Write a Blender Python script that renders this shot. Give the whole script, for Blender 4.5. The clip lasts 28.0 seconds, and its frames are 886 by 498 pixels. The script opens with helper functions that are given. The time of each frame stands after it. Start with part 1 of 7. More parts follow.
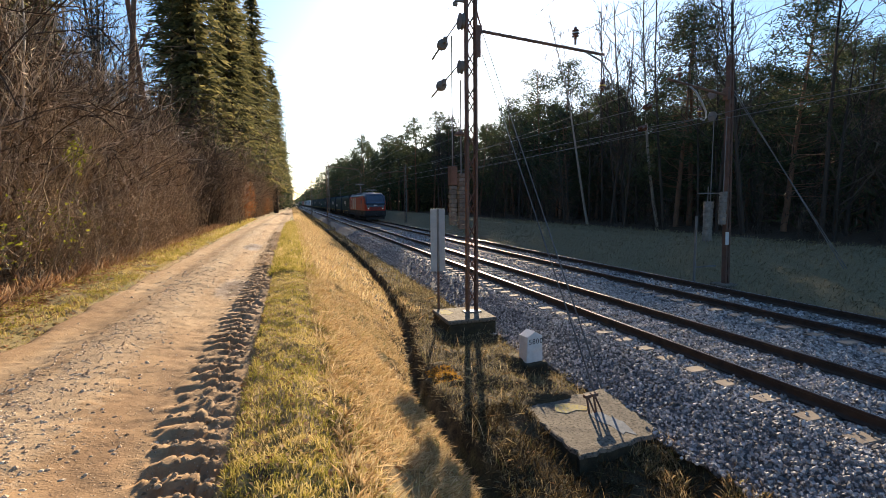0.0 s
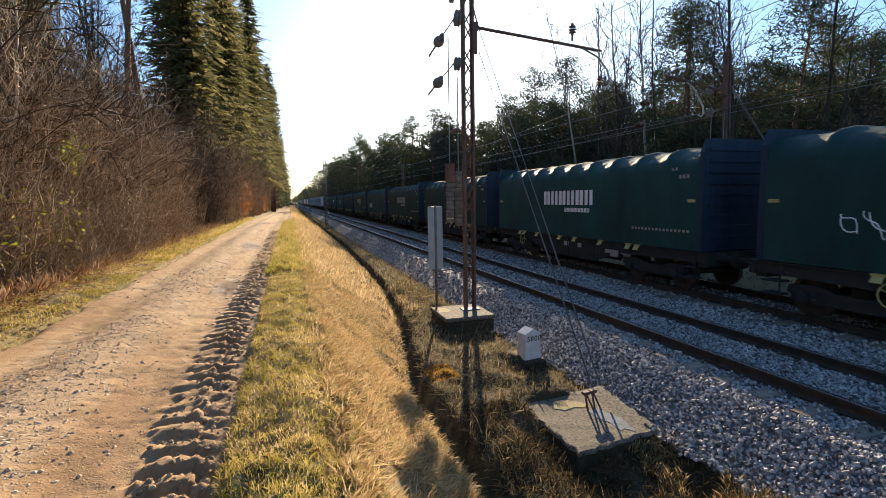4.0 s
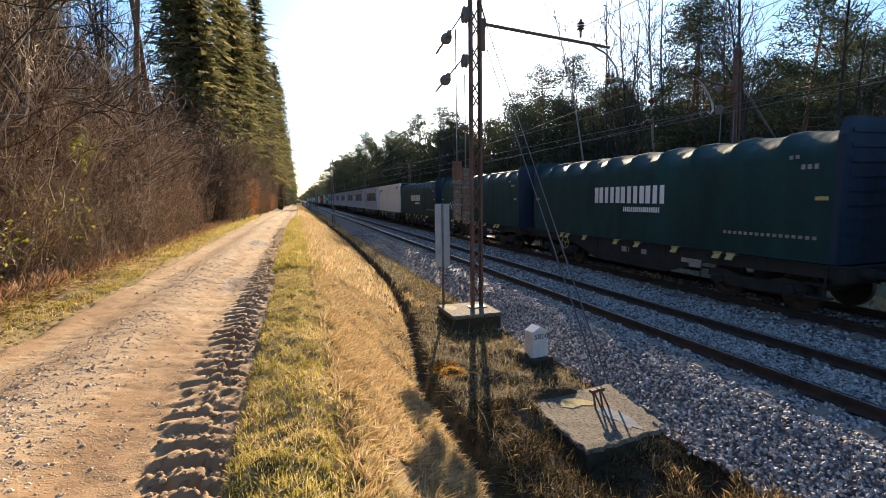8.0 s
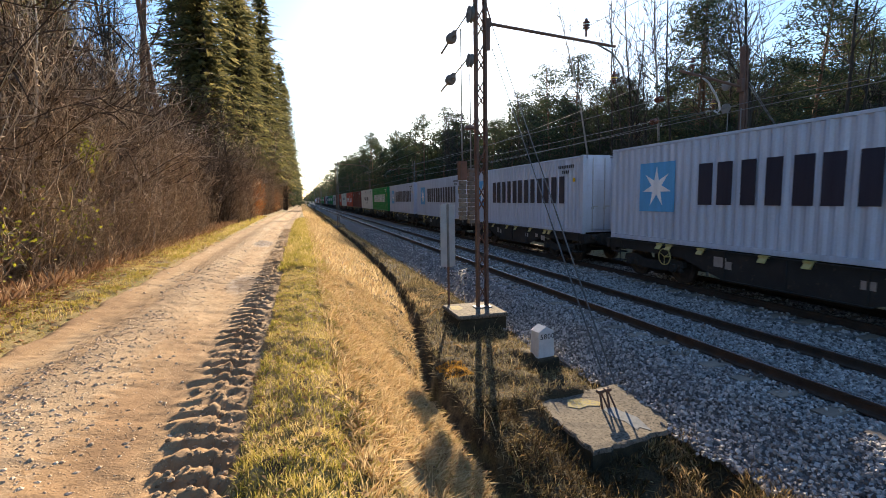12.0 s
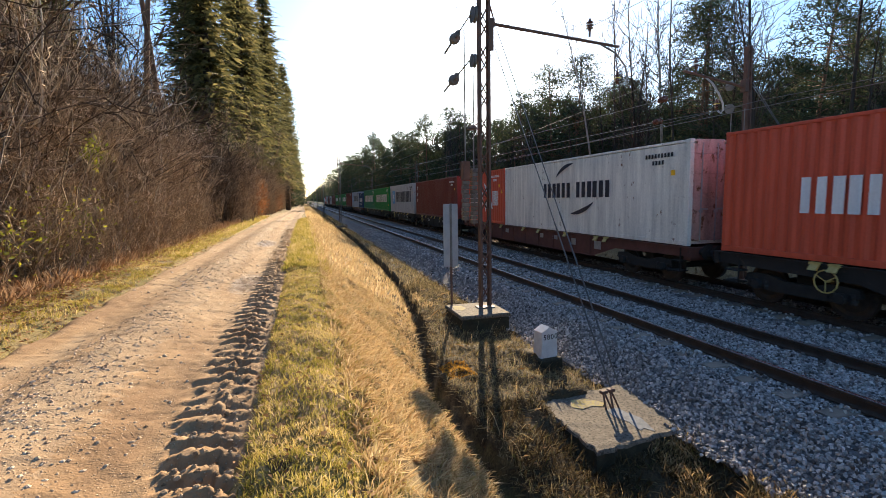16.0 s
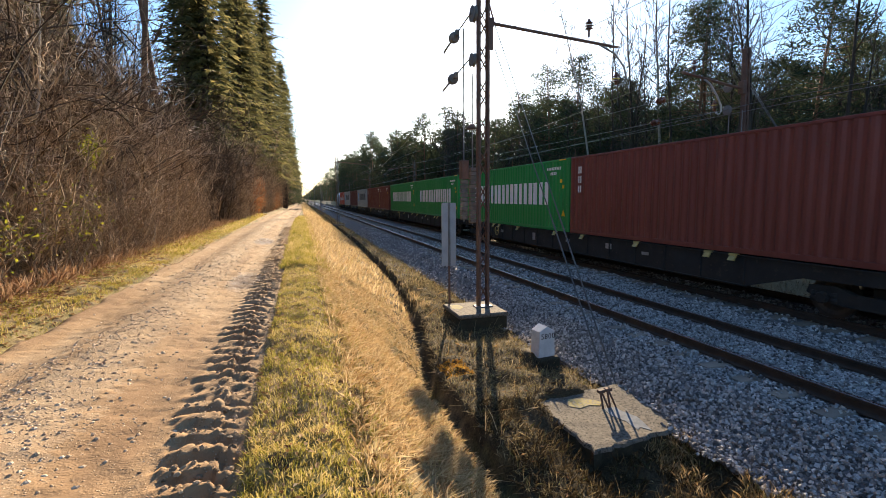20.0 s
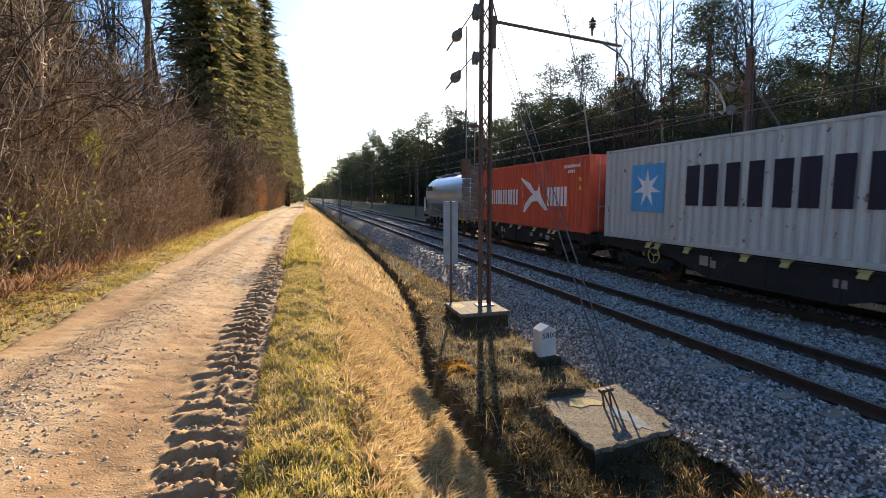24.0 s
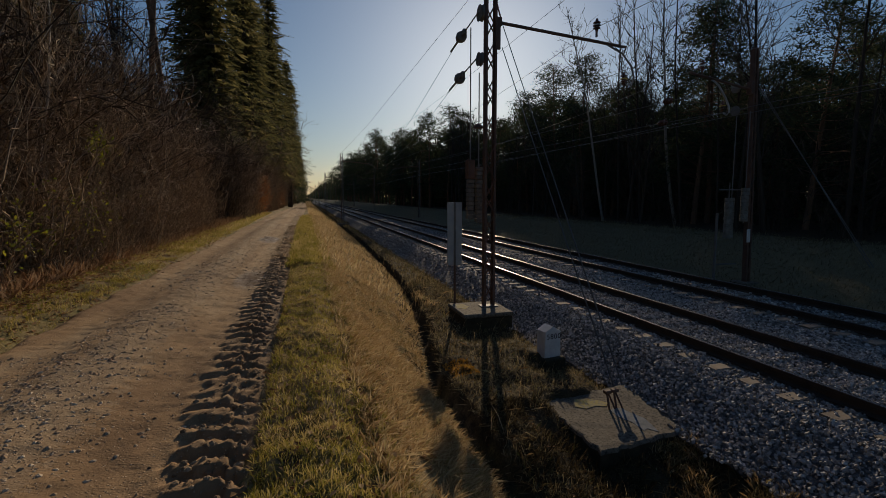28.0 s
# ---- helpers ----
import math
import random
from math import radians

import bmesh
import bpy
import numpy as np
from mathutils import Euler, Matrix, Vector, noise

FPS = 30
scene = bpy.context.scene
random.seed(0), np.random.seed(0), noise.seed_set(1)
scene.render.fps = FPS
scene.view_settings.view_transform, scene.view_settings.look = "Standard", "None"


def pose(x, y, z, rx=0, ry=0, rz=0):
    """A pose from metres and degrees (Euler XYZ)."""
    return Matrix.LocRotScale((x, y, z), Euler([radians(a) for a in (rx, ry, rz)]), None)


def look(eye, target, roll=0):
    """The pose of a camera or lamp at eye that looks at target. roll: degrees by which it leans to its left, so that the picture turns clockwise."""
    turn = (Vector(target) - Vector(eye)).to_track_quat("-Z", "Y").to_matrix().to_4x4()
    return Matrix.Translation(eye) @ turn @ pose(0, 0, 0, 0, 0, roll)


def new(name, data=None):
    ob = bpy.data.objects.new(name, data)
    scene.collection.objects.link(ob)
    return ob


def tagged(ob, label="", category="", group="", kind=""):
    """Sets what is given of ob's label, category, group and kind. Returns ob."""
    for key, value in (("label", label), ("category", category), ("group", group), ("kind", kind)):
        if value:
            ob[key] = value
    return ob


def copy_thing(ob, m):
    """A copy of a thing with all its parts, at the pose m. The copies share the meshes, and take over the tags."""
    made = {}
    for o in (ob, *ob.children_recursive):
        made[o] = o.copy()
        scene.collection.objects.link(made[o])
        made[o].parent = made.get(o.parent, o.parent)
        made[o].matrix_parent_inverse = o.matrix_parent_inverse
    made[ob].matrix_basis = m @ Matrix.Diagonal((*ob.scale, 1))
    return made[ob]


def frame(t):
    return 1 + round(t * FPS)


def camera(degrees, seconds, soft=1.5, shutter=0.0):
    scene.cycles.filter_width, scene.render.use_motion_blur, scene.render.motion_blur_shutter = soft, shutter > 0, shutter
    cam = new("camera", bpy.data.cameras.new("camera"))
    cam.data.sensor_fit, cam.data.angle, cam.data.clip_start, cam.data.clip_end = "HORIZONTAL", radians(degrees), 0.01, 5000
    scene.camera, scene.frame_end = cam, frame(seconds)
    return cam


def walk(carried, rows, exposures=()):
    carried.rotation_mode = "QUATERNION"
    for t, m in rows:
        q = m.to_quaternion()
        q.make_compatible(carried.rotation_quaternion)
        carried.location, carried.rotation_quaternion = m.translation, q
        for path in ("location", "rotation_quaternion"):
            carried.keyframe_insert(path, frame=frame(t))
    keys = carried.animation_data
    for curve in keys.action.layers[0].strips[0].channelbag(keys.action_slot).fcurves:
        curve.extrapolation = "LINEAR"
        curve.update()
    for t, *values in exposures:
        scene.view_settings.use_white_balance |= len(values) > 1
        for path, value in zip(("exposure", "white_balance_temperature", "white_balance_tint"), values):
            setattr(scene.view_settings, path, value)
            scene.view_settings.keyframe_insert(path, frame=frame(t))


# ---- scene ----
# ---------------------------------------------------------------- camera
cam = camera(85.84, 28.0, soft=0.6, shutter=0.04)
PATH = [
    (0.0, pose(-0.004, -0.003, 2.586, 84.31, 0.58, -17.68)),
    (0.5, pose(0.003, -0.006, 2.591, 84.35, 0.59, -17.68)),
    (1.0, pose(0.012, -0.007, 2.593, 84.35, 0.63, -17.71)),
    (1.5, pose(0.019, -0.006, 2.593, 84.36, 0.72, -17.73)),
    (2.0, pose(0.024, -0.001, 2.591, 84.35, 0.78, -17.76)),
    (2.5, pose(0.027, 0.005, 2.588, 84.28, 0.85, -17.83)),
    (3.0, pose(0.026, 0.012, 2.584, 84.17, 0.90, -17.92)),
    (3.5, pose(0.022, 0.017, 2.579, 84.12, 0.92, -17.95)),
    (5.5, pose(0.007, 0.027, 2.568, 83.89, 0.82, -17.68)),
    (6.0, pose(0.004, 0.029, 2.565, 83.87, 0.82, -17.58)),
    (6.5, pose(0.003, 0.031, 2.564, 83.83, 0.79, -17.48)),
    (7.0, pose(0.002, 0.033, 2.561, 83.82, 0.80, -17.39)),
    (7.5, pose(0.000, 0.035, 2.559, 83.84, 0.81, -17.29)),
    (8.0, pose(-0.001, 0.036, 2.557, 83.86, 0.82, -17.18)),
    (8.5, pose(-0.002, 0.038, 2.556, 83.84, 0.83, -17.13)),
    (9.0, pose(-0.003, 0.039, 2.554, 83.83, 0.89, -17.07)),
    (9.5, pose(-0.004, 0.041, 2.552, 83.84, 0.92, -17.02)),
    (10.0, pose(-0.005, 0.043, 2.551, 83.85, 0.95, -16.95)),
    (10.5, pose(-0.007, 0.046, 2.548, 83.89, 0.95, -16.85)),
    (11.0, pose(-0.009, 0.049, 2.546, 83.93, 0.93, -16.76)),
    (11.5, pose(-0.012, 0.052, 2.545, 83.94, 0.92, -16.71)),
    (12.0, pose(-0.016, 0.054, 2.544, 83.92, 0.94, -16.64)),
    (12.5, pose(-0.020, 0.057, 2.544, 83.93, 0.97, -16.57)),
    (14.5, pose(-0.034, 0.063, 2.546, 83.86, 0.74, -16.39)),
    (15.0, pose(-0.036, 0.063, 2.546, 83.86, 0.74, -16.37)),
    (15.5, pose(-0.037, 0.060, 2.544, 83.90, 0.78, -16.36)),
    (16.0, pose(-0.039, 0.057, 2.542, 83.95, 0.86, -16.38)),
    (16.5, pose(-0.043, 0.055, 2.541, 83.93, 0.92, -16.46)),
    (17.0, pose(-0.048, 0.053, 2.539, 83.88, 0.90, -16.57)),
    (17.5, pose(-0.053, 0.052, 2.537, 83.87, 0.85, -16.63)),
    (18.0, pose(-0.057, 0.052, 2.536, 83.89, 0.79, -16.68)),
    (18.5, pose(-0.060, 0.052, 2.535, 83.86, 0.70, -16.68)),
    (19.0, pose(-0.062, 0.053, 2.535, 83.87, 0.59, -16.69)),
    (19.5, pose(-0.064, 0.053, 2.535, 83.87, 0.51, -16.70)),
    (20.0, pose(-0.066, 0.053, 2.536, 83.86, 0.46, -16.68)),
    (20.5, pose(-0.067, 0.054, 2.537, 83.80, 0.41, -16.64)),
    (21.0, pose(-0.068, 0.055, 2.538, 83.78, 0.39, -16.59)),
    (21.5, pose(-0.067, 0.057, 2.538, 83.74, 0.40, -16.51)),
    (23.5, pose(-0.063, 0.067, 2.530, 83.65, 0.20, -16.50)),
    (24.0, pose(-0.062, 0.069, 2.528, 83.72, 0.19, -16.44)),
    (24.5, pose(-0.064, 0.070, 2.526, 83.71, 0.15, -16.42)),
    (25.0, pose(-0.070, 0.070, 2.524, 83.70, 0.05, -16.40)),
    (25.5, pose(-0.078, 0.071, 2.523, 83.70, 0.01, -16.34)),
    (26.0, pose(-0.088, 0.073, 2.521, 83.72, 0.01, -16.22)),
    (26.5, pose(-0.097, 0.075, 2.519, 83.75, -0.01, -16.14)),
    (27.0, pose(-0.104, 0.076, 2.519, 83.79, -0.01, -16.10)),
    (27.5, pose(-0.109, 0.076, 2.520, 83.84, 0.03, -16.11)),
    (28.0, pose(-0.110, 0.074, 2.522, 83.84, 0.08, -16.18)),
]
BASE_EV = 1.560
FADE = [(0.0, -0.2), (3.2, -0.2), (6.0, -0.03), (24.0, -0.03), (26.0, -0.05), (26.5, -0.5), (27.0, -0.95), (27.5, -1.5), (28.0, -2.45)]
walk(cam, PATH, exposures=[(t, BASE_EV + e) for t, e in FADE])

# ---------------------------------------------------------------- light
SUN_AZ, SUN_EL = 20.7, 18.3
world = bpy.data.worlds.new("world")
scene.world = world
world.use_nodes = True
wn = world.node_tree.nodes
sky = wn.new("ShaderNodeTexSky")
sky.sky_type = "NISHITA"
sky.sun_disc = False
sky.sun_elevation = radians(SUN_EL)
sky.sun_rotation = radians(SUN_AZ)
sky.air_density, sky.dust_density, sky.ozone_density = 1.2, 0.65, 5.5
wn["Background"].inputs["Strength"].default_value = 0.088
world.node_tree.links.new(sky.outputs["Color"], wn["Background"].inputs["Color"])
sun_data = bpy.data.lights.new("sun", "SUN")
sun_data.energy = 5.0
sun_data.angle = radians(0.55)
sun_data.color = (1.0, 0.79, 0.54)
sun = new("sun", sun_data)
sun_way = Vector((math.sin(radians(SUN_AZ)) * math.cos(radians(SUN_EL)), math.cos(radians(SUN_AZ)) * math.cos(radians(SUN_EL)), math.sin(radians(SUN_EL))))
sun.matrix_world = look(sun_way * 200, (0, 0, 0))

# ---------------------------------------------------------------- plan (metres; y runs along the line, z = 0 at the rail tops)
RAIL_A, RAIL_C, GAUGE = 6.566, 10.441, 1.507
TRACK_1, TRACK_2 = RAIL_A + GAUGE / 2, RAIL_C + GAUGE / 2
MAST_Y, MAST_STEP = 11.5, 45.0


# ---------------------------------------------------------------- materials
def ramp(nt, fac, stops):
    r = nt.nodes.new("ShaderNodeValToRGB")
    while len(r.color_ramp.elements) < len(stops):
        r.color_ramp.elements.new(0.5)
    for e, (pos, col) in zip(r.color_ramp.elements, stops):
        e.position, e.color = pos, (*col, 1)
    nt.links.new(fac, r.inputs["Fac"])
    return r.outputs["Color"]


def mixed(nt, fac, a, b):
    n = nt.nodes.new("ShaderNodeMix")
    n.data_type = "RGBA"
    for sock, val in ((n.inputs["Factor"], fac), (n.inputs["A"], a), (n.inputs["B"], b)):
        if isinstance(val, (int, float)):
            sock.default_value = val
        elif isinstance(val, tuple):
            sock.default_value = (*val, 1)
        else:
            nt.links.new(val, sock)
    return n.outputs["Result"]


def maths(nt, op, a, b=0.0, clamp=False):
    n = nt.nodes.new("ShaderNodeMath")
    n.operation, n.use_clamp = op, clamp
    for sock, val in zip(n.inputs, (a, b)):
        if isinstance(val, (int, float)):
            sock.default_value = val
        else:
            nt.links.new(val, sock)
    return n.outputs[0]


def noised(nt, vec, scale, detail=4.0, rough=0.55, stretch=None):
    if stretch:
        m = nt.nodes.new("ShaderNodeMapping")
        m.inputs["Scale"].default_value = stretch
        nt.links.new(vec, m.inputs["Vector"])
        vec = m.outputs["Vector"]
    n = nt.nodes.new("ShaderNodeTexNoise")
    n.inputs["Scale"].default_value, n.inputs["Detail"].default_value, n.inputs["Roughness"].default_value = scale, detail, rough
    nt.links.new(vec, n.inputs["Vector"])
    return n.outputs["Fac"]


def coords(nt, kind="Object"):
    return nt.nodes.new("ShaderNodeTexCoord").outputs[kind]


def bumped(nt, bsdf, height, strength, dist=0.02):
    b = nt.nodes.new("ShaderNodeBump")
    b.inputs["Strength"].default_value, b.inputs["Distance"].default_value = strength, dist
    nt.links.new(height, b.inputs["Height"])
    nt.links.new(b.outputs["Normal"], bsdf.inputs["Normal"])


def blank(name, rough=0.8, metal=0.0, spec=0.5):
    m = bpy.data.materials.new(name)
    m.use_nodes = True
    b = m.node_tree.nodes["Principled BSDF"]
    b.inputs["Roughness"].default_value, b.inputs["Metallic"].default_value = rough, metal
    b.inputs["Specular IOR Level"].default_value = spec
    return m, m.node_tree, b


def surf(name, c1, c2, big=1.5, fine=30.0, rough=0.8, metal=0.0, bump=0.15, dist=0.01, dirt=None, dirt_at=0.6, stretch=None, spec=0.5, vary=0.0):
    """Two colours mixed at two scales, dirt patches with a shape of their own, fine relief."""
    m, nt, b = blank(name, rough, metal, spec)
    co = coords(nt)
    n1, n2 = noised(nt, co, big, 5, stretch=stretch), noised(nt, co, fine, 3, stretch=stretch)
    fac = maths(nt, "ADD", maths(nt, "MULTIPLY", n1, 0.65), maths(nt, "MULTIPLY", n2, 0.35))
    col = ramp(nt, fac, [(0.32, c1), (0.68, c2)])
    if dirt:
        d = noised(nt, co, big * 2.3, 7, 0.65, stretch=stretch)
        col = mixed(nt, ramp(nt, d, [(dirt_at, (0, 0, 0)), (dirt_at + 0.12, (1, 1, 1))]), col, dirt)
    if vary:
        info = nt.nodes.new("ShaderNodeObjectInfo")
        h = nt.nodes.new("ShaderNodeHueSaturation")
        nt.links.new(maths(nt, "ADD", maths(nt, "MULTIPLY", info.outputs["Random"], vary), 1 - vary / 2), h.inputs["Value"])
        nt.links.new(col, h.inputs["Color"])
        col = h.outputs["Color"]
    nt.links.new(col, b.inputs["Base Color"])
    nt.links.new(maths(nt, "ADD", maths(nt, "MULTIPLY", n2, 0.25), rough - 0.12, True), b.inputs["Roughness"])
    if bump:
        bumped(nt, b, fac, bump, dist)
    return m


def islands(name, stops, rough=0.85, fine=0.0, spec=0.2, leafy=0.0, patch=0.0):
    """Loose pieces in one mesh: a colour for each piece. leafy: light that passes thin leaves and blades."""
    m, nt, b = blank(name, rough, 0.0, spec)
    fac = nt.nodes.new("ShaderNodeNewGeometry").outputs["Random Per Island"]
    if patch:
        n = noised(nt, coords(nt), patch, 3)
        fac = maths(nt, "ADD", maths(nt, "MULTIPLY", fac, 0.5), maths(nt, "SUBTRACT", maths(nt, "MULTIPLY", n, 1.3), 0.4), True)
    col = ramp(nt, fac, stops)
    if fine:
        n = noised(nt, coords(nt), fine, 4)
        col = mixed(nt, maths(nt, "MULTIPLY", n, 0.6), col, tuple(c * 0.55 for c in stops[0][1]))
        bumped(nt, b, n, 0.5, 0.01)
    nt.links.new(col, b.inputs["Base Color"])
    if leafy:
        t = nt.nodes.new("ShaderNodeBsdfTranslucent")
        nt.links.new(col, t.inputs["Color"])
        mx = nt.nodes.new("ShaderNodeMixShader")
        mx.inputs["Fac"].default_value = leafy
        nt.links.new(b.outputs[0], mx.inputs[1])
        nt.links.new(t.outputs[0], mx.inputs[2])
        nt.links.new(mx.outputs[0], nt.nodes["Material Output"].inputs["Surface"])
    return m


# ---------------------------------------------------------------- geometry helpers
class Geo:
    """A mesh under construction."""

    def __init__(self):
        self.v, self.f = [], []

    def add(self, verts, faces):
        n = len(self.v)
        self.v.extend(verts)
        self.f.extend(tuple(i + n for i in f) for f in faces)
        return self

    def box(self, x0, x1, y0, y1, z0, z1, ch=0.0):
        if ch <= 0:
            v = [(x, y, z) for x in (x0, x1) for y in (y0, y1) for z in (z0, z1)]
            return self.add(v, [(0, 1, 3, 2), (4, 6, 7, 5), (0, 4, 5, 1), (2, 3, 7, 6), (0, 2, 6, 4), (1, 5, 7, 3)])
        c = min(ch, abs(x1 - x0) * 0.45, abs(y1 - y0) * 0.45, abs(z1 - z0) * 0.45)
        lo = [(x0 + c, y0), (x1 - c, y0), (x1, y0 + c), (x1, y1 - c), (x1 - c, y1), (x0 + c, y1), (x0, y1 - c), (x0, y0 + c)]
        inn = [(x0 + c, y0 + c), (x1 - c, y0 + c), (x1 - c, y0 + c), (x1 - c, y1 - c), (x1 - c, y1 - c), (x0 + c, y1 - c), (x0 + c, y1 - c), (x0 + c, y0 + c)]
        v = [(x, y, z0) for x, y in inn] + [(x, y, z0 + c) for x, y in lo] + [(x, y, z1 - c) for x, y in lo] + [(x, y, z1) for x, y in inn]
        f = [tuple(range(7, -1, -1)), tuple(range(24, 32))]
        for k in range(3):
            f += [(k * 8 + i, k * 8 + (i + 1) % 8, k * 8 + 8 + (i + 1) % 8, k * 8 + 8 + i) for i in range(8)]
        return self.add(v, f)

    def prism(self, prof, axis, a, b, steps=None):
        """A closed outline swept along an axis: x takes (y, z), y takes (x, z), z takes (x, y)."""
        put = {"x": lambda p, t: (t, p[0], p[1]), "y": lambda p, t: (p[0], t, p[1]), "z": lambda p, t: (p[0], p[1], t)}[axis]
        ts = steps or [a, b]
        n = len(prof)
        v = [put(p, t) for t in ts for p in prof]
        f = [(k * n + i, k * n + (i + 1) % n, k * n + n + (i + 1) % n, k * n + n + i) for k in range(len(ts) - 1) for i in range(n)]
        f += [tuple(range(n - 1, -1, -1)), tuple(range((len(ts) - 1) * n, len(ts) * n))]
        return self.add(v, f)

    def tube(self, pts, rad, sides=6, caps=True):
        rad = rad if isinstance(rad, (list, tuple)) else [rad] * len(pts)
        pts = [Vector(p) for p in pts]
        v, f = [], []
        for i, p in enumerate(pts):
            d = (pts[min(i + 1, len(pts) - 1)] - pts[max(i - 1, 0)]).normalized()
            s = d.cross(Vector((0, 0, 1)) if abs(d.z) < 0.9 else Vector((1, 0, 0))).normalized()
            u = s.cross(d)
            for k in range(sides):
                a = 2 * math.pi * k / sides
                v.append(tuple(p + (s * math.cos(a) + u * math.sin(a)) * rad[i]))
        for i in range(len(pts) - 1):
            f += [(i * sides + k, i * sides + (k + 1) % sides, (i + 1) * sides + (k + 1) % sides, (i + 1) * sides + k) for k in range(sides)]
        if caps:
            f += [tuple(range(sides - 1, -1, -1)), tuple(range((len(pts) - 1) * sides, len(pts) * sides))]
        return self.add(v, f)

    def lathe(self, prof, axis="z", at=(0, 0, 0), sides=12):
        """(radius, distance along the axis) rings round an axis."""
        put = {"x": lambda c, s, h: (h, c, s), "y": lambda c, s, h: (s, h, c), "z": lambda c, s, h: (c, s, h)}[axis]
        v = []
        for r, h in prof:
            for k in range(sides):
                a = 2 * math.pi * k / sides
                q = put(r * math.cos(a), r * math.sin(a), h)
                v.append((q[0] + at[0], q[1] + at[1], q[2] + at[2]))
        f = [(i * sides + k, i * sides + (k + 1) % sides, (i + 1) * sides + (k + 1) % sides, (i + 1) * sides + k) for i in range(len(prof) - 1) for k in range(sides)]
        f += [tuple(range(sides - 1, -1, -1)), tuple(range((len(prof) - 1) * sides, len(prof) * sides))]
        return self.add(v, f)

    def mesh(self, name, smooth=False):
        me = bpy.data.meshes.new(name)
        me.from_pydata(self.v, [], self.f)
        if smooth:
            me.polygons.foreach_set("use_smooth", [True] * len(me.polygons))
        return me


def thing(name, label, category, group="", kind=""):
    return tagged(new(name), label, category, group, kind)


def part(name, geo, material, parent=None, label="", smooth=False):
    me = geo if isinstance(geo, bpy.types.Mesh) else geo.mesh(name, smooth)
    if not me.materials:
        me.materials.append(material)
    ob = new(name, me)
    if parent:
        ob.parent = parent
    if label:
        ob["label"] = label
    return ob


def solid(name, geo, material, label, category, group="", kind="", smooth=False):
    return tagged(part(name, geo, material, None, "", smooth), label, category, group, kind)


def cloud(name, verts, polys, material, label="", category="", smooth=False):
    """A mesh of very many like pieces from arrays: verts (n, k, 3), polys: index tuples within one piece."""
    n, k = verts.shape[:2]
    size = len(polys[0])
    idx = (np.arange(n)[:, None, None] * k + np.array(polys)[None]).reshape(-1)
    me = bpy.data.meshes.new(name)
    me.vertices.add(n * k)
    me.vertices.foreach_set("co", verts.reshape(-1).astype(np.float32))
    me.loops.add(len(idx))
    me.loops.foreach_set("vertex_index", idx.astype(np.int32))
    count = len(idx) // size
    me.polygons.add(count)
    me.polygons.foreach_set("loop_start", np.arange(0, count * size, size, dtype=np.int32))
    me.polygons.foreach_set("use_smooth", np.full(count, smooth))
    me.update(calc_edges=True)
    me.materials.append(material)
    ob = new(name, me)
    return tagged(ob, label, category, "", "stuff") if label else ob

# ---------------------------------------------------------------- ground
def stepped(knots, v):
    """Straight lines between (place, value) knots, level outside them."""
    if v <= knots[0][0]:
        return knots[0][1]
    for (a, p), (b, q) in zip(knots, knots[1:]):
        if v <= b:
            return p + (q - p) * (v - a) / (b - a)
    return knots[-1][1]


def ditch_x(y):
    return stepped(((5.0, 2.10), (8.0, 2.05), (9.5, 2.28), (11.5, 2.68), (14.5, 3.05), (18.7, 3.40), (34, 3.80), (90, 4.05)), y)


def bend(y):
    """Far off, the dirt track draws nearer to the railway."""
    return 4.6 * (1 - math.exp(-(max(y - 30.0, 0.0) / 150.0) ** 1.4))


def lump(x, y, s, k=0.0):
    return noise.noise(Vector((x * s + k, y * s, k * 1.7)))


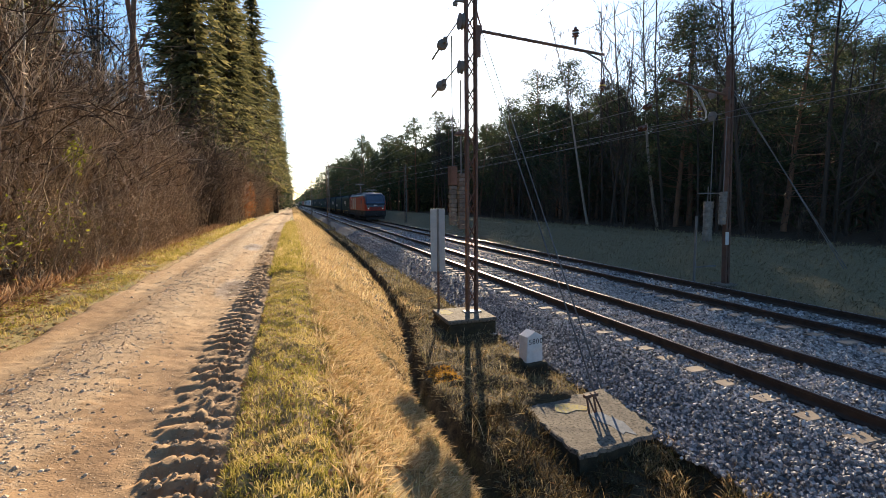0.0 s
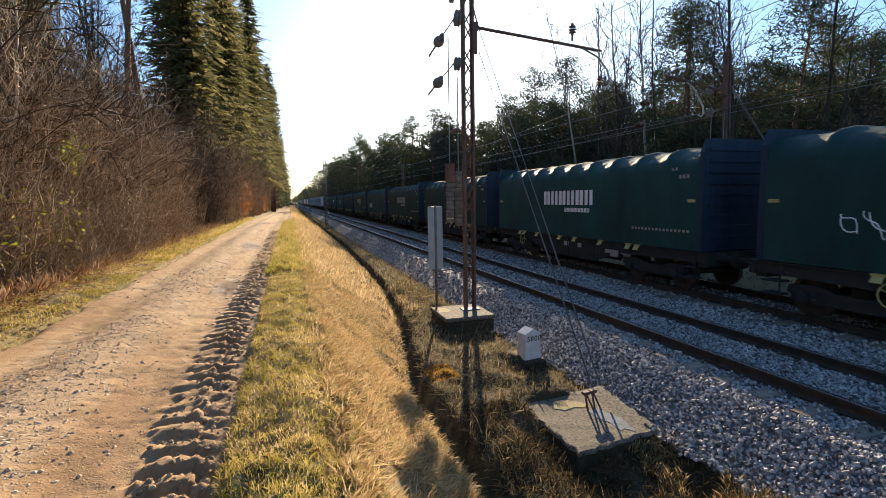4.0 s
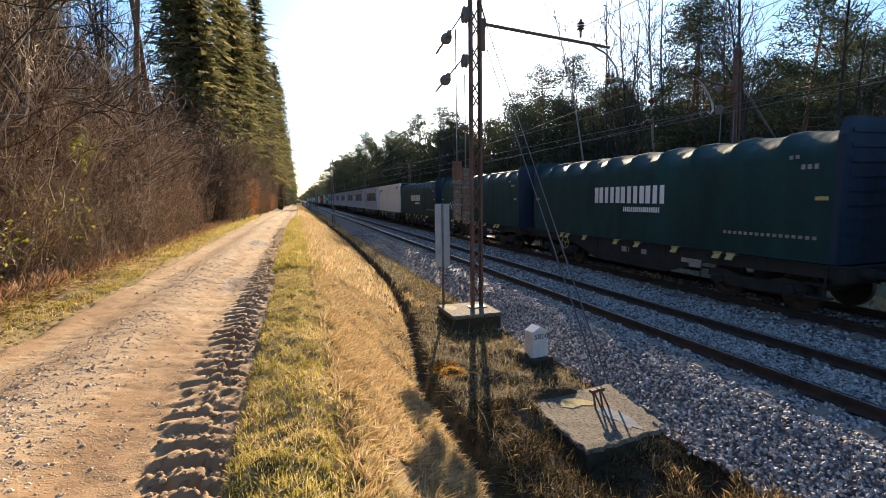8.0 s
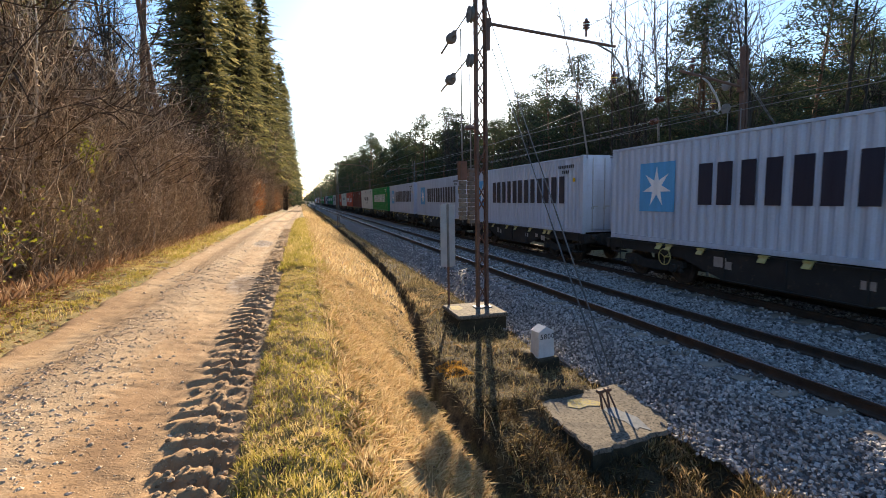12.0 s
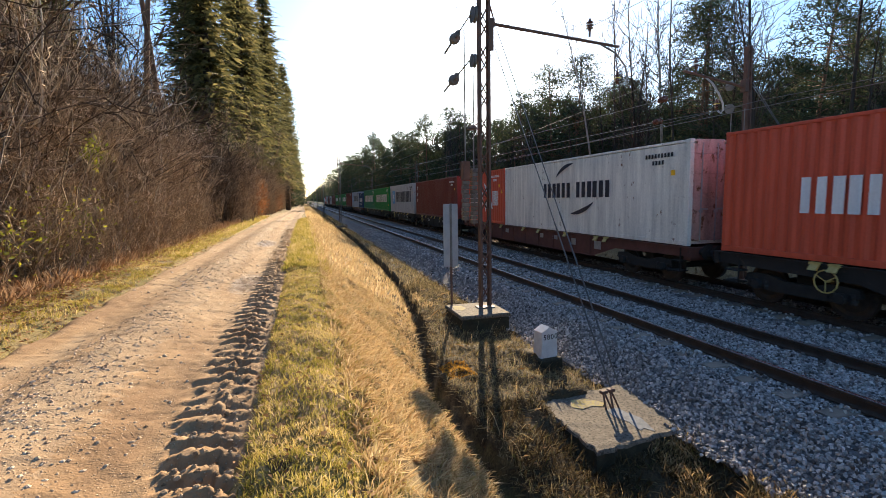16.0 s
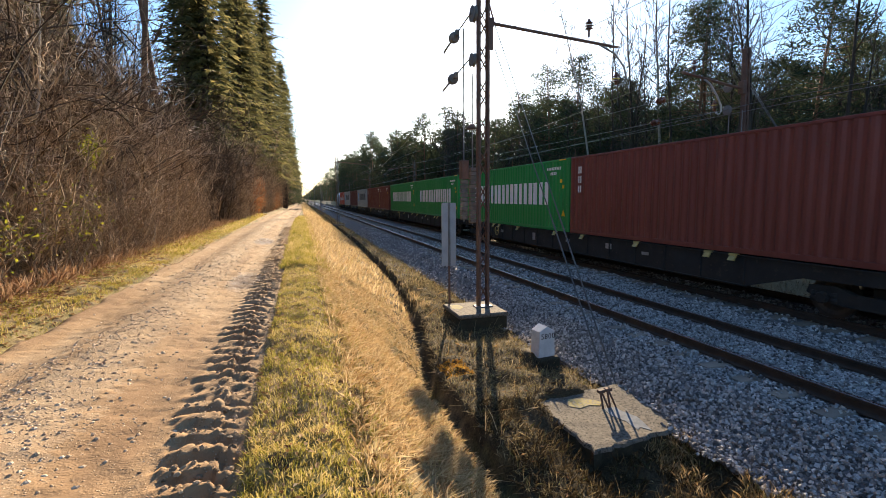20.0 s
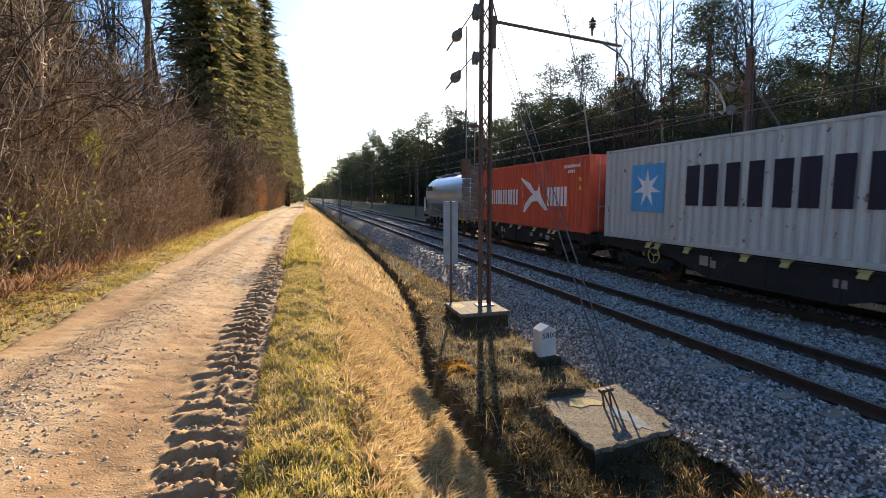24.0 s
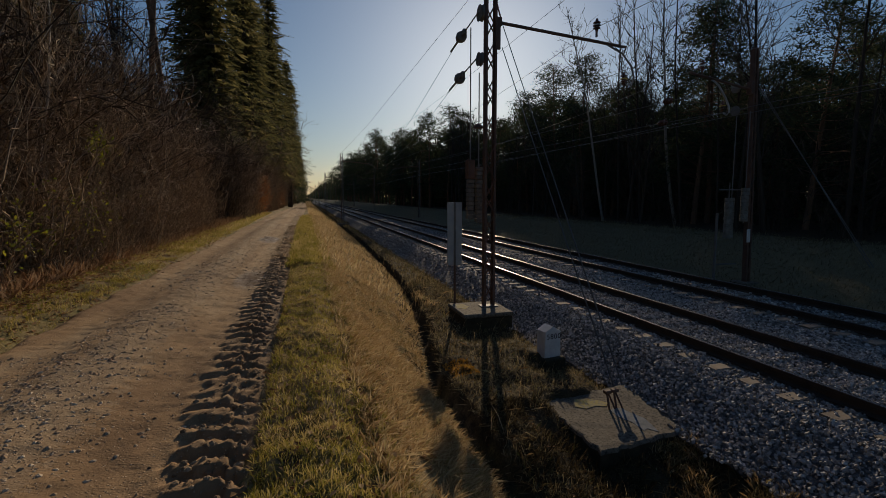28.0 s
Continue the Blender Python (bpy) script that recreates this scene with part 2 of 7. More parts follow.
def ground_z(x, y):
    if x < 3.2:
        x -= bend(y) * min(1.0, (3.2 - x) / 2.0)
    d = ditch_x(y) + 0.09 * lump(0, y, 1.3, 3) + 0.05 * lump(0, y, 4.0, 4)
    berm = stepped(((4.4, -0.88), (5.6, -0.80), (6.9, -0.64), (8.0, -0.60), (30, -0.62)), y)
    lip = stepped(((3.8, -0.85), (5.0, -0.66), (7.0, -0.58), (30, -0.60)), y)
    knots = ((-60, 1.3), (-9, 1.05), (-4.7, 0.98), (-3.55, 0.90), (-3.3, 0.78), (-0.62, 0.78), (-0.42, 0.92), (0.0, 0.95), (0.35, 0.83), (d - 0.30, -0.68), (d - 0.10, -0.97), (d + 0.06, -0.99), (d + 0.17, lip - 0.02), (d + 0.55, lip + 0.02),
             (4.35, berm), (4.75, -0.76), (13.3, -0.72), (14.3, -0.42), (17.2, 0.72), (19.0, 0.86), (60, 1.2))
    z = stepped(knots, x)
    if 0.2 < x < 4.9:
        z += 0.05 * lump(x, y, 1.3) + 0.045 * lump(x, y, 4.1, 7) + 0.06 * lump(x, y, 2.3, 11)
        clod = lump(x, y, 3.1, 61) + 0.5 * lump(x, y, 8.0, 62)
        z += 0.16 * min(0.0, clod + 0.30) + (0.022 * lump(x, y, 11.0, 63) if y < 14 else 0.0)
    elif not (-3.3 < x < -0.62 or 4.7 < x < 13.3):
        z += 0.05 * lump(x, y, 1.3) + 0.035 * lump(x, y, 4.1, 7) + (0.035 * lump(x, y, 8.5, 15) if -0.5 < x < 0.3 else 0.0)
    z -= 0.22 * math.exp(-((x - 3.9) / 0.9) ** 2 - ((y - 4.7) / 0.6) ** 2)
    z -= 0.24 * math.exp(-((x - 3.45) / 0.45) ** 2 - ((y - 5.5) / 0.75) ** 2) + 0.20 * math.exp(-((x - 3.9) / 0.85) ** 2 - ((y - 10.2) / 0.6) ** 2) + 0.24 * math.exp(-((x - 4.3) / 0.4) ** 2 - ((y - 7.95) / 0.4) ** 2)
    if 3.52 < x < 5.05 and 5.25 < y < 6.6:
        z = min(z, -0.9)
    return z


def axis_steps(stops):
    """(start, end, step) stretches joined to one list."""
    out = []
    for a, b, s in stops:
        n = max(1, round((b - a) / s))
        out += [a + (b - a) * i / n for i in range(n)]
    return out + [stops[-1][1]]


def sheet(name, xs, ys, height, material, label, category, kind="structure", shift=lambda y: 0.0):
    nx = len(xs)
    g = Geo()
    g.v = [(x + shift(y), y, height(x, y)) for y in ys for x in xs]
    g.f = [(j * nx + i, j * nx + i + 1, j * nx + nx + i + 1, j * nx + nx + i) for j in range(len(ys) - 1) for i in range(nx - 1)]
    return solid(name, g, material, label, category, "", kind, smooth=True)


def earth_material():
    m, nt, b = blank("grassy_earth", 0.95, 0, 0.2)
    co = coords(nt)
    n1, n2, n3 = noised(nt, co, 0.55, 5), noised(nt, co, 3.2, 5), noised(nt, co, 38, 3)
    straw = ramp(nt, n3, [(0.3, (0.19, 0.125, 0.055)), (0.7, (0.42, 0.305, 0.155))])
    green = ramp(nt, n3, [(0.3, (0.09, 0.082, 0.026)), (0.7, (0.24, 0.20, 0.07))])
    soil = ramp(nt, n3, [(0.3, (0.05, 0.034, 0.02)), (0.7, (0.13, 0.09, 0.055))])
    col = mixed(nt, ramp(nt, n1, [(0.45, (0, 0, 0)), (0.6, (1, 1, 1))]), straw, green)
    col = mixed(nt, ramp(nt, n2, [(0.56, (0, 0, 0)), (0.66, (1, 1, 1))]), col, soil)
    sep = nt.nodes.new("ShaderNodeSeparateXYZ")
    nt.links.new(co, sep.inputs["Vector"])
    # x plus noise: dull darker ground past the ditch, then bank, then floor
    zone = maths(nt, "ADD", sep.outputs["X"], maths(nt, "MULTIPLY", n2, 1.2))
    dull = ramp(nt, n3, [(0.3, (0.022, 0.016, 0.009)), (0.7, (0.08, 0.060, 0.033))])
    col = mixed(nt, maths(nt, "MULTIPLY", maths(nt, "MULTIPLY", maths(nt, "SUBTRACT", zone, 2.3, True), 1.7, True), 0.95), col, dull)
    bank = ramp(nt, n3, [(0.3, (0.11, 0.093, 0.052)), (0.7, (0.28, 0.24, 0.14))])
    col = mixed(nt, maths(nt, "MULTIPLY", maths(nt, "GREATER_THAN", zone, 13.9), 0.9), col, bank)
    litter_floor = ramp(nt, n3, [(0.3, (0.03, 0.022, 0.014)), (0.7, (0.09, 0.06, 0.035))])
    col = mixed(nt, maths(nt, "GREATER_THAN", zone, 19.6), col, litter_floor)
    nt.links.new(col, b.inputs["Base Color"])
    bumped(nt, b, maths(nt, "ADD", n2, maths(nt, "MULTIPLY", n3, 0.4)), 0.6, 0.05)
    return m


def dirt_material():
    m, nt, b = blank("dry_dirt", 0.95, 0, 0.25)
    co = coords(nt)
    n1 = noised(nt, co, 0.9, 6, 0.6, stretch=(1.6, 0.35, 1))
    n2, n3 = noised(nt, co, 7, 5), noised(nt, co, 60, 3)
    base = ramp(nt, n1, [(0.30, (0.25, 0.147, 0.074)), (0.52, (0.42, 0.275, 0.145)), (0.72, (0.52, 0.39, 0.245))])
    base = mixed(nt, maths(nt, "MULTIPLY", n3, 0.5), base, (0.20, 0.12, 0.065))
    stony = nt.nodes.new("ShaderNodeSeparateXYZ")
    nt.links.new(co, stony.inputs["Vector"])
    band = maths(nt, "ABSOLUTE", maths(nt, "ADD", stony.outputs["X"], 2.05))
    band = maths(nt, "LESS_THAN", maths(nt, "ADD", band, maths(nt, "MULTIPLY", n2, 0.9)), 0.80)
    base = mixed(nt, maths(nt, "MULTIPLY", band, 0.35), base, ramp(nt, n3, [(0.3, (0.27, 0.19, 0.115)), (0.7, (0.54, 0.43, 0.30))]))
    damp = ramp(nt, n2, [(0.58, (0, 0, 0)), (0.72, (1, 1, 1))])
    base = mixed(nt, maths(nt, "MULTIPLY", damp, 0.5), base, (0.15, 0.095, 0.05))
    sep = nt.nodes.new("ShaderNodeSeparateXYZ")
    nt.links.new(co, sep.inputs["Vector"])
    off = maths(nt, "ABSOLUTE", maths(nt, "ADD", sep.outputs["X"], 0.66))
    mud = maths(nt, "LESS_THAN", maths(nt, "ADD", off, maths(nt, "MULTIPLY", n2, 0.28)), 0.40)
    base = mixed(nt, maths(nt, "MULTIPLY", mud, 0.3), base, ramp(nt, n3, [(0.3, (0.10, 0.062, 0.034)), (0.7, (0.25, 0.165, 0.095))]))
    v = nt.nodes.new("ShaderNodeTexVoronoi")
    v.inputs["Scale"].default_value = 30
    nt.links.new(co, v.inputs["Vector"])
    grit = ramp(nt, v.outputs["Distance"], [(0.10, (1, 1, 1)), (0.22, (0, 0, 0))])
    base = mixed(nt, maths(nt, "MULTIPLY", grit, 0.55), base, (0.56, 0.46, 0.33))
    # wet film on two patches of the track: darker and less rough
    zone = None
    for px, py, rx, ry in ((-1.25, 10.8, 0.42, 1.7), (-1.5, 20.5, 0.5, 2.2)):
        ex = maths(nt, "MULTIPLY", maths(nt, "ADD", sep.outputs["X"], -px), 1 / rx)
        ey = maths(nt, "MULTIPLY", maths(nt, "ADD", sep.outputs["Y"], -py), 1 / ry)
        dist = maths(nt, "ADD", maths(nt, "MULTIPLY", ex, ex), maths(nt, "MULTIPLY", ey, ey))
        near = maths(nt, "SUBTRACT", 1.25, maths(nt, "ADD", dist, maths(nt, "MULTIPLY", n2, 1.1)), True)
        zone = near if zone is None else maths(nt, "MAXIMUM", zone, near)
    zone = maths(nt, "MULTIPLY", zone, 2.2, True)
    base = mixed(nt, maths(nt, "MULTIPLY", zone, 0.6), base, (0.17, 0.125, 0.085))
    nt.links.new(maths(nt, "SUBTRACT", 0.95, maths(nt, "MULTIPLY", zone, 0.56)), b.inputs["Roughness"])
    nt.links.new(base, b.inputs["Base Color"])
    bumped(nt, b, maths(nt, "ADD", maths(nt, "ADD", n2, maths(nt, "MULTIPLY", grit, 0.5)), maths(nt, "MULTIPLY", n3, 0.35)), 0.6, 0.03)
    return m


EARTH, DIRT = earth_material(), dirt_material()
gx = axis_steps([(-2600, -200, 800), (-200, -20, 30), (-20, -6, 1.4), (-6, -3.2, 0.14), (-3.2, -0.75, 0.5), (-0.75, 5.2, 0.075), (5.2, 13.2, 2.0), (13.2, 19, 0.3), (19, 40, 3), (40, 200, 40), (200, 2600, 800)])
gy = axis_steps([(-400, -40, 60), (-40, -2, 3), (-2, 1.5, 0.15), (1.5, 13, 0.09), (13, 30, 0.3), (30, 80, 1.2), (80, 240, 6), (240, 900, 40), (900, 4200, 400)])
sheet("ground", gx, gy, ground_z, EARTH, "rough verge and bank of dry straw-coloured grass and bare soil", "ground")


def lug_prints(x, y):
    """Tractor tyre prints in soft mud along the verge side of the track: deep slanting bars, crumbled on the verge side."""
    c = stepped(((2.6, -0.66), (4.4, -0.80), (12, -0.78)), y) + 0.03 * math.sin(y * 0.7)
    u = (x - c) / 0.23
    if abs(u) > 1.7:
        return 0.0
    ragged = 0.5 * lump(0, y, 4.0, 17) + 0.3 * lump(x, y, 9.0, 18)
    slant = y + u * 0.075 + 0.05 * abs(u) + 0.05 * lump(0, y, 1.6, 5) + 0.09 * lump(x, y, 3.0, 6) + 0.035 * lump(x, y, 11.0, 16)
    if u > 0.25:
        slant += 0.09
    wave = math.sin(2 * math.pi * slant / 0.26) + 0.8 * lump(x, y, 8.0, 13) + 0.5 * lump(x, y, 19.0, 14)
    edge = max(0.0, min(1.0, 1 - (abs(u + 0.1) - 0.85 - ragged) / 0.35))
    torn = max(0.25, 0.95 + 1.1 * lump(x, y, 1.7, 9))
    cut = 0.75 + 0.5 * lump(x, y, 14.0, 25) if wave > 0.1 else (-1.5 if wave < -0.25 else 2.6 * wave - 0.4)
    return edge * torn * (0.024 * cut + (0.02 * lump(x, y, 22.0, 24) if u > 0 else 0.0))


def track_z(x, y):
    mid = 0.05 * math.exp(-((x + 2.15) / 0.35) ** 2)
    ruts = -0.045 * math.exp(-((x + 2.85) / 0.28) ** 2) - 0.05 * math.exp(-((x + 1.2) / 0.3) ** 2)
    z = 0.865 + mid + ruts + 0.018 * lump(x, y, 2.2) + 0.010 * lump(x, y, 7, 2) + (0.006 * lump(x, y, 13, 21) if y < 14 else 0.0)
    z += lug_prints(x, y) if y < 30 else 0.0
    if -1.25 < x < -0.3 and y < 20:
        z += (0.018 * lump(x, y, 16, 3) + 0.015 * lump(x, y, 31, 5)) * math.exp(-((x + 0.70) / 0.28) ** 2)
    side = max(0.0, -3.3 - x + 0.10 * lump(x, y, 1.1, 4)) + max(0.0, x + 0.46 + 0.09 * lump(x, y, 2.1, 8))
    return z - side * 0.75


tx = axis_steps([(-3.62, -1.25, 0.05), (-1.25, -0.30, 0.024)])
ty = axis_steps([(-30, -4, 2.0), (-4, 1.5, 0.06), (1.5, 8, 0.028), (8, 14, 0.045), (14, 30, 0.09), (30, 80, 1.0), (80, 260, 4), (260, 900, 20)])
sheet("dirt_track", tx, ty, track_z, DIRT, "dry brown dirt track with stones, ruts and tractor tyre prints", "dirt road", shift=bend)

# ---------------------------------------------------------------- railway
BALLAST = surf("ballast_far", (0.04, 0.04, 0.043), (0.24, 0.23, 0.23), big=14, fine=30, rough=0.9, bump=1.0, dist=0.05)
STONE = islands("ballast_stone", [(0.0, (0.075, 0.068, 0.066)), (0.33, (0.34, 0.322, 0.31)), (0.70, (0.57, 0.543, 0.52)), (1.0, (0.82, 0.77, 0.73))], rough=0.85, fine=45)
STEEL = surf("rail_steel", (0.20, 0.185, 0.175), (0.31, 0.29, 0.275), big=2, fine=50, rough=0.27, metal=1.0, bump=0.03)
RUST = surf("rail_rust", (0.028, 0.018, 0.013), (0.066, 0.040, 0.027), big=6, fine=60, rough=0.85, bump=0.3)
CONCRETE = surf("sleeper_concrete", (0.15, 0.12, 0.095), (0.27, 0.22, 0.17), big=4, fine=45, rough=0.9, bump=0.3, dirt=(0.22, 0.17, 0.13), vary=0.25)

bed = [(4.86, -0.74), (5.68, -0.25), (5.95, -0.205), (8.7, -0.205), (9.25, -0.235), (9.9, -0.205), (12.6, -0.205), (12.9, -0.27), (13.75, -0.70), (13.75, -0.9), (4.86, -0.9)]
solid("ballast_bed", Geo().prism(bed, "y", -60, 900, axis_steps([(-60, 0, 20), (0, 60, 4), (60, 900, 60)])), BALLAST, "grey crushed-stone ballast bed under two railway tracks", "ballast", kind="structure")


def rail_profile(x):
    h, q, w, s = 0.072 / 2, 0.15 / 2, 0.009, 0
    half = [(q, -0.172), (q, -0.161), (0.02, -0.146), (w, -0.13), (w, -0.055), (h, -0.042), (h, -0.008), (h - 0.008, 0.0)]
    return [(x + a, z) for a, z in half] + [(x - a, z) for a, z in reversed(half)]


for rx in (RAIL_A, RAIL_A + GAUGE, RAIL_C, RAIL_C + GAUGE):
    rail = thing("rail", "long rusty steel rail with a polished running surface", "rail", "rails")
    part("rail_web", Geo().prism([p for p in rail_profile(rx)], "y", -60, 900), RUST, rail)
    part("running_surface", Geo().prism([(rx - 0.033, 0.0), (rx + 0.033, 0.0), (rx + 0.026, 0.004), (rx - 0.026, 0.004)], "y", -60, 900), STEEL, rail, "polished bright steel running surface")


def sleeper_geo():
    prof = [(-0.13, -0.35), (0.13, -0.35), (0.125, -0.20), (0.105, -0.178), (-0.105, -0.178), (-0.125, -0.20)]
    return Geo().prism([(y, z) for y, z in prof], "x", -1.3, 1.3, [-1.3, -1.28, 1.28, 1.3])


sl = solid("sleeper", sleeper_geo(), CONCRETE, "weathered concrete railway sleeper bedded in ballast", "sleeper", "sleepers")


def clip_geo(gx_, sx):
    g = Geo().tube([(gx_ + sx * 0.06, -0.05, -0.155), (gx_ + sx * 0.10, -0.06, -0.145), (gx_ + sx * 0.13, 0.0, -0.15), (gx_ + sx * 0.10, 0.06, -0.145), (gx_ + sx * 0.06, 0.05, -0.155)], 0.011, 5)
    return g.tube([(gx_ + sx * 0.10, 0, -0.18), (gx_ + sx * 0.10, 0, -0.12)], 0.016, 6)


first = True
clips = [clip_geo(gx_, sx).mesh("rail_clip") for gx_ in (-GAUGE / 2, GAUGE / 2) for sx in (-1, 1)]
for tc in (TRACK_1, TRACK_2):
    for k in range(-2, 115):
        y = 8.95 - 0.6 * 14 + 0.6 * k + (0.2 if tc == TRACK_2 else 0)
        m = pose(tc, y, random.uniform(-0.004, 0.006), 0, 0, random.uniform(-0.4, 0.4))
        if first:
            sl.matrix_basis, first, one = m, False, sl
        else:
            one = new("sleeper", sl.data)
            one.matrix_basis = m
            tagged(one, sl["label"], "sleeper", "sleepers")
        if 2 < y < 13 and tc == TRACK_1:
            for me in clips:
                part("rail_clip", me, RUST, one, "rusty spring rail clip")
far = Geo()
for tc in (TRACK_1, TRACK_2):
    for k in range(115, 700):
        y = 8.95 - 0.6 * 14 + 0.6 * k
        far.box(tc - 1.3, tc - 0.9, y - 0.12, y + 0.12, -0.3, -0.185).box(tc + 0.9, tc + 1.3, y - 0.12, y + 0.12, -0.3, -0.185)
solid("far_sleepers", far, CONCRETE, "distant concrete sleepers along the line", "sleeper", kind="stuff")


def bed_z(x):
    for (xa, za), (xb, zb) in zip(bed, bed[1:9]):
        if xa <= x <= xb:
            return za + (zb - za) * (x - xa) / (xb - xa)
    return -0.72


CUBE_V = np.array([[i, j, k] for i in (-1, 1) for j in (-1, 1) for k in (-1, 1)], float)
CUBE_F = [(0, 1, 3, 2), (4, 6, 7, 5), (0, 4, 5, 1), (2, 3, 7, 6), (0, 2, 6, 4), (1, 5, 7, 3)]


def stones(name, n, x0, x1, y0, y1, s0, s1, seed, label):
    g = np.random.default_rng(seed)
    x = g.uniform(x0, x1, n * 2)
    y = y0 + (y1 - y0) * g.random(n * 2) ** 1.25
    lift = np.zeros(len(x))
    keep = x > np.array([4.78 + 0.3 * lump(0, b, 0.9, 41) + 0.15 * lump(0, b, 3.1, 42) for b in y]) + g.normal(size=len(x)) * 0.07
    for rx in (RAIL_A, RAIL_A + GAUGE, RAIL_C, RAIL_C + GAUGE):
        keep &= abs(x - rx) > 0.10
    for tc, off in ((TRACK_1, 0.0), (TRACK_2, 0.2)):
        ph = (y - (8.95 - 8.4 + off)) / 0.6
        from_mid = abs(x - tc)
        on = (abs(ph - np.round(ph)) * 0.6 < 0.13) & (from_mid < 1.32)
        swept = np.where(from_mid > 0.95, 0.93, np.where(from_mid > 0.45, 0.5, 0.12))
        patchy = np.array([lump(a, b, 2.7, 44) for a, b in zip(x, y)]) * 0.3
        keep &= ~(on & (g.random(len(x)) < swept + patchy))
        lift += np.where(on, 0.028, 0.0)
    x, y, lift = x[keep][:n], y[keep][:n], lift[keep][:n]
    n = len(x)
    z = np.array([max(bed_z(a), ground_z(a, b) if a < 5.2 else -9) for a, b in zip(x, y)]) + g.uniform(-0.02, 0.028, n) + lift
    size = g.uniform(s0, s1, n)
    v = CUBE_V[None] * g.uniform(0.38, 1.0, (n, 8, 3)) * (size[:, None] * g.uniform(0.5, 1.05, (n, 3)))[:, None, :] * 0.56
    q = g.normal(size=(n, 4))
    q /= np.linalg.norm(q, axis=1)[:, None]
    w, a, b, c = q.T
    R = np.stack([1 - 2 * (b * b + c * c), 2 * (a * b - c * w), 2 * (a * c + b * w), 2 * (a * b + c * w), 1 - 2 * (a * a + c * c), 2 * (b * c - a * w), 2 * (a * c - b * w), 2 * (b * c + a * w), 1 - 2 * (a * a + b * b)], 1).reshape(n, 3, 3)
    v = np.einsum("nij,nkj->nki", R, v) + np.stack([x, y, z], 1)[:, None, :]
    return cloud(name, v, CUBE_F, STONE, label, "ballast")


stones("ballast_stones", 50000, 4.5, 9.6, 2.6, 13, 0.029, 0.064, 11, "loose grey crushed ballast stones")
stones("ballast_stones", 11000, 8.3, 13.7, 4, 18, 0.045, 0.085, 12, "loose grey crushed ballast stones")
stones("ballast_stones", 15000, 4.8, 13.6, 13, 46, 0.06, 0.10, 13, "loose grey crushed ballast stones")
stones("ballast_stones", 5000, 4.5, 9.6, -7, 2.6, 0.045, 0.085, 14, "loose grey crushed ballast stones")

# ---------------------------------------------------------------- the freight train
MOVERS = []  # (thing, place along the train in metres)
FRONT = 60.5


def paint(name, c, rust=0.0, rough=0.5, worn=0.12):
    """Container and wagon paint: sun-bleached and streaked, with rust where it is chipped."""
    m, nt, b = blank(name, rough, 0.0, 0.4)
    co = coords(nt)
    streak = noised(nt, co, 3.0, 5, 0.6, stretch=(1, 1.6, 0.16))
    fine = noised(nt, co, 22, 4)
    lo, hi = tuple(v * (1 - worn * 1.6) for v in c), tuple(min(1, v * (1 + worn) + 0.012) for v in c)
    col = ramp(nt, maths(nt, "ADD", maths(nt, "MULTIPLY", streak, 0.7), maths(nt, "MULTIPLY", fine, 0.3)), [(0.33, lo), (0.66, hi)])
    if rust:
        r = noised(nt, co, 4.5, 8, 0.7, stretch=(1, 1, 0.55))
        col = mixed(nt, ramp(nt, r, [(0.74 - rust * 0.2, (0, 0, 0)), (0.79 - rust * 0.2, (1, 1, 1))]), col, (0.16, 0.07, 0.03))
    nt.links.new(col, b.inputs["Base Color"])
    nt.links.new(maths(nt, "ADD", maths(nt, "MULTIPLY", fine, 0.3), rough - 0.15, True), b.inputs["Roughness"])
    bumped(nt, b, fine, 0.06, 0.01)
    return m


PAINTS = {
    "white": paint("white_paint", (0.84, 0.83, 0.80), 0.15), "grey": paint("pale_grey_paint", (0.45, 0.50, 0.60), 0.10), "old_grey": paint("rusty_grey_paint", (0.50, 0.49, 0.47), 0.62),
    "green": paint("bright_green_paint", (0.006, 0.235, 0.048), 0.10), "teal": paint("faded_green_paint", (0.015, 0.20, 0.10), 0.2), "brown": paint("oxide_brown_paint", (0.165, 0.031, 0.025), 0.25),
    "red": paint("orange_red_paint", (0.62, 0.09, 0.042), 0.12), "blue": paint("dark_blue_paint", (0.008, 0.045, 0.15), 0.15), "old_white": paint("rusty_white_paint", (0.80, 0.765, 0.68), 0.55, 0.5, 0.2),
    "brick": paint("brick_red_paint", (0.175, 0.036, 0.026), 0.3),
}
MARK = {"navy": paint("navy_marking", (0.008, 0.011, 0.030)), "white": paint("white_marking", (0.82, 0.82, 0.82)), "sky": paint("sky_blue_marking", (0.085, 0.36, 0.66)), "yellow": paint("yellow_marking", (0.85, 0.48, 0.01)), "black": paint("black_marking", (0.015, 0.015, 0.018)), "pink": paint("worn_pink_paint", (0.50, 0.31, 0.27), 0.9, 0.6, 0.3)}
FRAME = surf("wagon_frame_black", (0.010, 0.0095, 0.0095), (0.027, 0.024, 0.022), big=3, fine=30, rough=0.8, bump=0.2, dirt=(0.07, 0.05, 0.035))
FRAME_RED = surf("wagon_frame_red", (0.085, 0.030, 0.022), (0.15, 0.055, 0.04), big=3, fine=30, rough=0.8, bump=0.2, dirt=(0.05, 0.03, 0.02))
BOGIE = surf("bogie_grime", (0.010, 0.0092, 0.0088), (0.030, 0.026, 0.023), big=5, fine=40, rough=0.85, bump=0.3)
WHEEL = surf("wheel_steel", (0.045, 0.038, 0.034), (0.10, 0.085, 0.075), big=5, fine=40, rough=0.5, metal=0.7, bump=0.1)
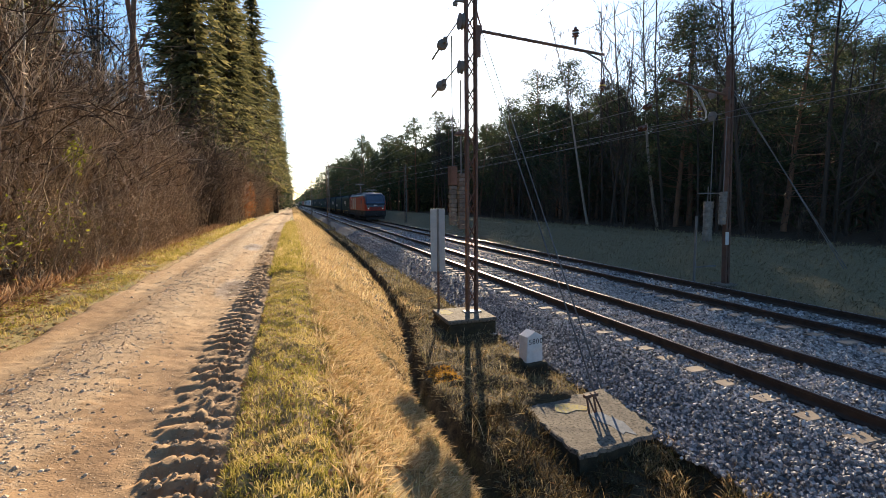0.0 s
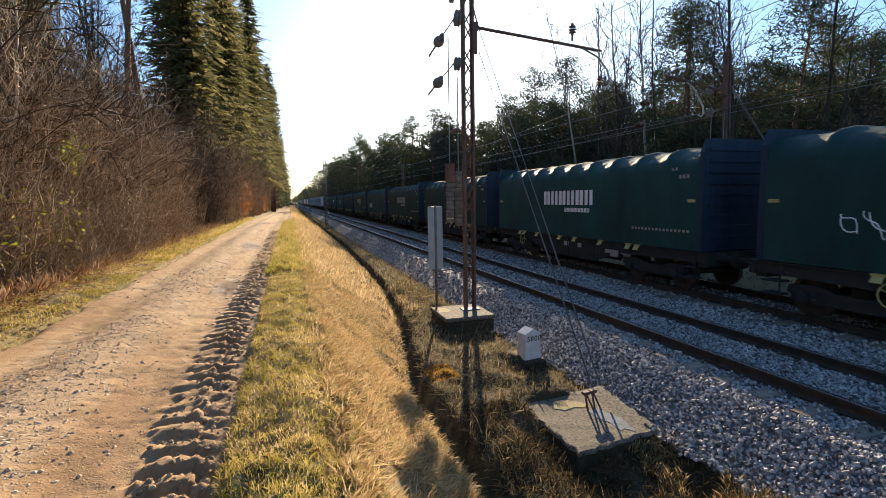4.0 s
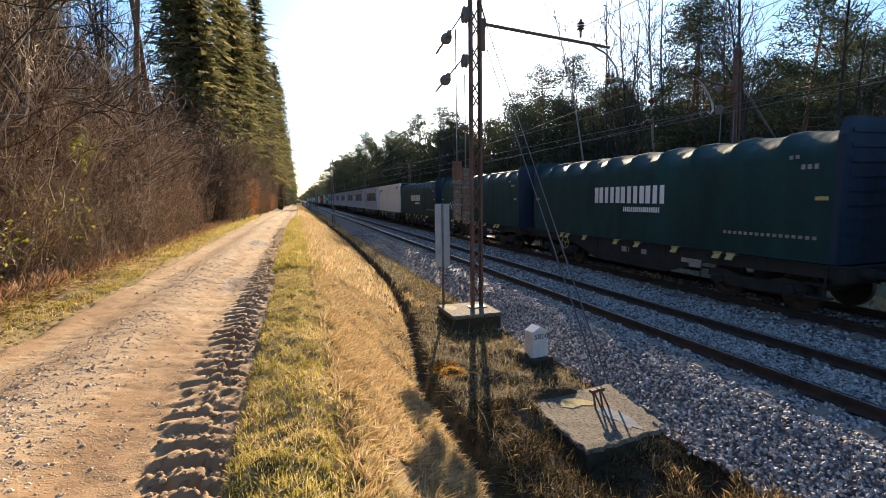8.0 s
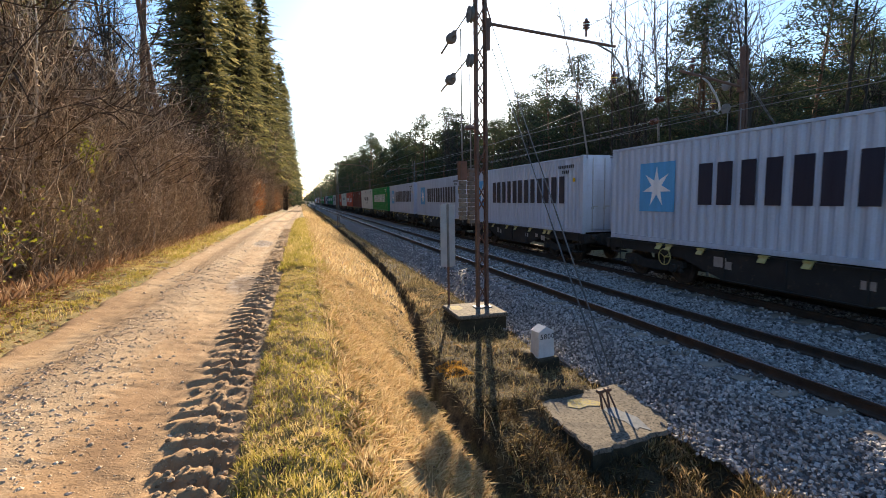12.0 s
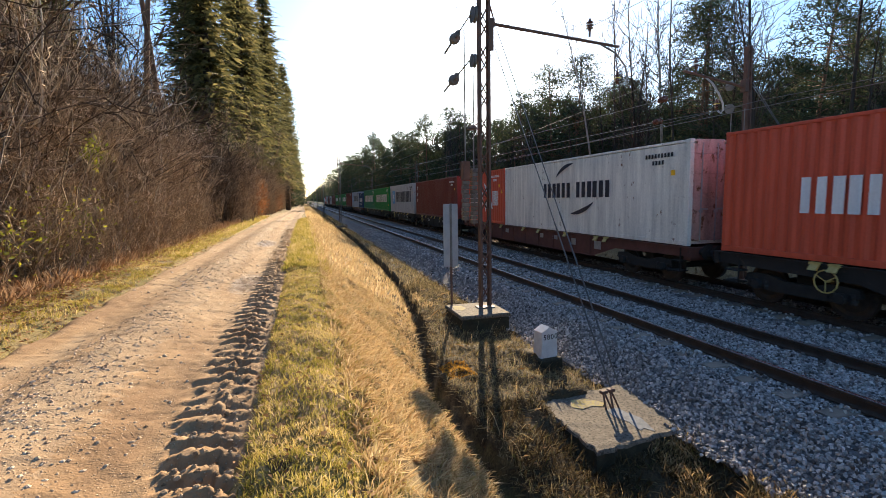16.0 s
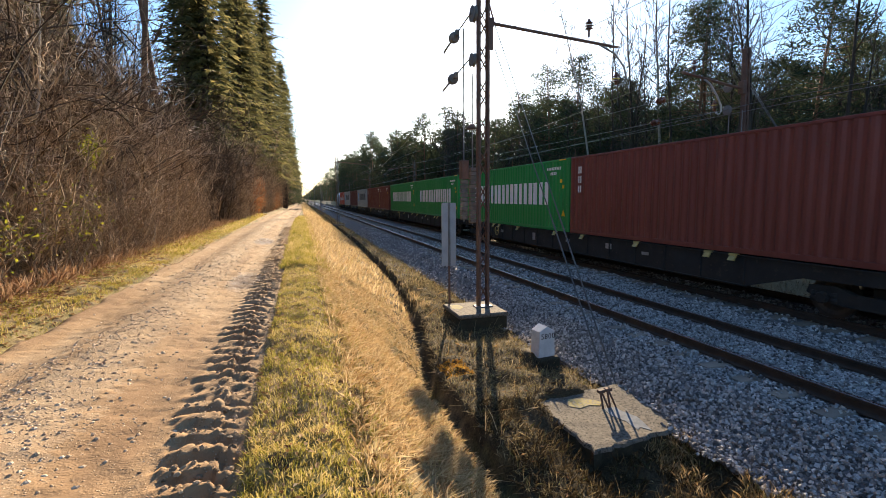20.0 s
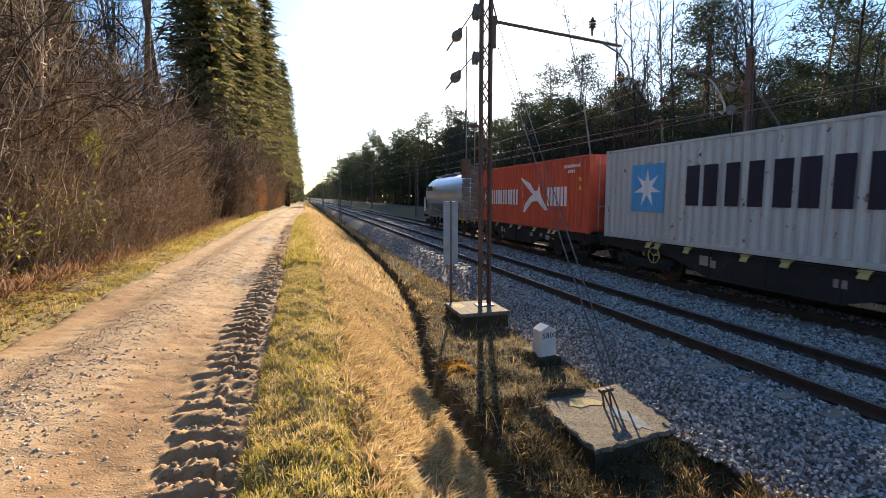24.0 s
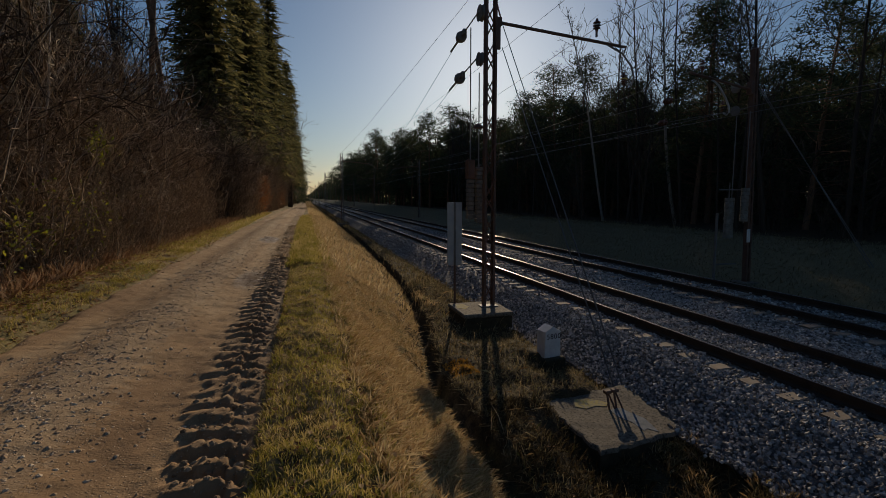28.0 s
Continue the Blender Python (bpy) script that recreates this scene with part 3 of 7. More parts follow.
GALV = surf("galvanised_steel", (0.30, 0.31, 0.33), (0.45, 0.46, 0.48), big=6, fine=40, rough=0.5, metal=0.7, bump=0.1, dirt=(0.14, 0.10, 0.07), dirt_at=0.66)
YELLOW = surf("yellow_latch", (0.36, 0.27, 0.08), (0.52, 0.42, 0.16), big=6, fine=40, rough=0.6, bump=0.1, dirt=(0.10, 0.08, 0.05), dirt_at=0.62)


def bogie(parent, yc):
    """Two-axle freight bogie: side frames, springs, axles and wheels."""
    b = part("bogie", Geo().box(-0.9, 0.9, yc - 0.18, yc + 0.18, 0.55, 0.78, 0.03), BOGIE, parent)
    for sx in (-1, 1):
        prof = [(yc - 1.25, 0.52), (yc - 1.2, 0.68), (yc - 0.7, 0.72), (yc - 0.3, 0.60), (yc + 0.3, 0.60), (yc + 0.7, 0.72), (yc + 1.2, 0.68), (yc + 1.25, 0.52), (yc + 0.95, 0.40), (yc + 0.45, 0.34), (yc - 0.45, 0.34), (yc - 0.95, 0.40)]
        part("side_frame", Geo().prism(prof, "x", sx * 1.0, sx * 1.12), BOGIE, b)
        for dy in (-0.9, 0.9):
            for o in ((-0.2, 0.2) if sx < 0 else ()):
                part("spring", Geo().lathe([(0.07, 0.36), (0.085, 0.42), (0.07, 0.47), (0.085, 0.52), (0.07, 0.58)], "z", (sx * 1.08, yc + dy + o, 0), 8), BOGIE, b)
            if sx < 0:
                part("axle_box", Geo().lathe([(0.10, 0.0), (0.12, 0.03), (0.12, 0.1), (0.06, 0.12)], "x", (sx * 1.1 if sx > 0 else -1.22, yc + dy, 0.46), 10), BOGIE, b)
        for dy in (-0.9, 0.9):
            part("wheel", Geo().lathe([(0.09, -0.06), (0.30, -0.04), (0.38, -0.07), (0.46, -0.065), (0.46, 0.05), (0.38, 0.06), (0.30, 0.02), (0.09, 0.07)], "x", (sx * 0.755, yc + dy, 0.46), 20), WHEEL, b, "worn steel wheel")
    for dy in (-0.9, 0.9):
        part("axle", Geo().tube([(-1.1, yc + dy, 0.46), (1.1, yc + dy, 0.46)], 0.08, 8), BOGIE, b)
    return b


def handwheel(parent, y, z):
    ring = [(-1.30, y + 0.23 * math.cos(a), z + 0.23 * math.sin(a)) for a in [2 * math.pi * i / 14 for i in range(15)]]
    g = Geo().tube(ring, 0.016, 5, caps=False)
    for a in (0.5, 2.6, 4.7):
        g.tube([(-1.30, y, z), (-1.30, y + 0.23 * math.cos(a), z + 0.23 * math.sin(a))], 0.011, 5)
    g.tube([(-1.31, y, z), (-1.1, y, z)], 0.025, 6)
    part("handwheel", g, YELLOW, parent, "yellow brake handwheel")


def flat_wagon(length, red=False):
    """Skeletal container wagon of that length over its headstocks, floor at 1.14 m."""
    lab = "container wagon with a red-brown frame on two bogies" if red else "dark grimy container wagon on two bogies"
    w = thing("container_wagon", lab, "freight wagon", "wagons of the train")
    F = FRAME_RED if red else FRAME
    h = length / 2
    deep = 0.42
    by = h - 2.05
    for sx in (-1, 1):
        prof = [(-h, 0.86), (-h, 1.10), (h, 1.10), (h, 0.86), (h - 3.3, 0.80), (h - 4.6, deep), (-h + 4.6, deep), (-h + 3.3, 0.80)]
        part("side_sill", Geo().prism(prof, "x", sx * 1.21, sx * 1.15), F, w)
        part("top_flange", Geo().box(min(sx * 1.27, sx * 1.08), max(sx * 1.27, sx * 1.08), -h, h, 1.10, 1.125), F, w)
        part("bottom_flange", Geo().box(min(sx * 1.26, sx * 1.10), max(sx * 1.26, sx * 1.10), -h + 4.6, h - 4.6, deep - 0.025, deep), F, w)
    n = int((length - 9.2) / 1.3)
    for i in range(n + 1):
        y = -h + 4.7 + (length - 9.4) * i / max(1, n)
        part("sill_rib", Geo().box(-1.245, -1.212, y - 0.02, y + 0.02, deep, 1.10), F, w)
    part("cross_member", Geo().box(-1.15, 1.15, -h + 0.1, -h + 0.35, 0.75, 1.08).box(-1.15, 1.15, h - 0.35, h - 0.1, 0.75, 1.08).box(-0.3, 0.3, -h, h, 0.85, 1.08), F, w)
    for sy in (-1, 1):
        part("headstock", Geo().box(-1.25, 1.25, min(sy * h, sy * (h - 0.15)), max(sy * h, sy * (h - 0.15)), 0.82, 1.12, 0.01), F, w)
        for bx in (-0.875, 0.875):
            part("buffer", Geo().lathe([(0.10, 0), (0.11, sy * 0.3), (0.08, sy * 0.31), (0.08, sy * 0.5), (0.22, sy * 0.53), (0.22, sy * 0.56)], "y", (bx, sy * h, 1.0), 12), BOGIE, w)
        part("coupling", Geo().tube([(0, sy * h, 0.98), (0.02, sy * (h + 0.3), 0.9), (0, sy * (h + 0.62), 0.82)], 0.05, 6).tube([(0.45, sy * h, 0.95), (0.45, sy * (h + 0.25), 0.6), (0.4, sy * (h + 0.6), 0.75)], 0.028, 5), BOGIE, w)
        for zs in (0.42, 0.70):
            part("step", Geo().box(-1.3, -0.98, sy * (h - 0.55) - 0.2, sy * (h - 0.55) + 0.2, zs, zs + 0.03), BOGIE, w, "grimy shunter's step")
        part("step_hanger", Geo().box(-1.26, -1.24, sy * (h - 0.55) - 0.2, sy * (h - 0.55) - 0.17, 0.42, 1.1), BOGIE, w)
        bogie(w, sy * by)
    for fy in (-0.30, -0.27, -0.16, -0.04, 0.04, 0.18, 0.27, 0.30):
        y = fy * length
        part("container_latch", Geo().prism([(-1.28, 1.10), (-1.24, 1.12), (-1.33, 0.97), (-1.37, 0.985)], "y", y - 0.09, y + 0.09).box(-1.30, -1.2, y - 0.11, y + 0.11, 1.09, 1.14), YELLOW, w, "folded container latch")
    plates = Geo()
    g = random.Random(int(length * 7) + red)
    for i in range(5):
        y = g.uniform(-length * 0.28, length * 0.28)
        plates.box(-1.222, -1.212, y - g.uniform(0.08, 0.3), y + 0.1, g.uniform(0.62, 0.8), g.uniform(0.84, 0.98))
    part("data_plate", plates, GALV, w, "small pale data plates")
    handwheel(w, 0.28 * length, 0.78)
    part("brake_gear", Geo().tube([(-0.6, -2.2, 0.55), (-0.6, 2.2, 0.55)], 0.12, 8).tube([(-0.9, -3, 0.62), (-0.9, 3.2, 0.6)], 0.03, 5).box(-0.75, -0.35, 2.6, 3.2, 0.42, 0.75, 0.04), BOGIE, w)
    return w


def corrugated(x_out, depth, y0, y1, z0, z1, pitch=0.278):
    """A corrugated wall in a plane x = const; the ridges lie at x_out."""
    n = max(3, round((y1 - y0) / pitch))
    p = (y1 - y0) / n
    prof = []
    for i in range(n):
        y = y0 + i * p
        prof += [(x_out, y), (x_out, y + p * 0.26), (x_out + depth, y + p * 0.5), (x_out + depth, y + p * 0.76)]
    prof.append((x_out, y1))
    g = Geo()
    g.v = [(x, y, z) for z in (z0, z1) for x, y in prof]
    m = len(prof)
    g.f = [(i, i + 1, m + i + 1, m + i) for i in range(m - 1)]
    return g


def bars_mark(parent, y0, y1, z0, z1, count, material, x=-1.224, label="row of plain painted bars"):
    """A painted name as plain bars: for each sign a pair of upright bars."""
    step = (y1 - y0) / count
    for i in range(count):
        a, b = y0 + i * step + step * 0.07, y0 + (i + 1) * step - step * 0.12
        w = (b - a) * (0.43 if i % 2 else 0.38)
        g = Geo().box(x - 0.003, x, a, a + w, z0, z1).box(x - 0.003, x, b - w, b, z0, z1)
        part("marking", g, material, parent, label)


def plate(parent, y0, y1, z0, z1, material, name="marking", label="", x=-1.224, deep=0.003):
    return part(name, Geo().box(x - deep, x, y0, y1, z0, z1), material, parent, label)


def star_mark(parent, yc, zc, size):
    part("marking", Geo().box(-1.227, -1.224, yc - size / 2, yc + size / 2, zc - size / 2, zc + size / 2, 0.0), MARK["sky"], parent, "blue square with a white star shape")
    pts = []
    for i in range(14):
        r = size * (0.42 if i % 2 == 0 else 0.15)
        a = math.pi * i / 7
        pts.append((yc + r * math.sin(a), zc + r * math.cos(a)))
    g = Geo()
    g.v = [(-1.231, y, z) for y, z in pts] + [(-1.231, yc, zc)]
    g.f = [(i, (i + 1) % 14, 14) for i in range(14)]
    part("star", g, MARK["white"], parent, "white star")


def container(length, key, label, height=2.896, smooth_side=False, doors="", reefer=False):
    """Shipping container, doors or machinery at its leading end, bottom at 1.14 m."""
    c = thing("shipping_container", label, "container", "containers on the train")
    P = PAINTS[key]
    h, w, z0, z1 = length / 2, 1.219, 1.145, 1.145 + height
    for sx in (-1, 1):
        if smooth_side:
            g = Geo().box(sx * (w - 0.03), sx * (w - 0.012), -h + 0.1, h - 0.1, z0 + 0.13, z1 - 0.1)
        else:
            g = corrugated(sx * (w - 0.006), -sx * 0.036, -h + 0.1, h - 0.1, z0 + 0.13, z1 - 0.08)
        part("side_panel", g, P, c)
        part("top_rail", Geo().box(min(sx * w, sx * (w - 0.06)), max(sx * w, sx * (w - 0.06)), -h + 0.09, h - 0.09, z1 - 0.085, z1 - 0.012, 0.008), P, c)
        part("bottom_rail", Geo().box(min(sx * w, sx * (w - 0.05)), max(sx * w, sx * (w - 0.05)), -h + 0.09, h - 0.09, z0 + 0.01, z0 + 0.14, 0.008), P, c)
        for sy in (-1, 1):
            xa, xb = sorted((sx * w, sx * (w - 0.14)))
            ya, yb = sorted((sy * h, sy * (h - 0.11)))
            part("corner_post", Geo().box(xa, xb, ya, yb, z0 + 0.11, z1 - 0.11, 0.01), P, c)
            for za, zb in ((z0, z0 + 0.118), (z1 - 0.118, z1)):
                part("corner_casting", Geo().box(xa - 0.004, xb + 0.004, ya - 0.004, yb + 0.05 if sy < 0 else yb + 0.004, za, zb, 0.012), P, c)
    part("roof", Geo().box(-w + 0.05, w - 0.05, -h + 0.08, h - 0.08, z1 - 0.05, z1 - 0.02), P, c)
    part("floor_beam", Geo().box(-w + 0.05, w - 0.05, -h + 0.1, h - 0.1, z0 + 0.04, z0 + 0.13), P, c)
    back = corrugated(0, -0.04, -w + 0.14, w - 0.14, z0 + 0.13, z1 - 0.1)
    back.v = [(y, h - 0.03 + x, z) for x, y, z in back.v]
    part("end_wall", back, P, c)
    D = MARK[doors] if doors in MARK else P
    if reefer:
        g = Geo().box(-w + 0.15, w - 0.15, -h + 0.25, -h + 0.30, z0 + 0.12, z1 - 0.1)
        part("machinery_panel", g, PAINTS["teal"] if doors == "teal" else P, c, "refrigeration machinery at the container end")
        part("fan_box", Geo().box(-0.8, 0.8, -h + 0.06, -h + 0.25, z0 + 1.7, z0 + 2.5, 0.04).box(-0.9, 0.9, -h + 0.04, -h + 0.25, z0 + 0.3, z0 + 0.9, 0.04).lathe([(0.25, -h + 0.03), (0.3, -h + 0.12)], "y", (0.3, 0, z0 + 2.1), 14), GALV, c)
    else:
        for a, b in ((-w + 0.14, -0.01), (0.01, w - 0.14)):
            d = part("door", Geo().box(a, b, -h + 0.03, -h + 0.08, z0 + 0.14, z1 - 0.12, 0.01), D, c)
            for i in range(5):
                z = z0 + 0.35 + i * (height - 0.75) / 4
                d2 = Geo().box(a + 0.06, b - 0.06, -h + 0.015, -h + 0.03, z, z + (height - 0.75) / 4 - 0.14, 0.012)
                part("door_panel", d2, D, d)
            for xr in (a + 0.28, b - 0.28):
                part("locking_rod", Geo().tube([(xr, -h, z0 + 0.1), (xr, -h, z1 - 0.1)], 0.019, 6).box(xr - 0.05, xr + 0.05, -h - 0.02, -h + 0.02, z0 + 0.9, z0 + 0.98).box(xr - 0.01, xr + 0.22, -h - 0.025, -h - 0.005, z0 + 0.98, z0 + 1.03), GALV, d)
    return c


def arc_mark(c, pts, width, material, x=-1.224):
    """A swept arc, thin at both ends, through three (y, z) points."""
    (y0, z0), (y1, z1), (y2, z2) = pts
    g, n = Geo(), 10
    for i in range(n + 1):
        t = i / n
        y = (1 - t) ** 2 * y0 + 2 * t * (1 - t) * y1 + t * t * y2
        z = (1 - t) ** 2 * z0 + 2 * t * (1 - t) * z1 + t * t * z2
        w = width * math.sin(math.pi * (0.06 + 0.9 * t)) / 2
        g.v += [(x - 0.003, y, z - w), (x - 0.003, y, z + w)]
    g.f = [(2 * i, 2 * i + 2, 2 * i + 3, 2 * i + 1) for i in range(n)]
    part("marking", g, material, c, "swept arc shape")


def triangle_mark(c, y, z, size):
    g = Geo().prism([(y - size / 2, z), (y + size / 2, z), (y, z + size * 0.9)], "x", -1.227, -1.223)
    part("marking", g, MARK["yellow"], c, "small yellow warning triangle")


def code_bars(c, length, material, z1, dark=None):
    """Plain bars for the code lines high at the leading end of the side."""
    h = length / 2
    for k, n in ((0, 9), (1, 4)):
        for i in range(n):
            plate(c, -h + 0.62 + i * 0.13 + k * 0.35, -h + 0.70 + i * 0.13 + k * 0.35, z1 - 0.42 - k * 0.2, z1 - 0.30 - k * 0.2, material)
    plate(c, -h + 0.52, -h + 0.68, z1 - 0.95, z1 - 0.80, MARK["yellow"])


def tarp_material():
    m, nt, b = blank("dark_green_tarpaulin", 0.68, 0, 0.35)
    co = coords(nt)
    n1, n2 = noised(nt, co, 1.1, 5, 0.6, stretch=(1, 1, 0.4)), noised(nt, co, 9, 4)
    col = ramp(nt, n1, [(0.3, (0.003, 0.022, 0.022)), (0.7, (0.007, 0.052, 0.048))])
    col = mixed(nt, ramp(nt, n2, [(0.6, (0, 0, 0)), (0.8, (1, 1, 1))]), col, (0.016, 0.044, 0.040))
    info = nt.nodes.new("ShaderNodeObjectInfo")
    hs = nt.nodes.new("ShaderNodeHueSaturation")
    nt.links.new(maths(nt, "ADD", maths(nt, "MULTIPLY", info.outputs["Random"], 0.7), 0.6), hs.inputs["Value"])
    nt.links.new(col, hs.inputs["Color"])
    nt.links.new(hs.outputs["Color"], b.inputs["Base Color"])
    bumped(nt, b, noised(nt, co, 2.5, 3, 0.5, stretch=(1, 1, 0.3)), 0.35, 0.05)
    return m


TARP = tarp_material()
ENDBLUE = paint("end_board_blue", (0.005, 0.021, 0.048), 0.2, 0.65, 0.3)


def curtain_body(length, style):
    """Tarpaulin-covered swap body: sagging cover over roof bows between two raised blue end boards."""
    lab = {"plain": "dark green tarpaulin swap body with blue end boards", "named": "dark green tarpaulin swap body with white bars painted on", "faded": "dark green tarpaulin swap body with faded grey bars", "scrawl": "dark green tarpaulin swap body with pale scrawls"}[style]
    c = thing("tarpaulin_body", lab, "swap body", "tarpaulin bodies on the train")
    h, z0 = length / 2, 1.145
    prof = [(-1.25, 0.0), (-1.262, 0.7), (-1.265, 1.5), (-1.255, 2.12), (-1.225, 2.38), (-1.13, 2.55), (-0.93, 2.67), (-0.5, 2.74), (0, 2.76)]
    full = prof + [(-x, z) for x, z in prof[-2::-1]]
    g, ny, bays = Geo(), 161, 10
    for j in range(ny):
        t = j / (ny - 1)
        y = -h + 0.12 + (length - 0.24) * t
        ph = (t * bays) % 1.0
        sag = math.sin(math.pi * ph) ** 0.7
        for i, (x, z) in enumerate(full):
            k = min(i, len(full) - 1 - i)
            s = (0, 0.004, 0.006, 0.02, 0.09, 0.16, 0.13, 0.08, 0.05)[k]
            wob = 0.008 * noise.noise(Vector((x, y * 1.4, z * 1.1))) * (1 if k > 0 else 0)
            g.v.append((x * (1 - 0.012 * sag * (k > 3)) + wob, y, z0 + z - s * sag + 0.032 * noise.noise(Vector((y * 5.5 + z * 3, z * 7, x * 4))) * (k > 2)))
    m = len(full)
    g.f = [(j * m + i, j * m + i + 1, j * m + m + i + 1, j * m + m + i) for j in range(ny - 1) for i in range(m - 1)]
    part("tarpaulin", g, TARP, c, smooth=True)
    for sy in (-1, 1):
        ya, yb = sorted((sy * h, sy * (h - 0.14)))
        part("end_board", Geo().prism([(-1.27, z0), (1.27, z0), (1.27, z0 + 2.50), (1.12, z0 + 2.84), (-1.12, z0 + 2.84), (-1.27, z0 + 2.50)], "y", ya, yb), ENDBLUE, c, "blue end board")
        ribs = Geo()
        for i in range(9):
            ribs.box(-1.1, 1.1, *sorted((sy * h, sy * (h + 0.03))), z0 + 0.3 + i * 0.28, z0 + 0.38 + i * 0.28)
        part("board_rib", ribs, ENDBLUE, c)
        part("lifting_lug", Geo().box(-1.30, -1.26, sy * (h - 0.35) - 0.12, sy * (h - 0.35) + 0.12, z0 + 1.25, z0 + 1.33, 0.01), YELLOW, c, "small yellow latch")
    part("floor_beam", Geo().box(-1.25, 1.25, -h + 0.02, h - 0.02, z0, z0 + 0.14, 0.01), FRAME, c)
    if style in ("named", "faded"):
        M = MARK["white"] if style == "named" else GALV
        bars_mark(c, -1.6, 1.75, z0 + 1.16, z0 + 1.68, 6, M, -1.285)
        bars_mark(c, -1.4, 0.2, z0 + 0.90, z0 + 1.05, 9, M, -1.285)
        for i in range(16):
            plate(c, -h + 0.4 + i * 0.14, -h + 0.48 + i * 0.14, z0 + 0.46, z0 + 0.53, GALV, x=-1.275)
    for i in range(5):
        plate(c, -h + 0.45 + i * 0.13, -h + 0.53 + i * 0.13, z0 + 1.88 + 0.22 * (i > 2), z0 + 1.98 + 0.2 * (i > 2), GALV, x=-1.275)
    if style == "scrawl":
        r = random.Random(5)
        for i in range(5):
            y = 2.6 + i * 0.42
            pts = [(-1.285, y + 0.24 * math.cos(a) * (0.75 + 0.25 * math.cos(1.7 * a + i)), z0 + 0.85 + 0.3 * math.sin(a + 0.6 * i) * (0.7 + 0.3 * math.sin(2.1 * a))) for a in [0.33 * k for k in range(20)]]
            part("scrawl", Geo().tube(pts, 0.012, 4), MARK["white"], c, "pale sprayed scrawl")
    return c


# wagons in running order


def put_thing(ob, s):
    MOVERS.append((ob, s))
    return ob


wagon_first = {}


def wagon_for(length, red=False, at=0.0):
    key = (round(length, 1), red)
    if key in wagon_first:
        w = copy_thing(wagon_first[key], Matrix())
    else:
        w = wagon_first[key] = flat_wagon(length, red)
    return put_thing(w, at)


bodies = {}
for k, style in enumerate(("named", "scrawl", "named", "plain", "faded", "scrawl", "faded", "plain", "faded", "named", "scrawl", "named")):
    s = 80.95 + 13.75 * k
    b = copy_thing(bodies[style], Matrix()) if style in bodies else bodies.setdefault(style, curtain_body(12.25, style))
    put_thing(b, s + 6.125)
    wagon_for(12.6, False, s + 6.125)

L40, L20 = 12.19, 6.06


def grey_named(key="grey"):
    rusty = key == "old_grey"
    c = container(L40, key, ("rusty pale grey" if rusty else "pale grey") + " container with a blue star square and navy bars")
    z = 1.145 + 1.62
    star_mark(c, 4.0, z, 1.42)
    bars_mark(c, -4.9, 2.62, z - 0.50, z + 0.56, 6, MARK["navy"])
    code_bars(c, L40, MARK["black"], 4.04)
    return c


def green_named(key="green"):
    c = container(L40, key, ("bright" if key == "green" else "faded") + " green shipping container with white block bars")
    bars_mark(c, -4.55, 4.4, 1.145 + 1.06, 1.145 + 2.02, 9, MARK["white"])
    code_bars(c, L40, MARK["white"], 4.04)
    triangle_mark(c, -5.7, 1.145 + 0.62, 0.30)
    plate(c, -5.75, -5.58, 1.145 + 1.72, 1.145 + 1.86, MARK["yellow"])
    plate(c, -5.85, -5.35, 1.145 + 2.83, 1.145 + 2.87, MARK["yellow"])
    return c


def plain_named(key, label, rows, length=L40, mark="white", **more):
    c = container(length, key, label, **more)
    for y0, y1, za, zb, n in rows:
        bars_mark(c, y0, y1, 1.145 + za, 1.145 + zb, n, MARK[mark])
    code_bars(c, length, MARK["white" if mark == "white" else "black"], 4.04)
    return c


def red_named(length=L40):
    k = length / L40
    c = plain_named("red", "orange-red container with white bars and a pennant shape", [(-0.15 * k, 4.25 * k, 0.98, 1.72, 7), (-4.6 * k, -2.95 * k, 0.98, 1.76, 3)], length)
    g = Geo()
    outline = ((-0.42, 2.25), (-0.62, 2.22), (-1.45, 1.95), (-1.85, 1.62), (-2.12, 1.62), (-2.28, 1.92), (-2.36, 1.60), (-2.50, 1.36), (-3.10, 0.80), (-2.82, 0.78), (-2.10, 1.18), (-1.62, 1.14), (-0.86, 0.62), (-0.72, 0.66), (-0.92, 1.02), (-1.45, 1.38), (-1.72, 1.46), (-1.35, 1.66), (-0.62, 2.08))
    g.v = [(-1.23, y * k, 1.145 + z) for y, z in outline]
    g.f = [tuple(range(len(outline)))]
    part("marking", g, MARK["white"], c, "white pennant shape")
    arc_mark(c, [(-0.44 * k, 1.145 + 2.22), (-0.62 * k, 1.145 + 1.45), (-0.82 * k, 1.145 + 0.62)], 0.11, MARK["white"])
    triangle_mark(c, -5.5 * k, 1.145 + 1.62, 0.22)
    return c


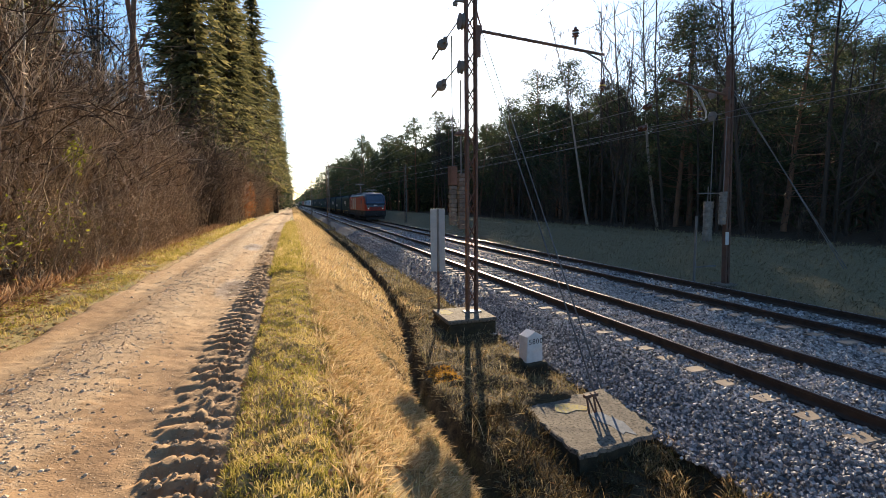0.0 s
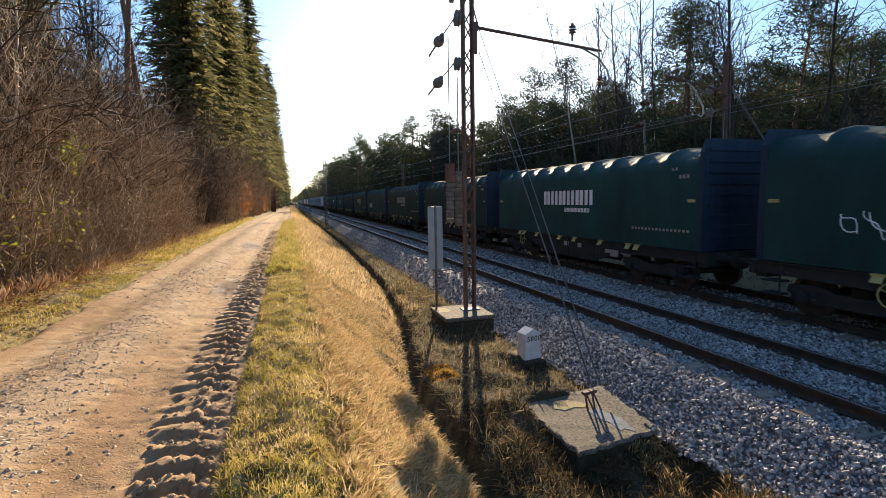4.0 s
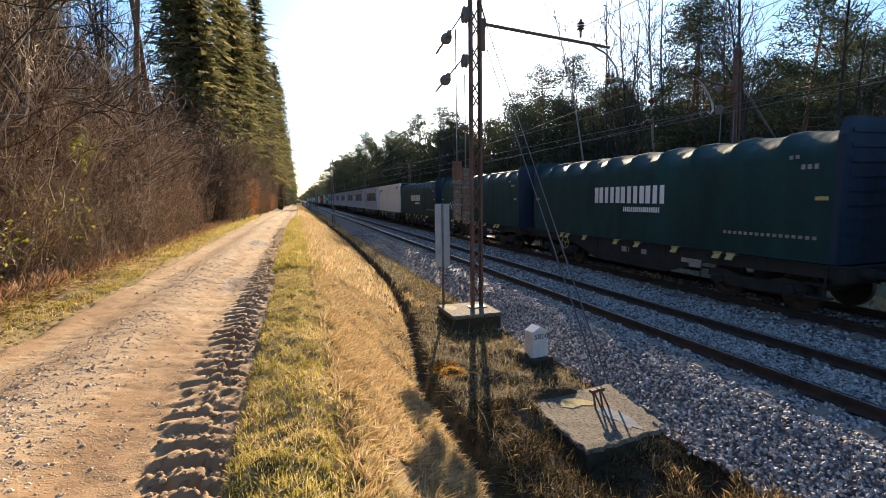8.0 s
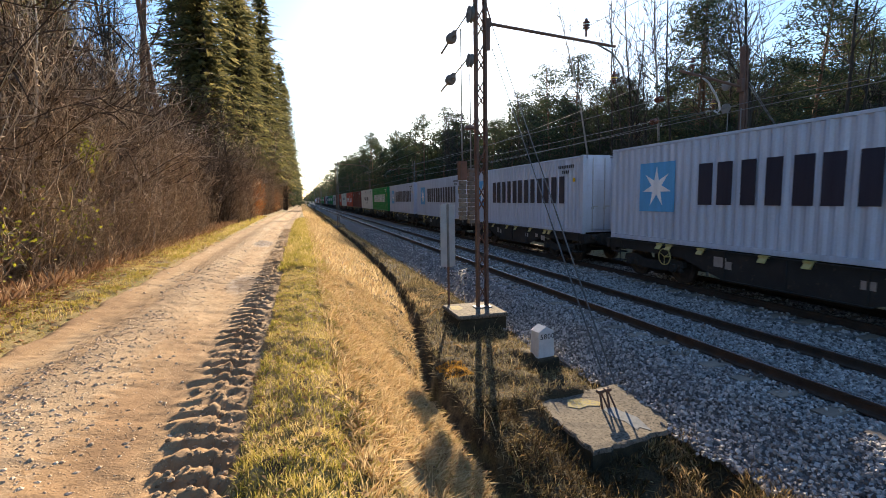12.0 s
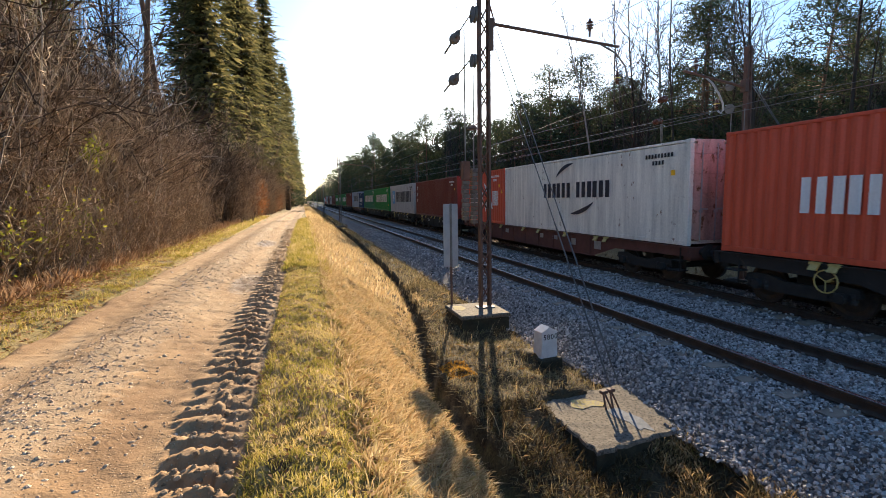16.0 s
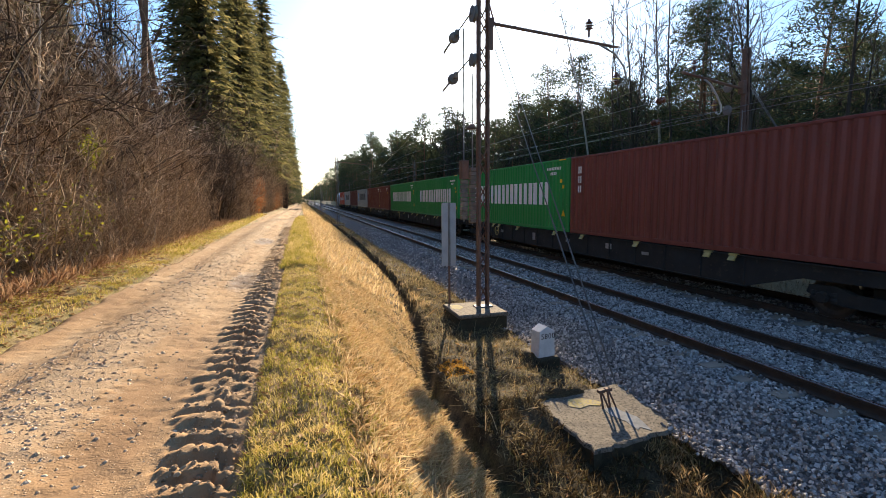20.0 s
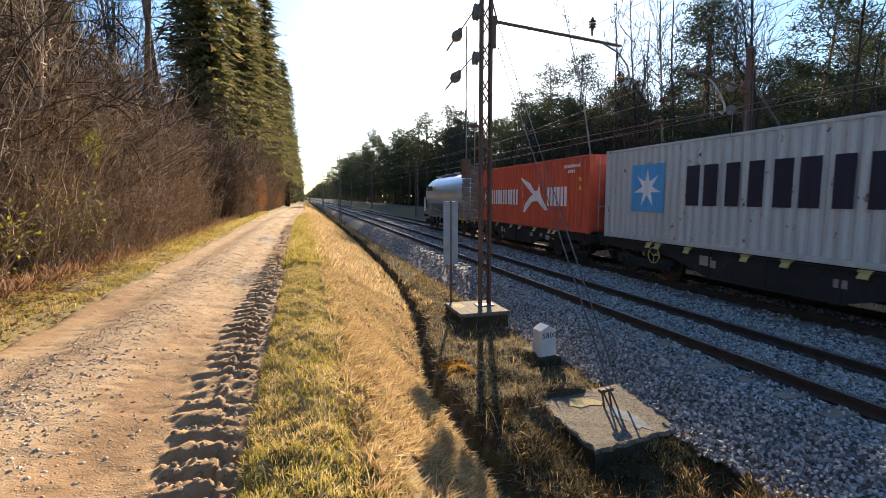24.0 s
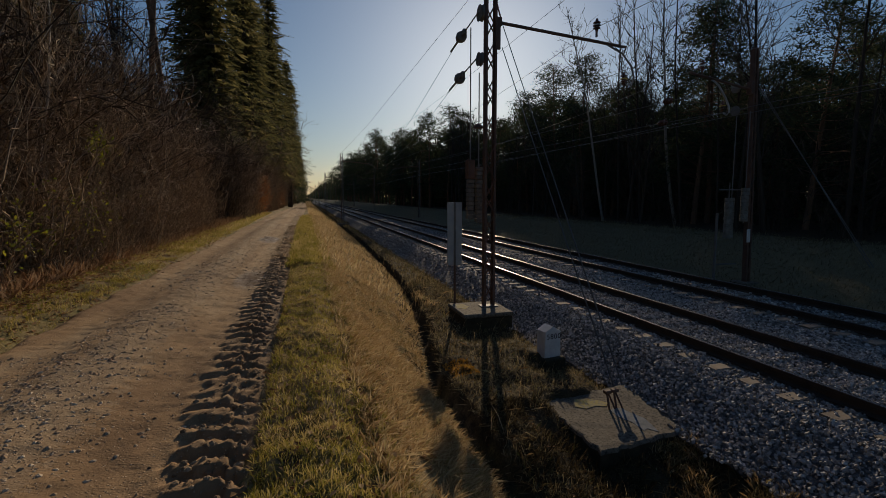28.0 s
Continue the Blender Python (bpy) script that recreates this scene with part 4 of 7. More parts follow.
def brown_named():
    """The side carries a column of small plates near the door end, the doors a few more."""
    c = plain_named("brown", "dark brown-red shipping container with small white and yellow plates", [(4.9, 5.6, 2.0, 2.5, 1)])
    for z in (0.75, 1.45):
        plate(c, -5.63, -5.55, 1.145 + z, 1.145 + z + 0.5, YELLOW)
    plate(c, -5.72, -5.46, 1.145 + 0.30, 1.145 + 0.50, MARK["yellow"])
    h = L40 / 2
    for x, z, w, t, mark, lab in ((-0.85, 2.0, 0.26, 0.26, PAINTS["green"], "green door plate"), (-0.85, 1.0, 0.24, 0.22, MARK["yellow"], "yellow door plate"), (-0.85, 0.6, 0.24, 0.22, MARK["yellow"], "yellow door plate"), (0.45, 2.2, 0.5, 0.12, MARK["white"], "white code plate")):
        part("door_plate", Geo().box(x - w / 2, x + w / 2, -h + 0.008, -h + 0.014, 1.145 + z, 1.145 + z + t), mark, c, lab)
    return c


def swept(c, over, under, width=0.17, mark="navy"):
    """Two arcs above and below the painted bars, heights over the container's floor."""
    for pts in (over, under):
        arc_mark(c, [(y, 1.145 + z) for y, z in pts], width, MARK[mark])
    return c


ARCS = ((0.95, 2.2), (0.5, 2.6), (-0.3, 2.66)), ((-0.2, 0.74), (-1.1, 0.8), (-1.7, 1.2))
MAKERS = {
    "cronos": lambda: swept(plain_named("white", "white smooth-sided refrigerated container with dark bars", [(3.44, 4.85, 2.27, 2.43, 6), (4.95, 5.4, 1.98, 2.42, 1)], mark="navy", smooth_side=True, reefer=True), ((5.95, 2.2), (5.6, 1.6), (5.1, 2.1)), ((4.9, 2.2), (5.1, 2.7), (5.35, 2.3)), 0.16),
    "grey": grey_named, "old_grey": lambda: grey_named("old_grey"), "green": green_named, "teal": lambda: green_named("teal"),
    "cma": lambda: swept(plain_named("white", "white refrigerated container with navy bars between two arcs", [(0.05, 2.07, 1.25, 1.75, 3), (-2.45, -0.35, 1.25, 1.75, 3)], mark="navy", smooth_side=True, reefer=True, doors="teal"), *ARCS),
    "cma2": lambda: swept(plain_named("old_white", "rust-streaked white container, navy bars and arcs, worn pink doors", [(-0.15, 2.07, 1.36, 1.94, 3), (-2.65, -0.47, 1.36, 1.94, 3)], mark="navy", smooth_side=True, doors="pink"), *ARCS),
    "brown": brown_named,
    "ues": lambda: plain_named("brown", "oxide-red shipping container with three white bars", [(5.3, 5.55, 2.2, 2.5, 1), (5.3, 5.55, 1.65, 1.95, 1), (5.3, 5.55, 1.1, 1.4, 1)]),
    "tex": lambda: plain_named("brick", "brick-red shipping container with small white bars", [(5.35, 5.6, 2.25, 2.5, 1), (5.35, 5.6, 1.9, 2.15, 1), (5.35, 5.6, 1.55, 1.8, 1)]),
    "tex20": lambda: plain_named("brick", "short brick-red shipping container with small white bars", [(2.3, 2.6, 2.2, 2.5, 1)], L20),
    "hs": red_named, "hs20": lambda: red_named(L20),
    "blue20": lambda: swept(plain_named("blue", "short dark blue shipping container with white bars and arcs", [(0.15, 1.95, 1.06, 1.66, 3), (-2.15, -0.1, 1.06, 1.66, 3), (0.6, 1.9, 0.55, 0.85, 2)], L20, height=2.591), ((0.95, 1.95), (0.5, 2.3), (-0.35, 2.36)), ((-0.2, 0.45), (-1.0, 0.55), (-1.6, 0.95)), 0.16, "white"),
}
# one row a wagon: where its loads begin, which they are, red frame
TRAIN = [
    ((245.2, "cronos"),), ((258.8, "grey"),), ((272.5, "grey"), (284.85, "grey")), ((299.0, "grey"),), ((312.9, "grey"),), ((326.7, "grey"),), ((340.2, "grey"),), ((354.0, "green"),), ((366.9, "cma"),),
    ((380.6, "brown"),), ((393.9, "hs"),), ((407.2, "cma2"), (419.55, "hs20"), "red"), ((427.3, "ues"),), ((440.45, "old_grey"),), ((453.78, "green"), (465.98, "teal")),
    ((479.65, "blue20"), (485.9, "grey"), "red"), ((500.0, "tex"), (512.3, "green")), ((525.9, "green"), (538.2, "green")), ((551.6, "tex20"), (557.8, "brown")), ((571.1, "old_grey"),),
    ((584.0, "tex"),), ((597.15, "old_grey"),), ((610.3, "hs"),),
]
made_loads = {}
for row in TRAIN:
    red = row[-1] == "red"
    loads = [r for r in row if r != "red"]
    last = loads[-1]
    end = last[0] + (L20 if last[1].endswith("20") else L40)
    wagon_for(end - loads[0][0] + 0.35, red, (loads[0][0] + end) / 2)
    for s, kind in loads:
        ob = copy_thing(made_loads[kind], Matrix()) if kind in made_loads else made_loads.setdefault(kind, MAKERS[kind]())
        put_thing(ob, s + (L20 if kind.endswith("20") else L40) / 2)


# ---------------------------------------------------------------- locomotive
LOCO_RED = paint("locomotive_red", (0.50, 0.030, 0.018), 0.0, 0.35, 0.06)
LOCO_ROOF = surf("locomotive_roof", (0.050, 0.075, 0.12), (0.095, 0.13, 0.19), big=2, fine=20, rough=0.6, bump=0.05)
LOCO_DARK = surf("locomotive_underframe", (0.016, 0.016, 0.018), (0.042, 0.040, 0.040), big=3, fine=30, rough=0.7, bump=0.15)
LOCO_MASK = surf("dark_blue_mask", (0.014, 0.030, 0.055), (0.03, 0.055, 0.09), big=2, fine=20, rough=0.35, bump=0.03)
# blue of the reflected sky is put into the glass's base colour
GLASS_SKY = surf("cab_glass", (0.05, 0.10, 0.19), (0.09, 0.17, 0.29), big=1.2, fine=9, rough=0.12, bump=0.0, spec=0.9)


def insulator(g, p, axis="z", n=3, r=0.11, step=0.075):
    prof = [(0.03, -step)]
    for i in range(n):
        prof += [(0.045, i * step), (r, i * step + 0.015), (r * 0.9, i * step + 0.035), (0.045, i * step + 0.05)]
    prof.append((0.03, n * step + 0.05))
    return g.lathe(prof, axis, p, 12)


def lamp_glow(name, c, s):
    m, nt, b = blank(name, 0.3)
    b.inputs["Base Color"].default_value = (*c, 1)
    b.inputs["Emission Color"].default_value = (*c, 1)
    b.inputs["Emission Strength"].default_value = s
    return m


SIGN_GLASS = surf("headlight_glass", (0.10, 0.105, 0.11), (0.24, 0.25, 0.26), big=4, fine=30, rough=0.2, bump=0.0, spec=0.8)
GALV_DARK = surf("dusty_steel", (0.035, 0.034, 0.033), (0.075, 0.072, 0.07), big=5, fine=40, rough=0.7, bump=0.2)
HEADLIGHT = lamp_glow("headlight_glow", (1.0, 0.74, 0.42), 0.7)


def locomotive():
    lo = thing("electric_locomotive", "red electric locomotive with grey-blue roof, headlights on", "locomotive")
    L = 18.6
    h = L / 2
    # half width, shoulder height, roof height by distance from the nose
    nose = [(0.00, 1.24, 1.95, 2.0), (0.06, 1.36, 2.28, 2.33), (0.22, 1.42, 2.72, 2.80), (0.50, 1.46, 3.18, 3.36), (0.82, 1.48, 3.42, 3.74), (1.25, 1.49, 3.47, 3.87), (2.0, 1.49, 3.48, 3.91), (3.62, 1.49, 3.48, 3.91), (3.68, 1.49, 3.46, 3.74)]
    secs = [(-h + d, w, s, r) for d, w, s, r in nose] + [(h - d, w, s, r) for d, w, s, r in reversed(nose)]
    g, roof = Geo(), Geo()
    for y, w, s, r in secs:
        g.v += [(-w * 0.985, y, 1.42), (-w, y, 1.75), (-w * 0.985, y, s * 0.9 + 0.1), (-w * 0.95, y, s), (w * 0.95, y, s), (w * 0.985, y, s * 0.9 + 0.1), (w, y, 1.75), (w * 0.985, y, 1.42)]
        roof.v += [(-w * 0.952, y, s + 0.004), (-w * 0.72, y, r), (w * 0.72, y, r), (w * 0.952, y, s + 0.004)]
    n = len(secs)
    g.f = [(j * 8 + i, j * 8 + (i + 1) % 8, j * 8 + 8 + (i + 1) % 8, j * 8 + 8 + i) for j in range(n - 1) for i in range(8)] + [tuple(range(7, -1, -1)), tuple(range((n - 1) * 8, n * 8))]
    roof.f = [(j * 4 + i, j * 4 + i + 1, j * 4 + 4 + i + 1, j * 4 + 4 + i) for j in range(n - 1) for i in range(3)] + [(3, 2, 1, 0), tuple(range((n - 1) * 4, n * 4))]
    part("body", g, LOCO_RED, lo, "red painted body")
    part("roof", roof, LOCO_ROOF, lo, "grey-blue roof")
    part("underframe", Geo().box(-1.44, 1.44, -h + 0.12, h - 0.12, 0.62, 1.44, 0.03), LOCO_DARK, lo)
    for sy in (-1, 1):
        # windscreen lies on the slanted nose
        ys = lambda d: sy * (h - d)
        ws = Geo()
        ws.v = [(-1.26, ys(0.10) + sy * 0.03, 2.42), (1.26, ys(0.10) + sy * 0.03, 2.42), (1.05, ys(0.70) + sy * 0.04, 3.58), (-1.05, ys(0.70) + sy * 0.04, 3.58)]
        ws.f = [(0, 1, 2, 3)]
        for sx in (-1, 1):
            hood = Geo()
            hood.add([(sx * 1.38, ys(0.02), 2.24), (sx * 1.46, ys(0.36), 2.36), (sx * 1.495, ys(0.72), 2.80), (sx * 1.50, ys(1.45), 3.52), (sx * 1.44, ys(0.85), 3.48), (sx * 1.42, ys(0.48), 3.20), (sx * 1.37, ys(0.20), 2.72)], [(0, 1, 2, 3, 4, 5, 6)])
            part("window_surround", hood, LOCO_MASK, lo, "dark blue surround beside the windscreen")
        part("windscreen", ws, GLASS_SKY, lo, "windscreen with the sky's reflection in its colour")
        rim = Geo()
        for a, b in ((0, 1), (1, 2), (2, 3), (3, 0)):
            rim.tube([ws.v[a], ws.v[b]], 0.05, 5)
        rim.tube([(0, ys(0.10) + sy * 0.04, 2.42), (0, ys(0.70) + sy * 0.05, 3.58)], 0.03, 5)
        rim.box(-1.34, 1.34, *sorted((ys(-0.02), ys(0.14))), 2.24, 2.40, 0.02)
        part("windscreen_frame", rim, LOCO_MASK, lo, "dark blue windscreen frame")
        part("wiper", Geo().tube([(-0.2, ys(0.22) + sy * 0.05, 2.62), (0.25, ys(0.52) + sy * 0.07, 3.2)], 0.012, 4).tube([(0.5, ys(0.22) + sy * 0.05, 2.62), (0.8, ys(0.5) + sy * 0.07, 3.15)], 0.012, 4), FRAME, lo)
        for sx in (-1, 1):
            hl = part("headlight", Geo().box(sx * 1.0 - 0.17, sx * 1.0 + 0.17, *sorted((ys(-0.015), ys(0.12))), 1.62, 2.10, 0.03), SIGN_GLASS, lo, "square headlight cluster")
            if sy < 0:
                part("lamp_lens", Geo().lathe([(0.055, -h - 0.03), (0.05, -h - 0.02)], "y", (sx * 1.0, 0, 1.72), 12), HEADLIGHT, hl, "glowing headlamp")
            part("buffer", Geo().lathe([(0.13, 0), (0.13, sy * 0.35), (0.09, sy * 0.36), (0.09, sy * 0.5), (0.28, sy * 0.52), (0.28, sy * 0.56)], "y", (sx * 0.875, sy * (h - 0.1), 1.03), 14), LOCO_DARK, lo)
            part("handrail", Geo().tube([(sx * 1.51, ys(2.82), 1.45), (sx * 1.53, ys(2.82), 1.55), (sx * 1.53, ys(2.82), 2.75), (sx * 1.5, ys(2.82), 2.85)], 0.016, 5).tube([(sx * 1.51, ys(3.62), 1.45), (sx * 1.53, ys(3.62), 1.55), (sx * 1.53, ys(3.62), 2.75), (sx * 1.5, ys(3.62), 2.85)], 0.016, 5), GALV, lo)
            dr = part("cab_door", Geo().box(*sorted((sx * 1.485, sx * 1.497)), *sorted((ys(2.92), ys(3.52))), 1.45, 3.2, 0.004), LOCO_RED, lo)
            part("door_window", Geo().box(*sorted((sx * 1.49, sx * 1.503)), *sorted((ys(3.06), ys(3.38))), 2.4, 3.12, 0.004), GLASS_SKY, dr)
        if sy < 0:
            part("top_light", Geo().lathe([(0.06, -h + 0.98), (0.06, -h + 1.1)], "y", (0, 0, 3.70), 10), SIGN_GLASS, lo, "small upper headlamp")
        grille = Geo()
        for i in range(4):
            grille.box(-0.72, 0.72, *sorted((ys(-0.02), ys(0.15))), 1.46 + i * 0.13, 1.52 + i * 0.13)
        part("front_grille", grille, LOCO_DARK, lo)
        for i in range(3):
            plate_g = Geo().box(-0.24 + i * 0.17, -0.12 + i * 0.17, *sorted((ys(-0.03), ys(0.1))), 2.08, 2.22)
            part("marking", plate_g, MARK["white"], lo, "small white block")
        part("front_skirt", Geo().box(-1.3, 1.3, *sorted((ys(0.0), ys(0.3))), 0.65, 1.40, 0.04).prism([(-1.25, 0.2), (1.25, 0.2), (1.3, 0.65), (-1.3, 0.65)], "y", ys(0.25), ys(0.45)), LOCO_DARK, lo)
        part("coupling", Geo().tube([(0, ys(0.1), 0.95), (0, ys(-0.3), 0.85), (0, ys(-0.5), 0.7)], 0.06, 6), LOCO_DARK, lo)
        bogie(lo, sy * (h - 4.2))
        # roof equipment
        part("roof_box", Geo().box(-0.75, 0.75, *sorted((ys(4.8), ys(8.3))), 3.85, 4.05, 0.04), LOCO_ROOF, lo)
        yb = sy * (h - 3.4)
        up = sy > 0
        top = 5.45 if up else 4.25
        arm = Geo().tube([(-0.45, yb, 3.98), (0.45, yb, 3.98)], 0.05, 6).tube([(0, yb, 4.0), (0, yb - 1.3, (top + 4.0) / 2), (0, yb - 0.1, top)], 0.03, 5)
        arm.tube([(-0.8, yb - 0.1, top + 0.02), (-0.5, yb - 0.1, top + 0.12), (0.5, yb - 0.1, top + 0.12), (0.8, yb - 0.1, top + 0.02)], 0.03, 5).tube([(-0.6, yb + 0.2, top + 0.06), (0.6, yb + 0.2, top + 0.06)], 0.025, 5)
        part("pantograph", arm, GALV, lo, "raised pantograph" if up else "folded pantograph")
        for bx in (-0.5, 0.5):
            part("roof_insulator", Geo().lathe([(0.05, 3.85), (0.09, 3.88), (0.05, 3.91), (0.09, 3.94), (0.05, 3.99)], "z", (bx, yb, 0), 8), RUST, lo)
    gear = Geo()
    rg = random.Random(21)
    for i in range(9):
        y = -4.4 + i * 1.1
        gear.tube([(rg.uniform(-0.7, 0.7), y, 4.02), (rg.uniform(-0.7, 0.7), y + 0.9, 4.05)], 0.022, 5)
        insulator(gear, (rg.uniform(-0.8, 0.8), y + 0.4, 3.92), "z", 3, 0.07, 0.05)
    part("roof_conductor", gear, GALV_DARK, lo, "roof conductors and insulators")
    g = Geo()
    for i in range(25):
        a = 2 * math.pi * i / 24
        for r in (0.72, 1.0):
            g.v.append((-1.503, 5.2 + 1.12 * r * math.cos(a), 2.36 + 0.87 * r * math.sin(a)))
    g.f = [(2 * i, 2 * i + 1, 2 * i + 3, 2 * i + 2) for i in range(24)]
    part("marking", g, MARK["white"], lo, "large white ring")
    for yc in (2.95, 0.85):
        for ya, yb in ((yc - 0.75, yc - 0.12), (yc + 0.12, yc + 0.75)):
            plate(lo, ya, yb, 1.5, 3.22, MARK["white"], "marking", "large white block", x=-1.5)
    vents = Geo()
    for i in range(7):
        vents.box(-1.5, -1.48, -4.6 + i * 1.3, -3.5 + i * 1.3, 3.37, 3.42)
    part("side_vent", vents, LOCO_DARK, lo)
    rs = random.Random(9)
    for i in range(14):
        y = -h + 1.4 + i * 1.18
        bx = Geo().box(-1.47, -1.43, y, y + rs.uniform(0.25, 0.8), rs.uniform(0.75, 0.9), rs.uniform(1.0, 1.32), 0.01)
        part("equipment_hatch", bx, FRAME if i % 3 else GALV_DARK, lo)
    part("sand_pipe", Geo().tube([(-1.4, -h + 2.6, 0.9), (-1.3, -h + 2.5, 0.5), (-0.9, -h + 2.4, 0.2)], 0.03, 5).tube([(-1.4, h - 2.6, 0.9), (-1.3, h - 2.5, 0.5), (-0.9, h - 2.4, 0.2)], 0.03, 5), FRAME, lo)
    boxes = Geo()
    for y0, y1 in ((-2.6, -0.6), (-0.4, 1.2), (1.4, 2.6)):
        boxes.box(-1.35, 1.35, y0, y1, 0.28, 0.74, 0.04)
    part("underfloor_box", boxes, LOCO_DARK, lo)
    return put_thing(lo, FRONT + 9.3)


locomotive()

# ---------------------------------------------------------------- tank wagon at the tail
# bluish base: part of the sky's reflection is put into the metal's colour
ALU = surf("brushed_tank_aluminium", (0.36, 0.46, 0.61), (0.50, 0.62, 0.79), big=1.2, fine=18, rough=0.42, metal=0.75, bump=0.03, stretch=(1, 0.4, 1))
ALUF = paint("tank_frame_grey", (0.19, 0.21, 0.24), 0.3)


def tank_wagon():
    t = thing("tank_wagon", "silver aluminium powder tank wagon with grey frame and railings", "tank wagon")
    h = 5.35
    prof = [(0.25, -h), (0.75, -h + 0.04), (1.12, -h + 0.22), (1.31, -h + 0.6), (1.37, -h + 1.2), (1.37, h - 1.2), (1.31, h - 0.6), (1.12, h - 0.22), (0.75, h - 0.04), (0.25, h)]
    part("tank", Geo().lathe(prof, "y", (0, 0, 2.72), 40), ALU, t, "brushed silver tank", smooth=True)
    for y in (-2.6, 0.0, 2.6):
        part("hopper_cone", Geo().lathe([(1.0, 2.0), (0.55, 1.2), (0.15, 0.7), (0.12, 0.5)], "z", (0, y, 0), 14), ALUF, t)
    part("walkway", Geo().box(-0.45, 0.45, -0.9, 4.6, 4.10, 4.14).box(-0.47, -0.44, -0.9, 4.6, 4.14, 4.20).box(0.44, 0.47, -0.9, 4.6, 4.14, 4.20), GALV, t, "grated roof walkway")
    part("end_hatch", Geo().tube([(-0.5, -4.75, 4.0), (-0.5, -4.65, 4.2), (-0.5, -4.1, 4.2), (-0.5, -4.0, 4.04)], 0.03, 6).box(-0.45, 0.45, -4.72, -4.05, 4.0, 4.14, 0.03), GALV, t, "low hatch with a grab rail")
    part("yellow_step", Geo().box(-1.24, -1.0, -4.5, -3.7, 0.98, 1.04, 0.01).box(-1.24, -1.2, -4.4, -4.34, 0.8, 1.0), MARK["yellow"], t, "yellow step under the frame")
    for y in (0.4, 2.6):
        part("manhole", Geo().lathe([(0.28, 4.1), (0.28, 4.26), (0.2, 4.3)], "z", (0, y, 0), 12), GALV, t)
    for sx in (-1, 1):
        part("side_pipe", Geo().tube([(sx * 1.30, -4.6, 2.02), (sx * 1.30, 4.4, 2.02)], 0.05, 8).tube([(sx * 1.22, -4.4, 1.72), (sx * 1.22, 3.6, 1.72)], 0.035, 6), ALUF, t)
        part("side_sill", Geo().box(*sorted((sx * 1.2, sx * 1.08)), -h - 0.5, h + 0.5, 1.05, 1.32, 0.01), ALUF, t)
        for sy in (-1, 1):
            part("saddle", Geo().prism([(sy * (h - 0.5), 1.32), (sy * (h - 2.6), 1.32), (sy * (h - 1.9), 1.95), (sy * (h - 0.9), 1.95)], "x", sx * 1.05, sx * 1.17), ALUF, t)
    for sy in (-1, 1):
        ye = sy * (h + 0.35)
        for sx in (-1, 1):
            cage = Geo()
            yi = ye - sy * 0.42
            for x, y in ((sx * 1.22, ye), (sx * 0.72, ye), (sx * 1.22, yi), (sx * 1.22, (ye + yi) / 2)):
                cage.tube([(x, y, 1.3), (x, y, 2.42)], 0.022, 6)
            cage.tube([(sx * 0.72, ye, 2.42), (sx * 1.22, ye, 2.42), (sx * 1.22, yi, 2.42)], 0.022, 6).tube([(sx * 0.72, ye, 1.80), (sx * 1.22, ye, 1.86), (sx * 1.22, yi, 1.86)], 0.018, 6)
            part("end_railing", cage, MARK["white"], t, "white tubular end railing")
        part("platform", Geo().box(-1.25, 1.25, *sorted((sy * h, sy * (h + 0.6))), 1.2, 1.32, 0.01), ALUF, t)
        for bx in (-0.875, 0.875):
            part("buffer", Geo().lathe([(0.10, 0), (0.11, sy * 0.3), (0.08, sy * 0.31), (0.08, sy * 0.45), (0.22, sy * 0.48), (0.22, sy * 0.51)], "y", (bx, sy * (h + 0.6), 1.03), 12), BOGIE, t)
        bogie(t, sy * (h - 1.1))
    g = Geo()
    for z in [1.4 + 0.3 * i for i in range(10)]:
        g.tube([(0.2, h + 0.3, z), (0.6, h + 0.3, z)], 0.015, 4)
    g.tube([(0.2, h + 0.3, 1.3), (0.2, h + 0.3, 4.3)], 0.02, 5).tube([(0.6, h + 0.3, 1.3), (0.6, h + 0.3, 4.3)], 0.02, 5)
    part("ladder", g, GALV, t)
    for i in range(3):
        part("marking", Geo().box(-1.385, -1.34, 2.62 + i * 0.34, 2.73 + i * 0.34, 3.0, 3.34).box(-1.385, -1.34, 2.78 + i * 0.34, 2.89 + i * 0.34, 3.0, 3.34), MARK["navy"], t, "navy painted bars")
    part("marking", Geo().prism([(3.75, 3.0), (4.15, 3.0), (3.95, 3.38)], "x", -1.375, -1.30), MARK["navy"], t, "navy painted triangle")
    part("marking", Geo().prism([(1.6, 3.05), (1.95, 3.05), (1.78, 3.38)], "x", -1.375, -1.30), MARK["yellow"], t, "yellow triangle")
    part("data_plate", Geo().box(-1.22, -1.2, 3.2, 4.4, 1.36, 1.85).box(-1.22, -1.2, 1.9, 2.7, 1.36, 1.7), GALV, t, "grey data plates")
    part("brake_gear", Geo().tube([(-0.7, -1.6, 0.7), (-0.7, 1.4, 0.7)], 0.14, 8).tube([(-1.0, -3.0, 0.9), (-1.0, 3.0, 0.88)], 0.035, 5).box(-1.15, -0.8, -0.5, 0.1, 0.6, 1.0, 0.04).box(-1.15, -0.9, 1.0, 1.5, 0.65, 1.0, 0.04), BOGIE, t)
    for i, y in enumerate((-3.2, -2.4, -1.3, -0.2, 0.9, 1.8, 2.9)):
        hose = Geo().tube([(-1.18, y, 1.05), (-1.22, y + 0.05, 0.75), (-1.15, y + 0.2, 0.52), (-1.0, y + 0.42, 0.55)], 0.035, 6)
        part("discharge_hose", hose, ALUF if i % 2 else GALV, t, "short grey discharge hose")
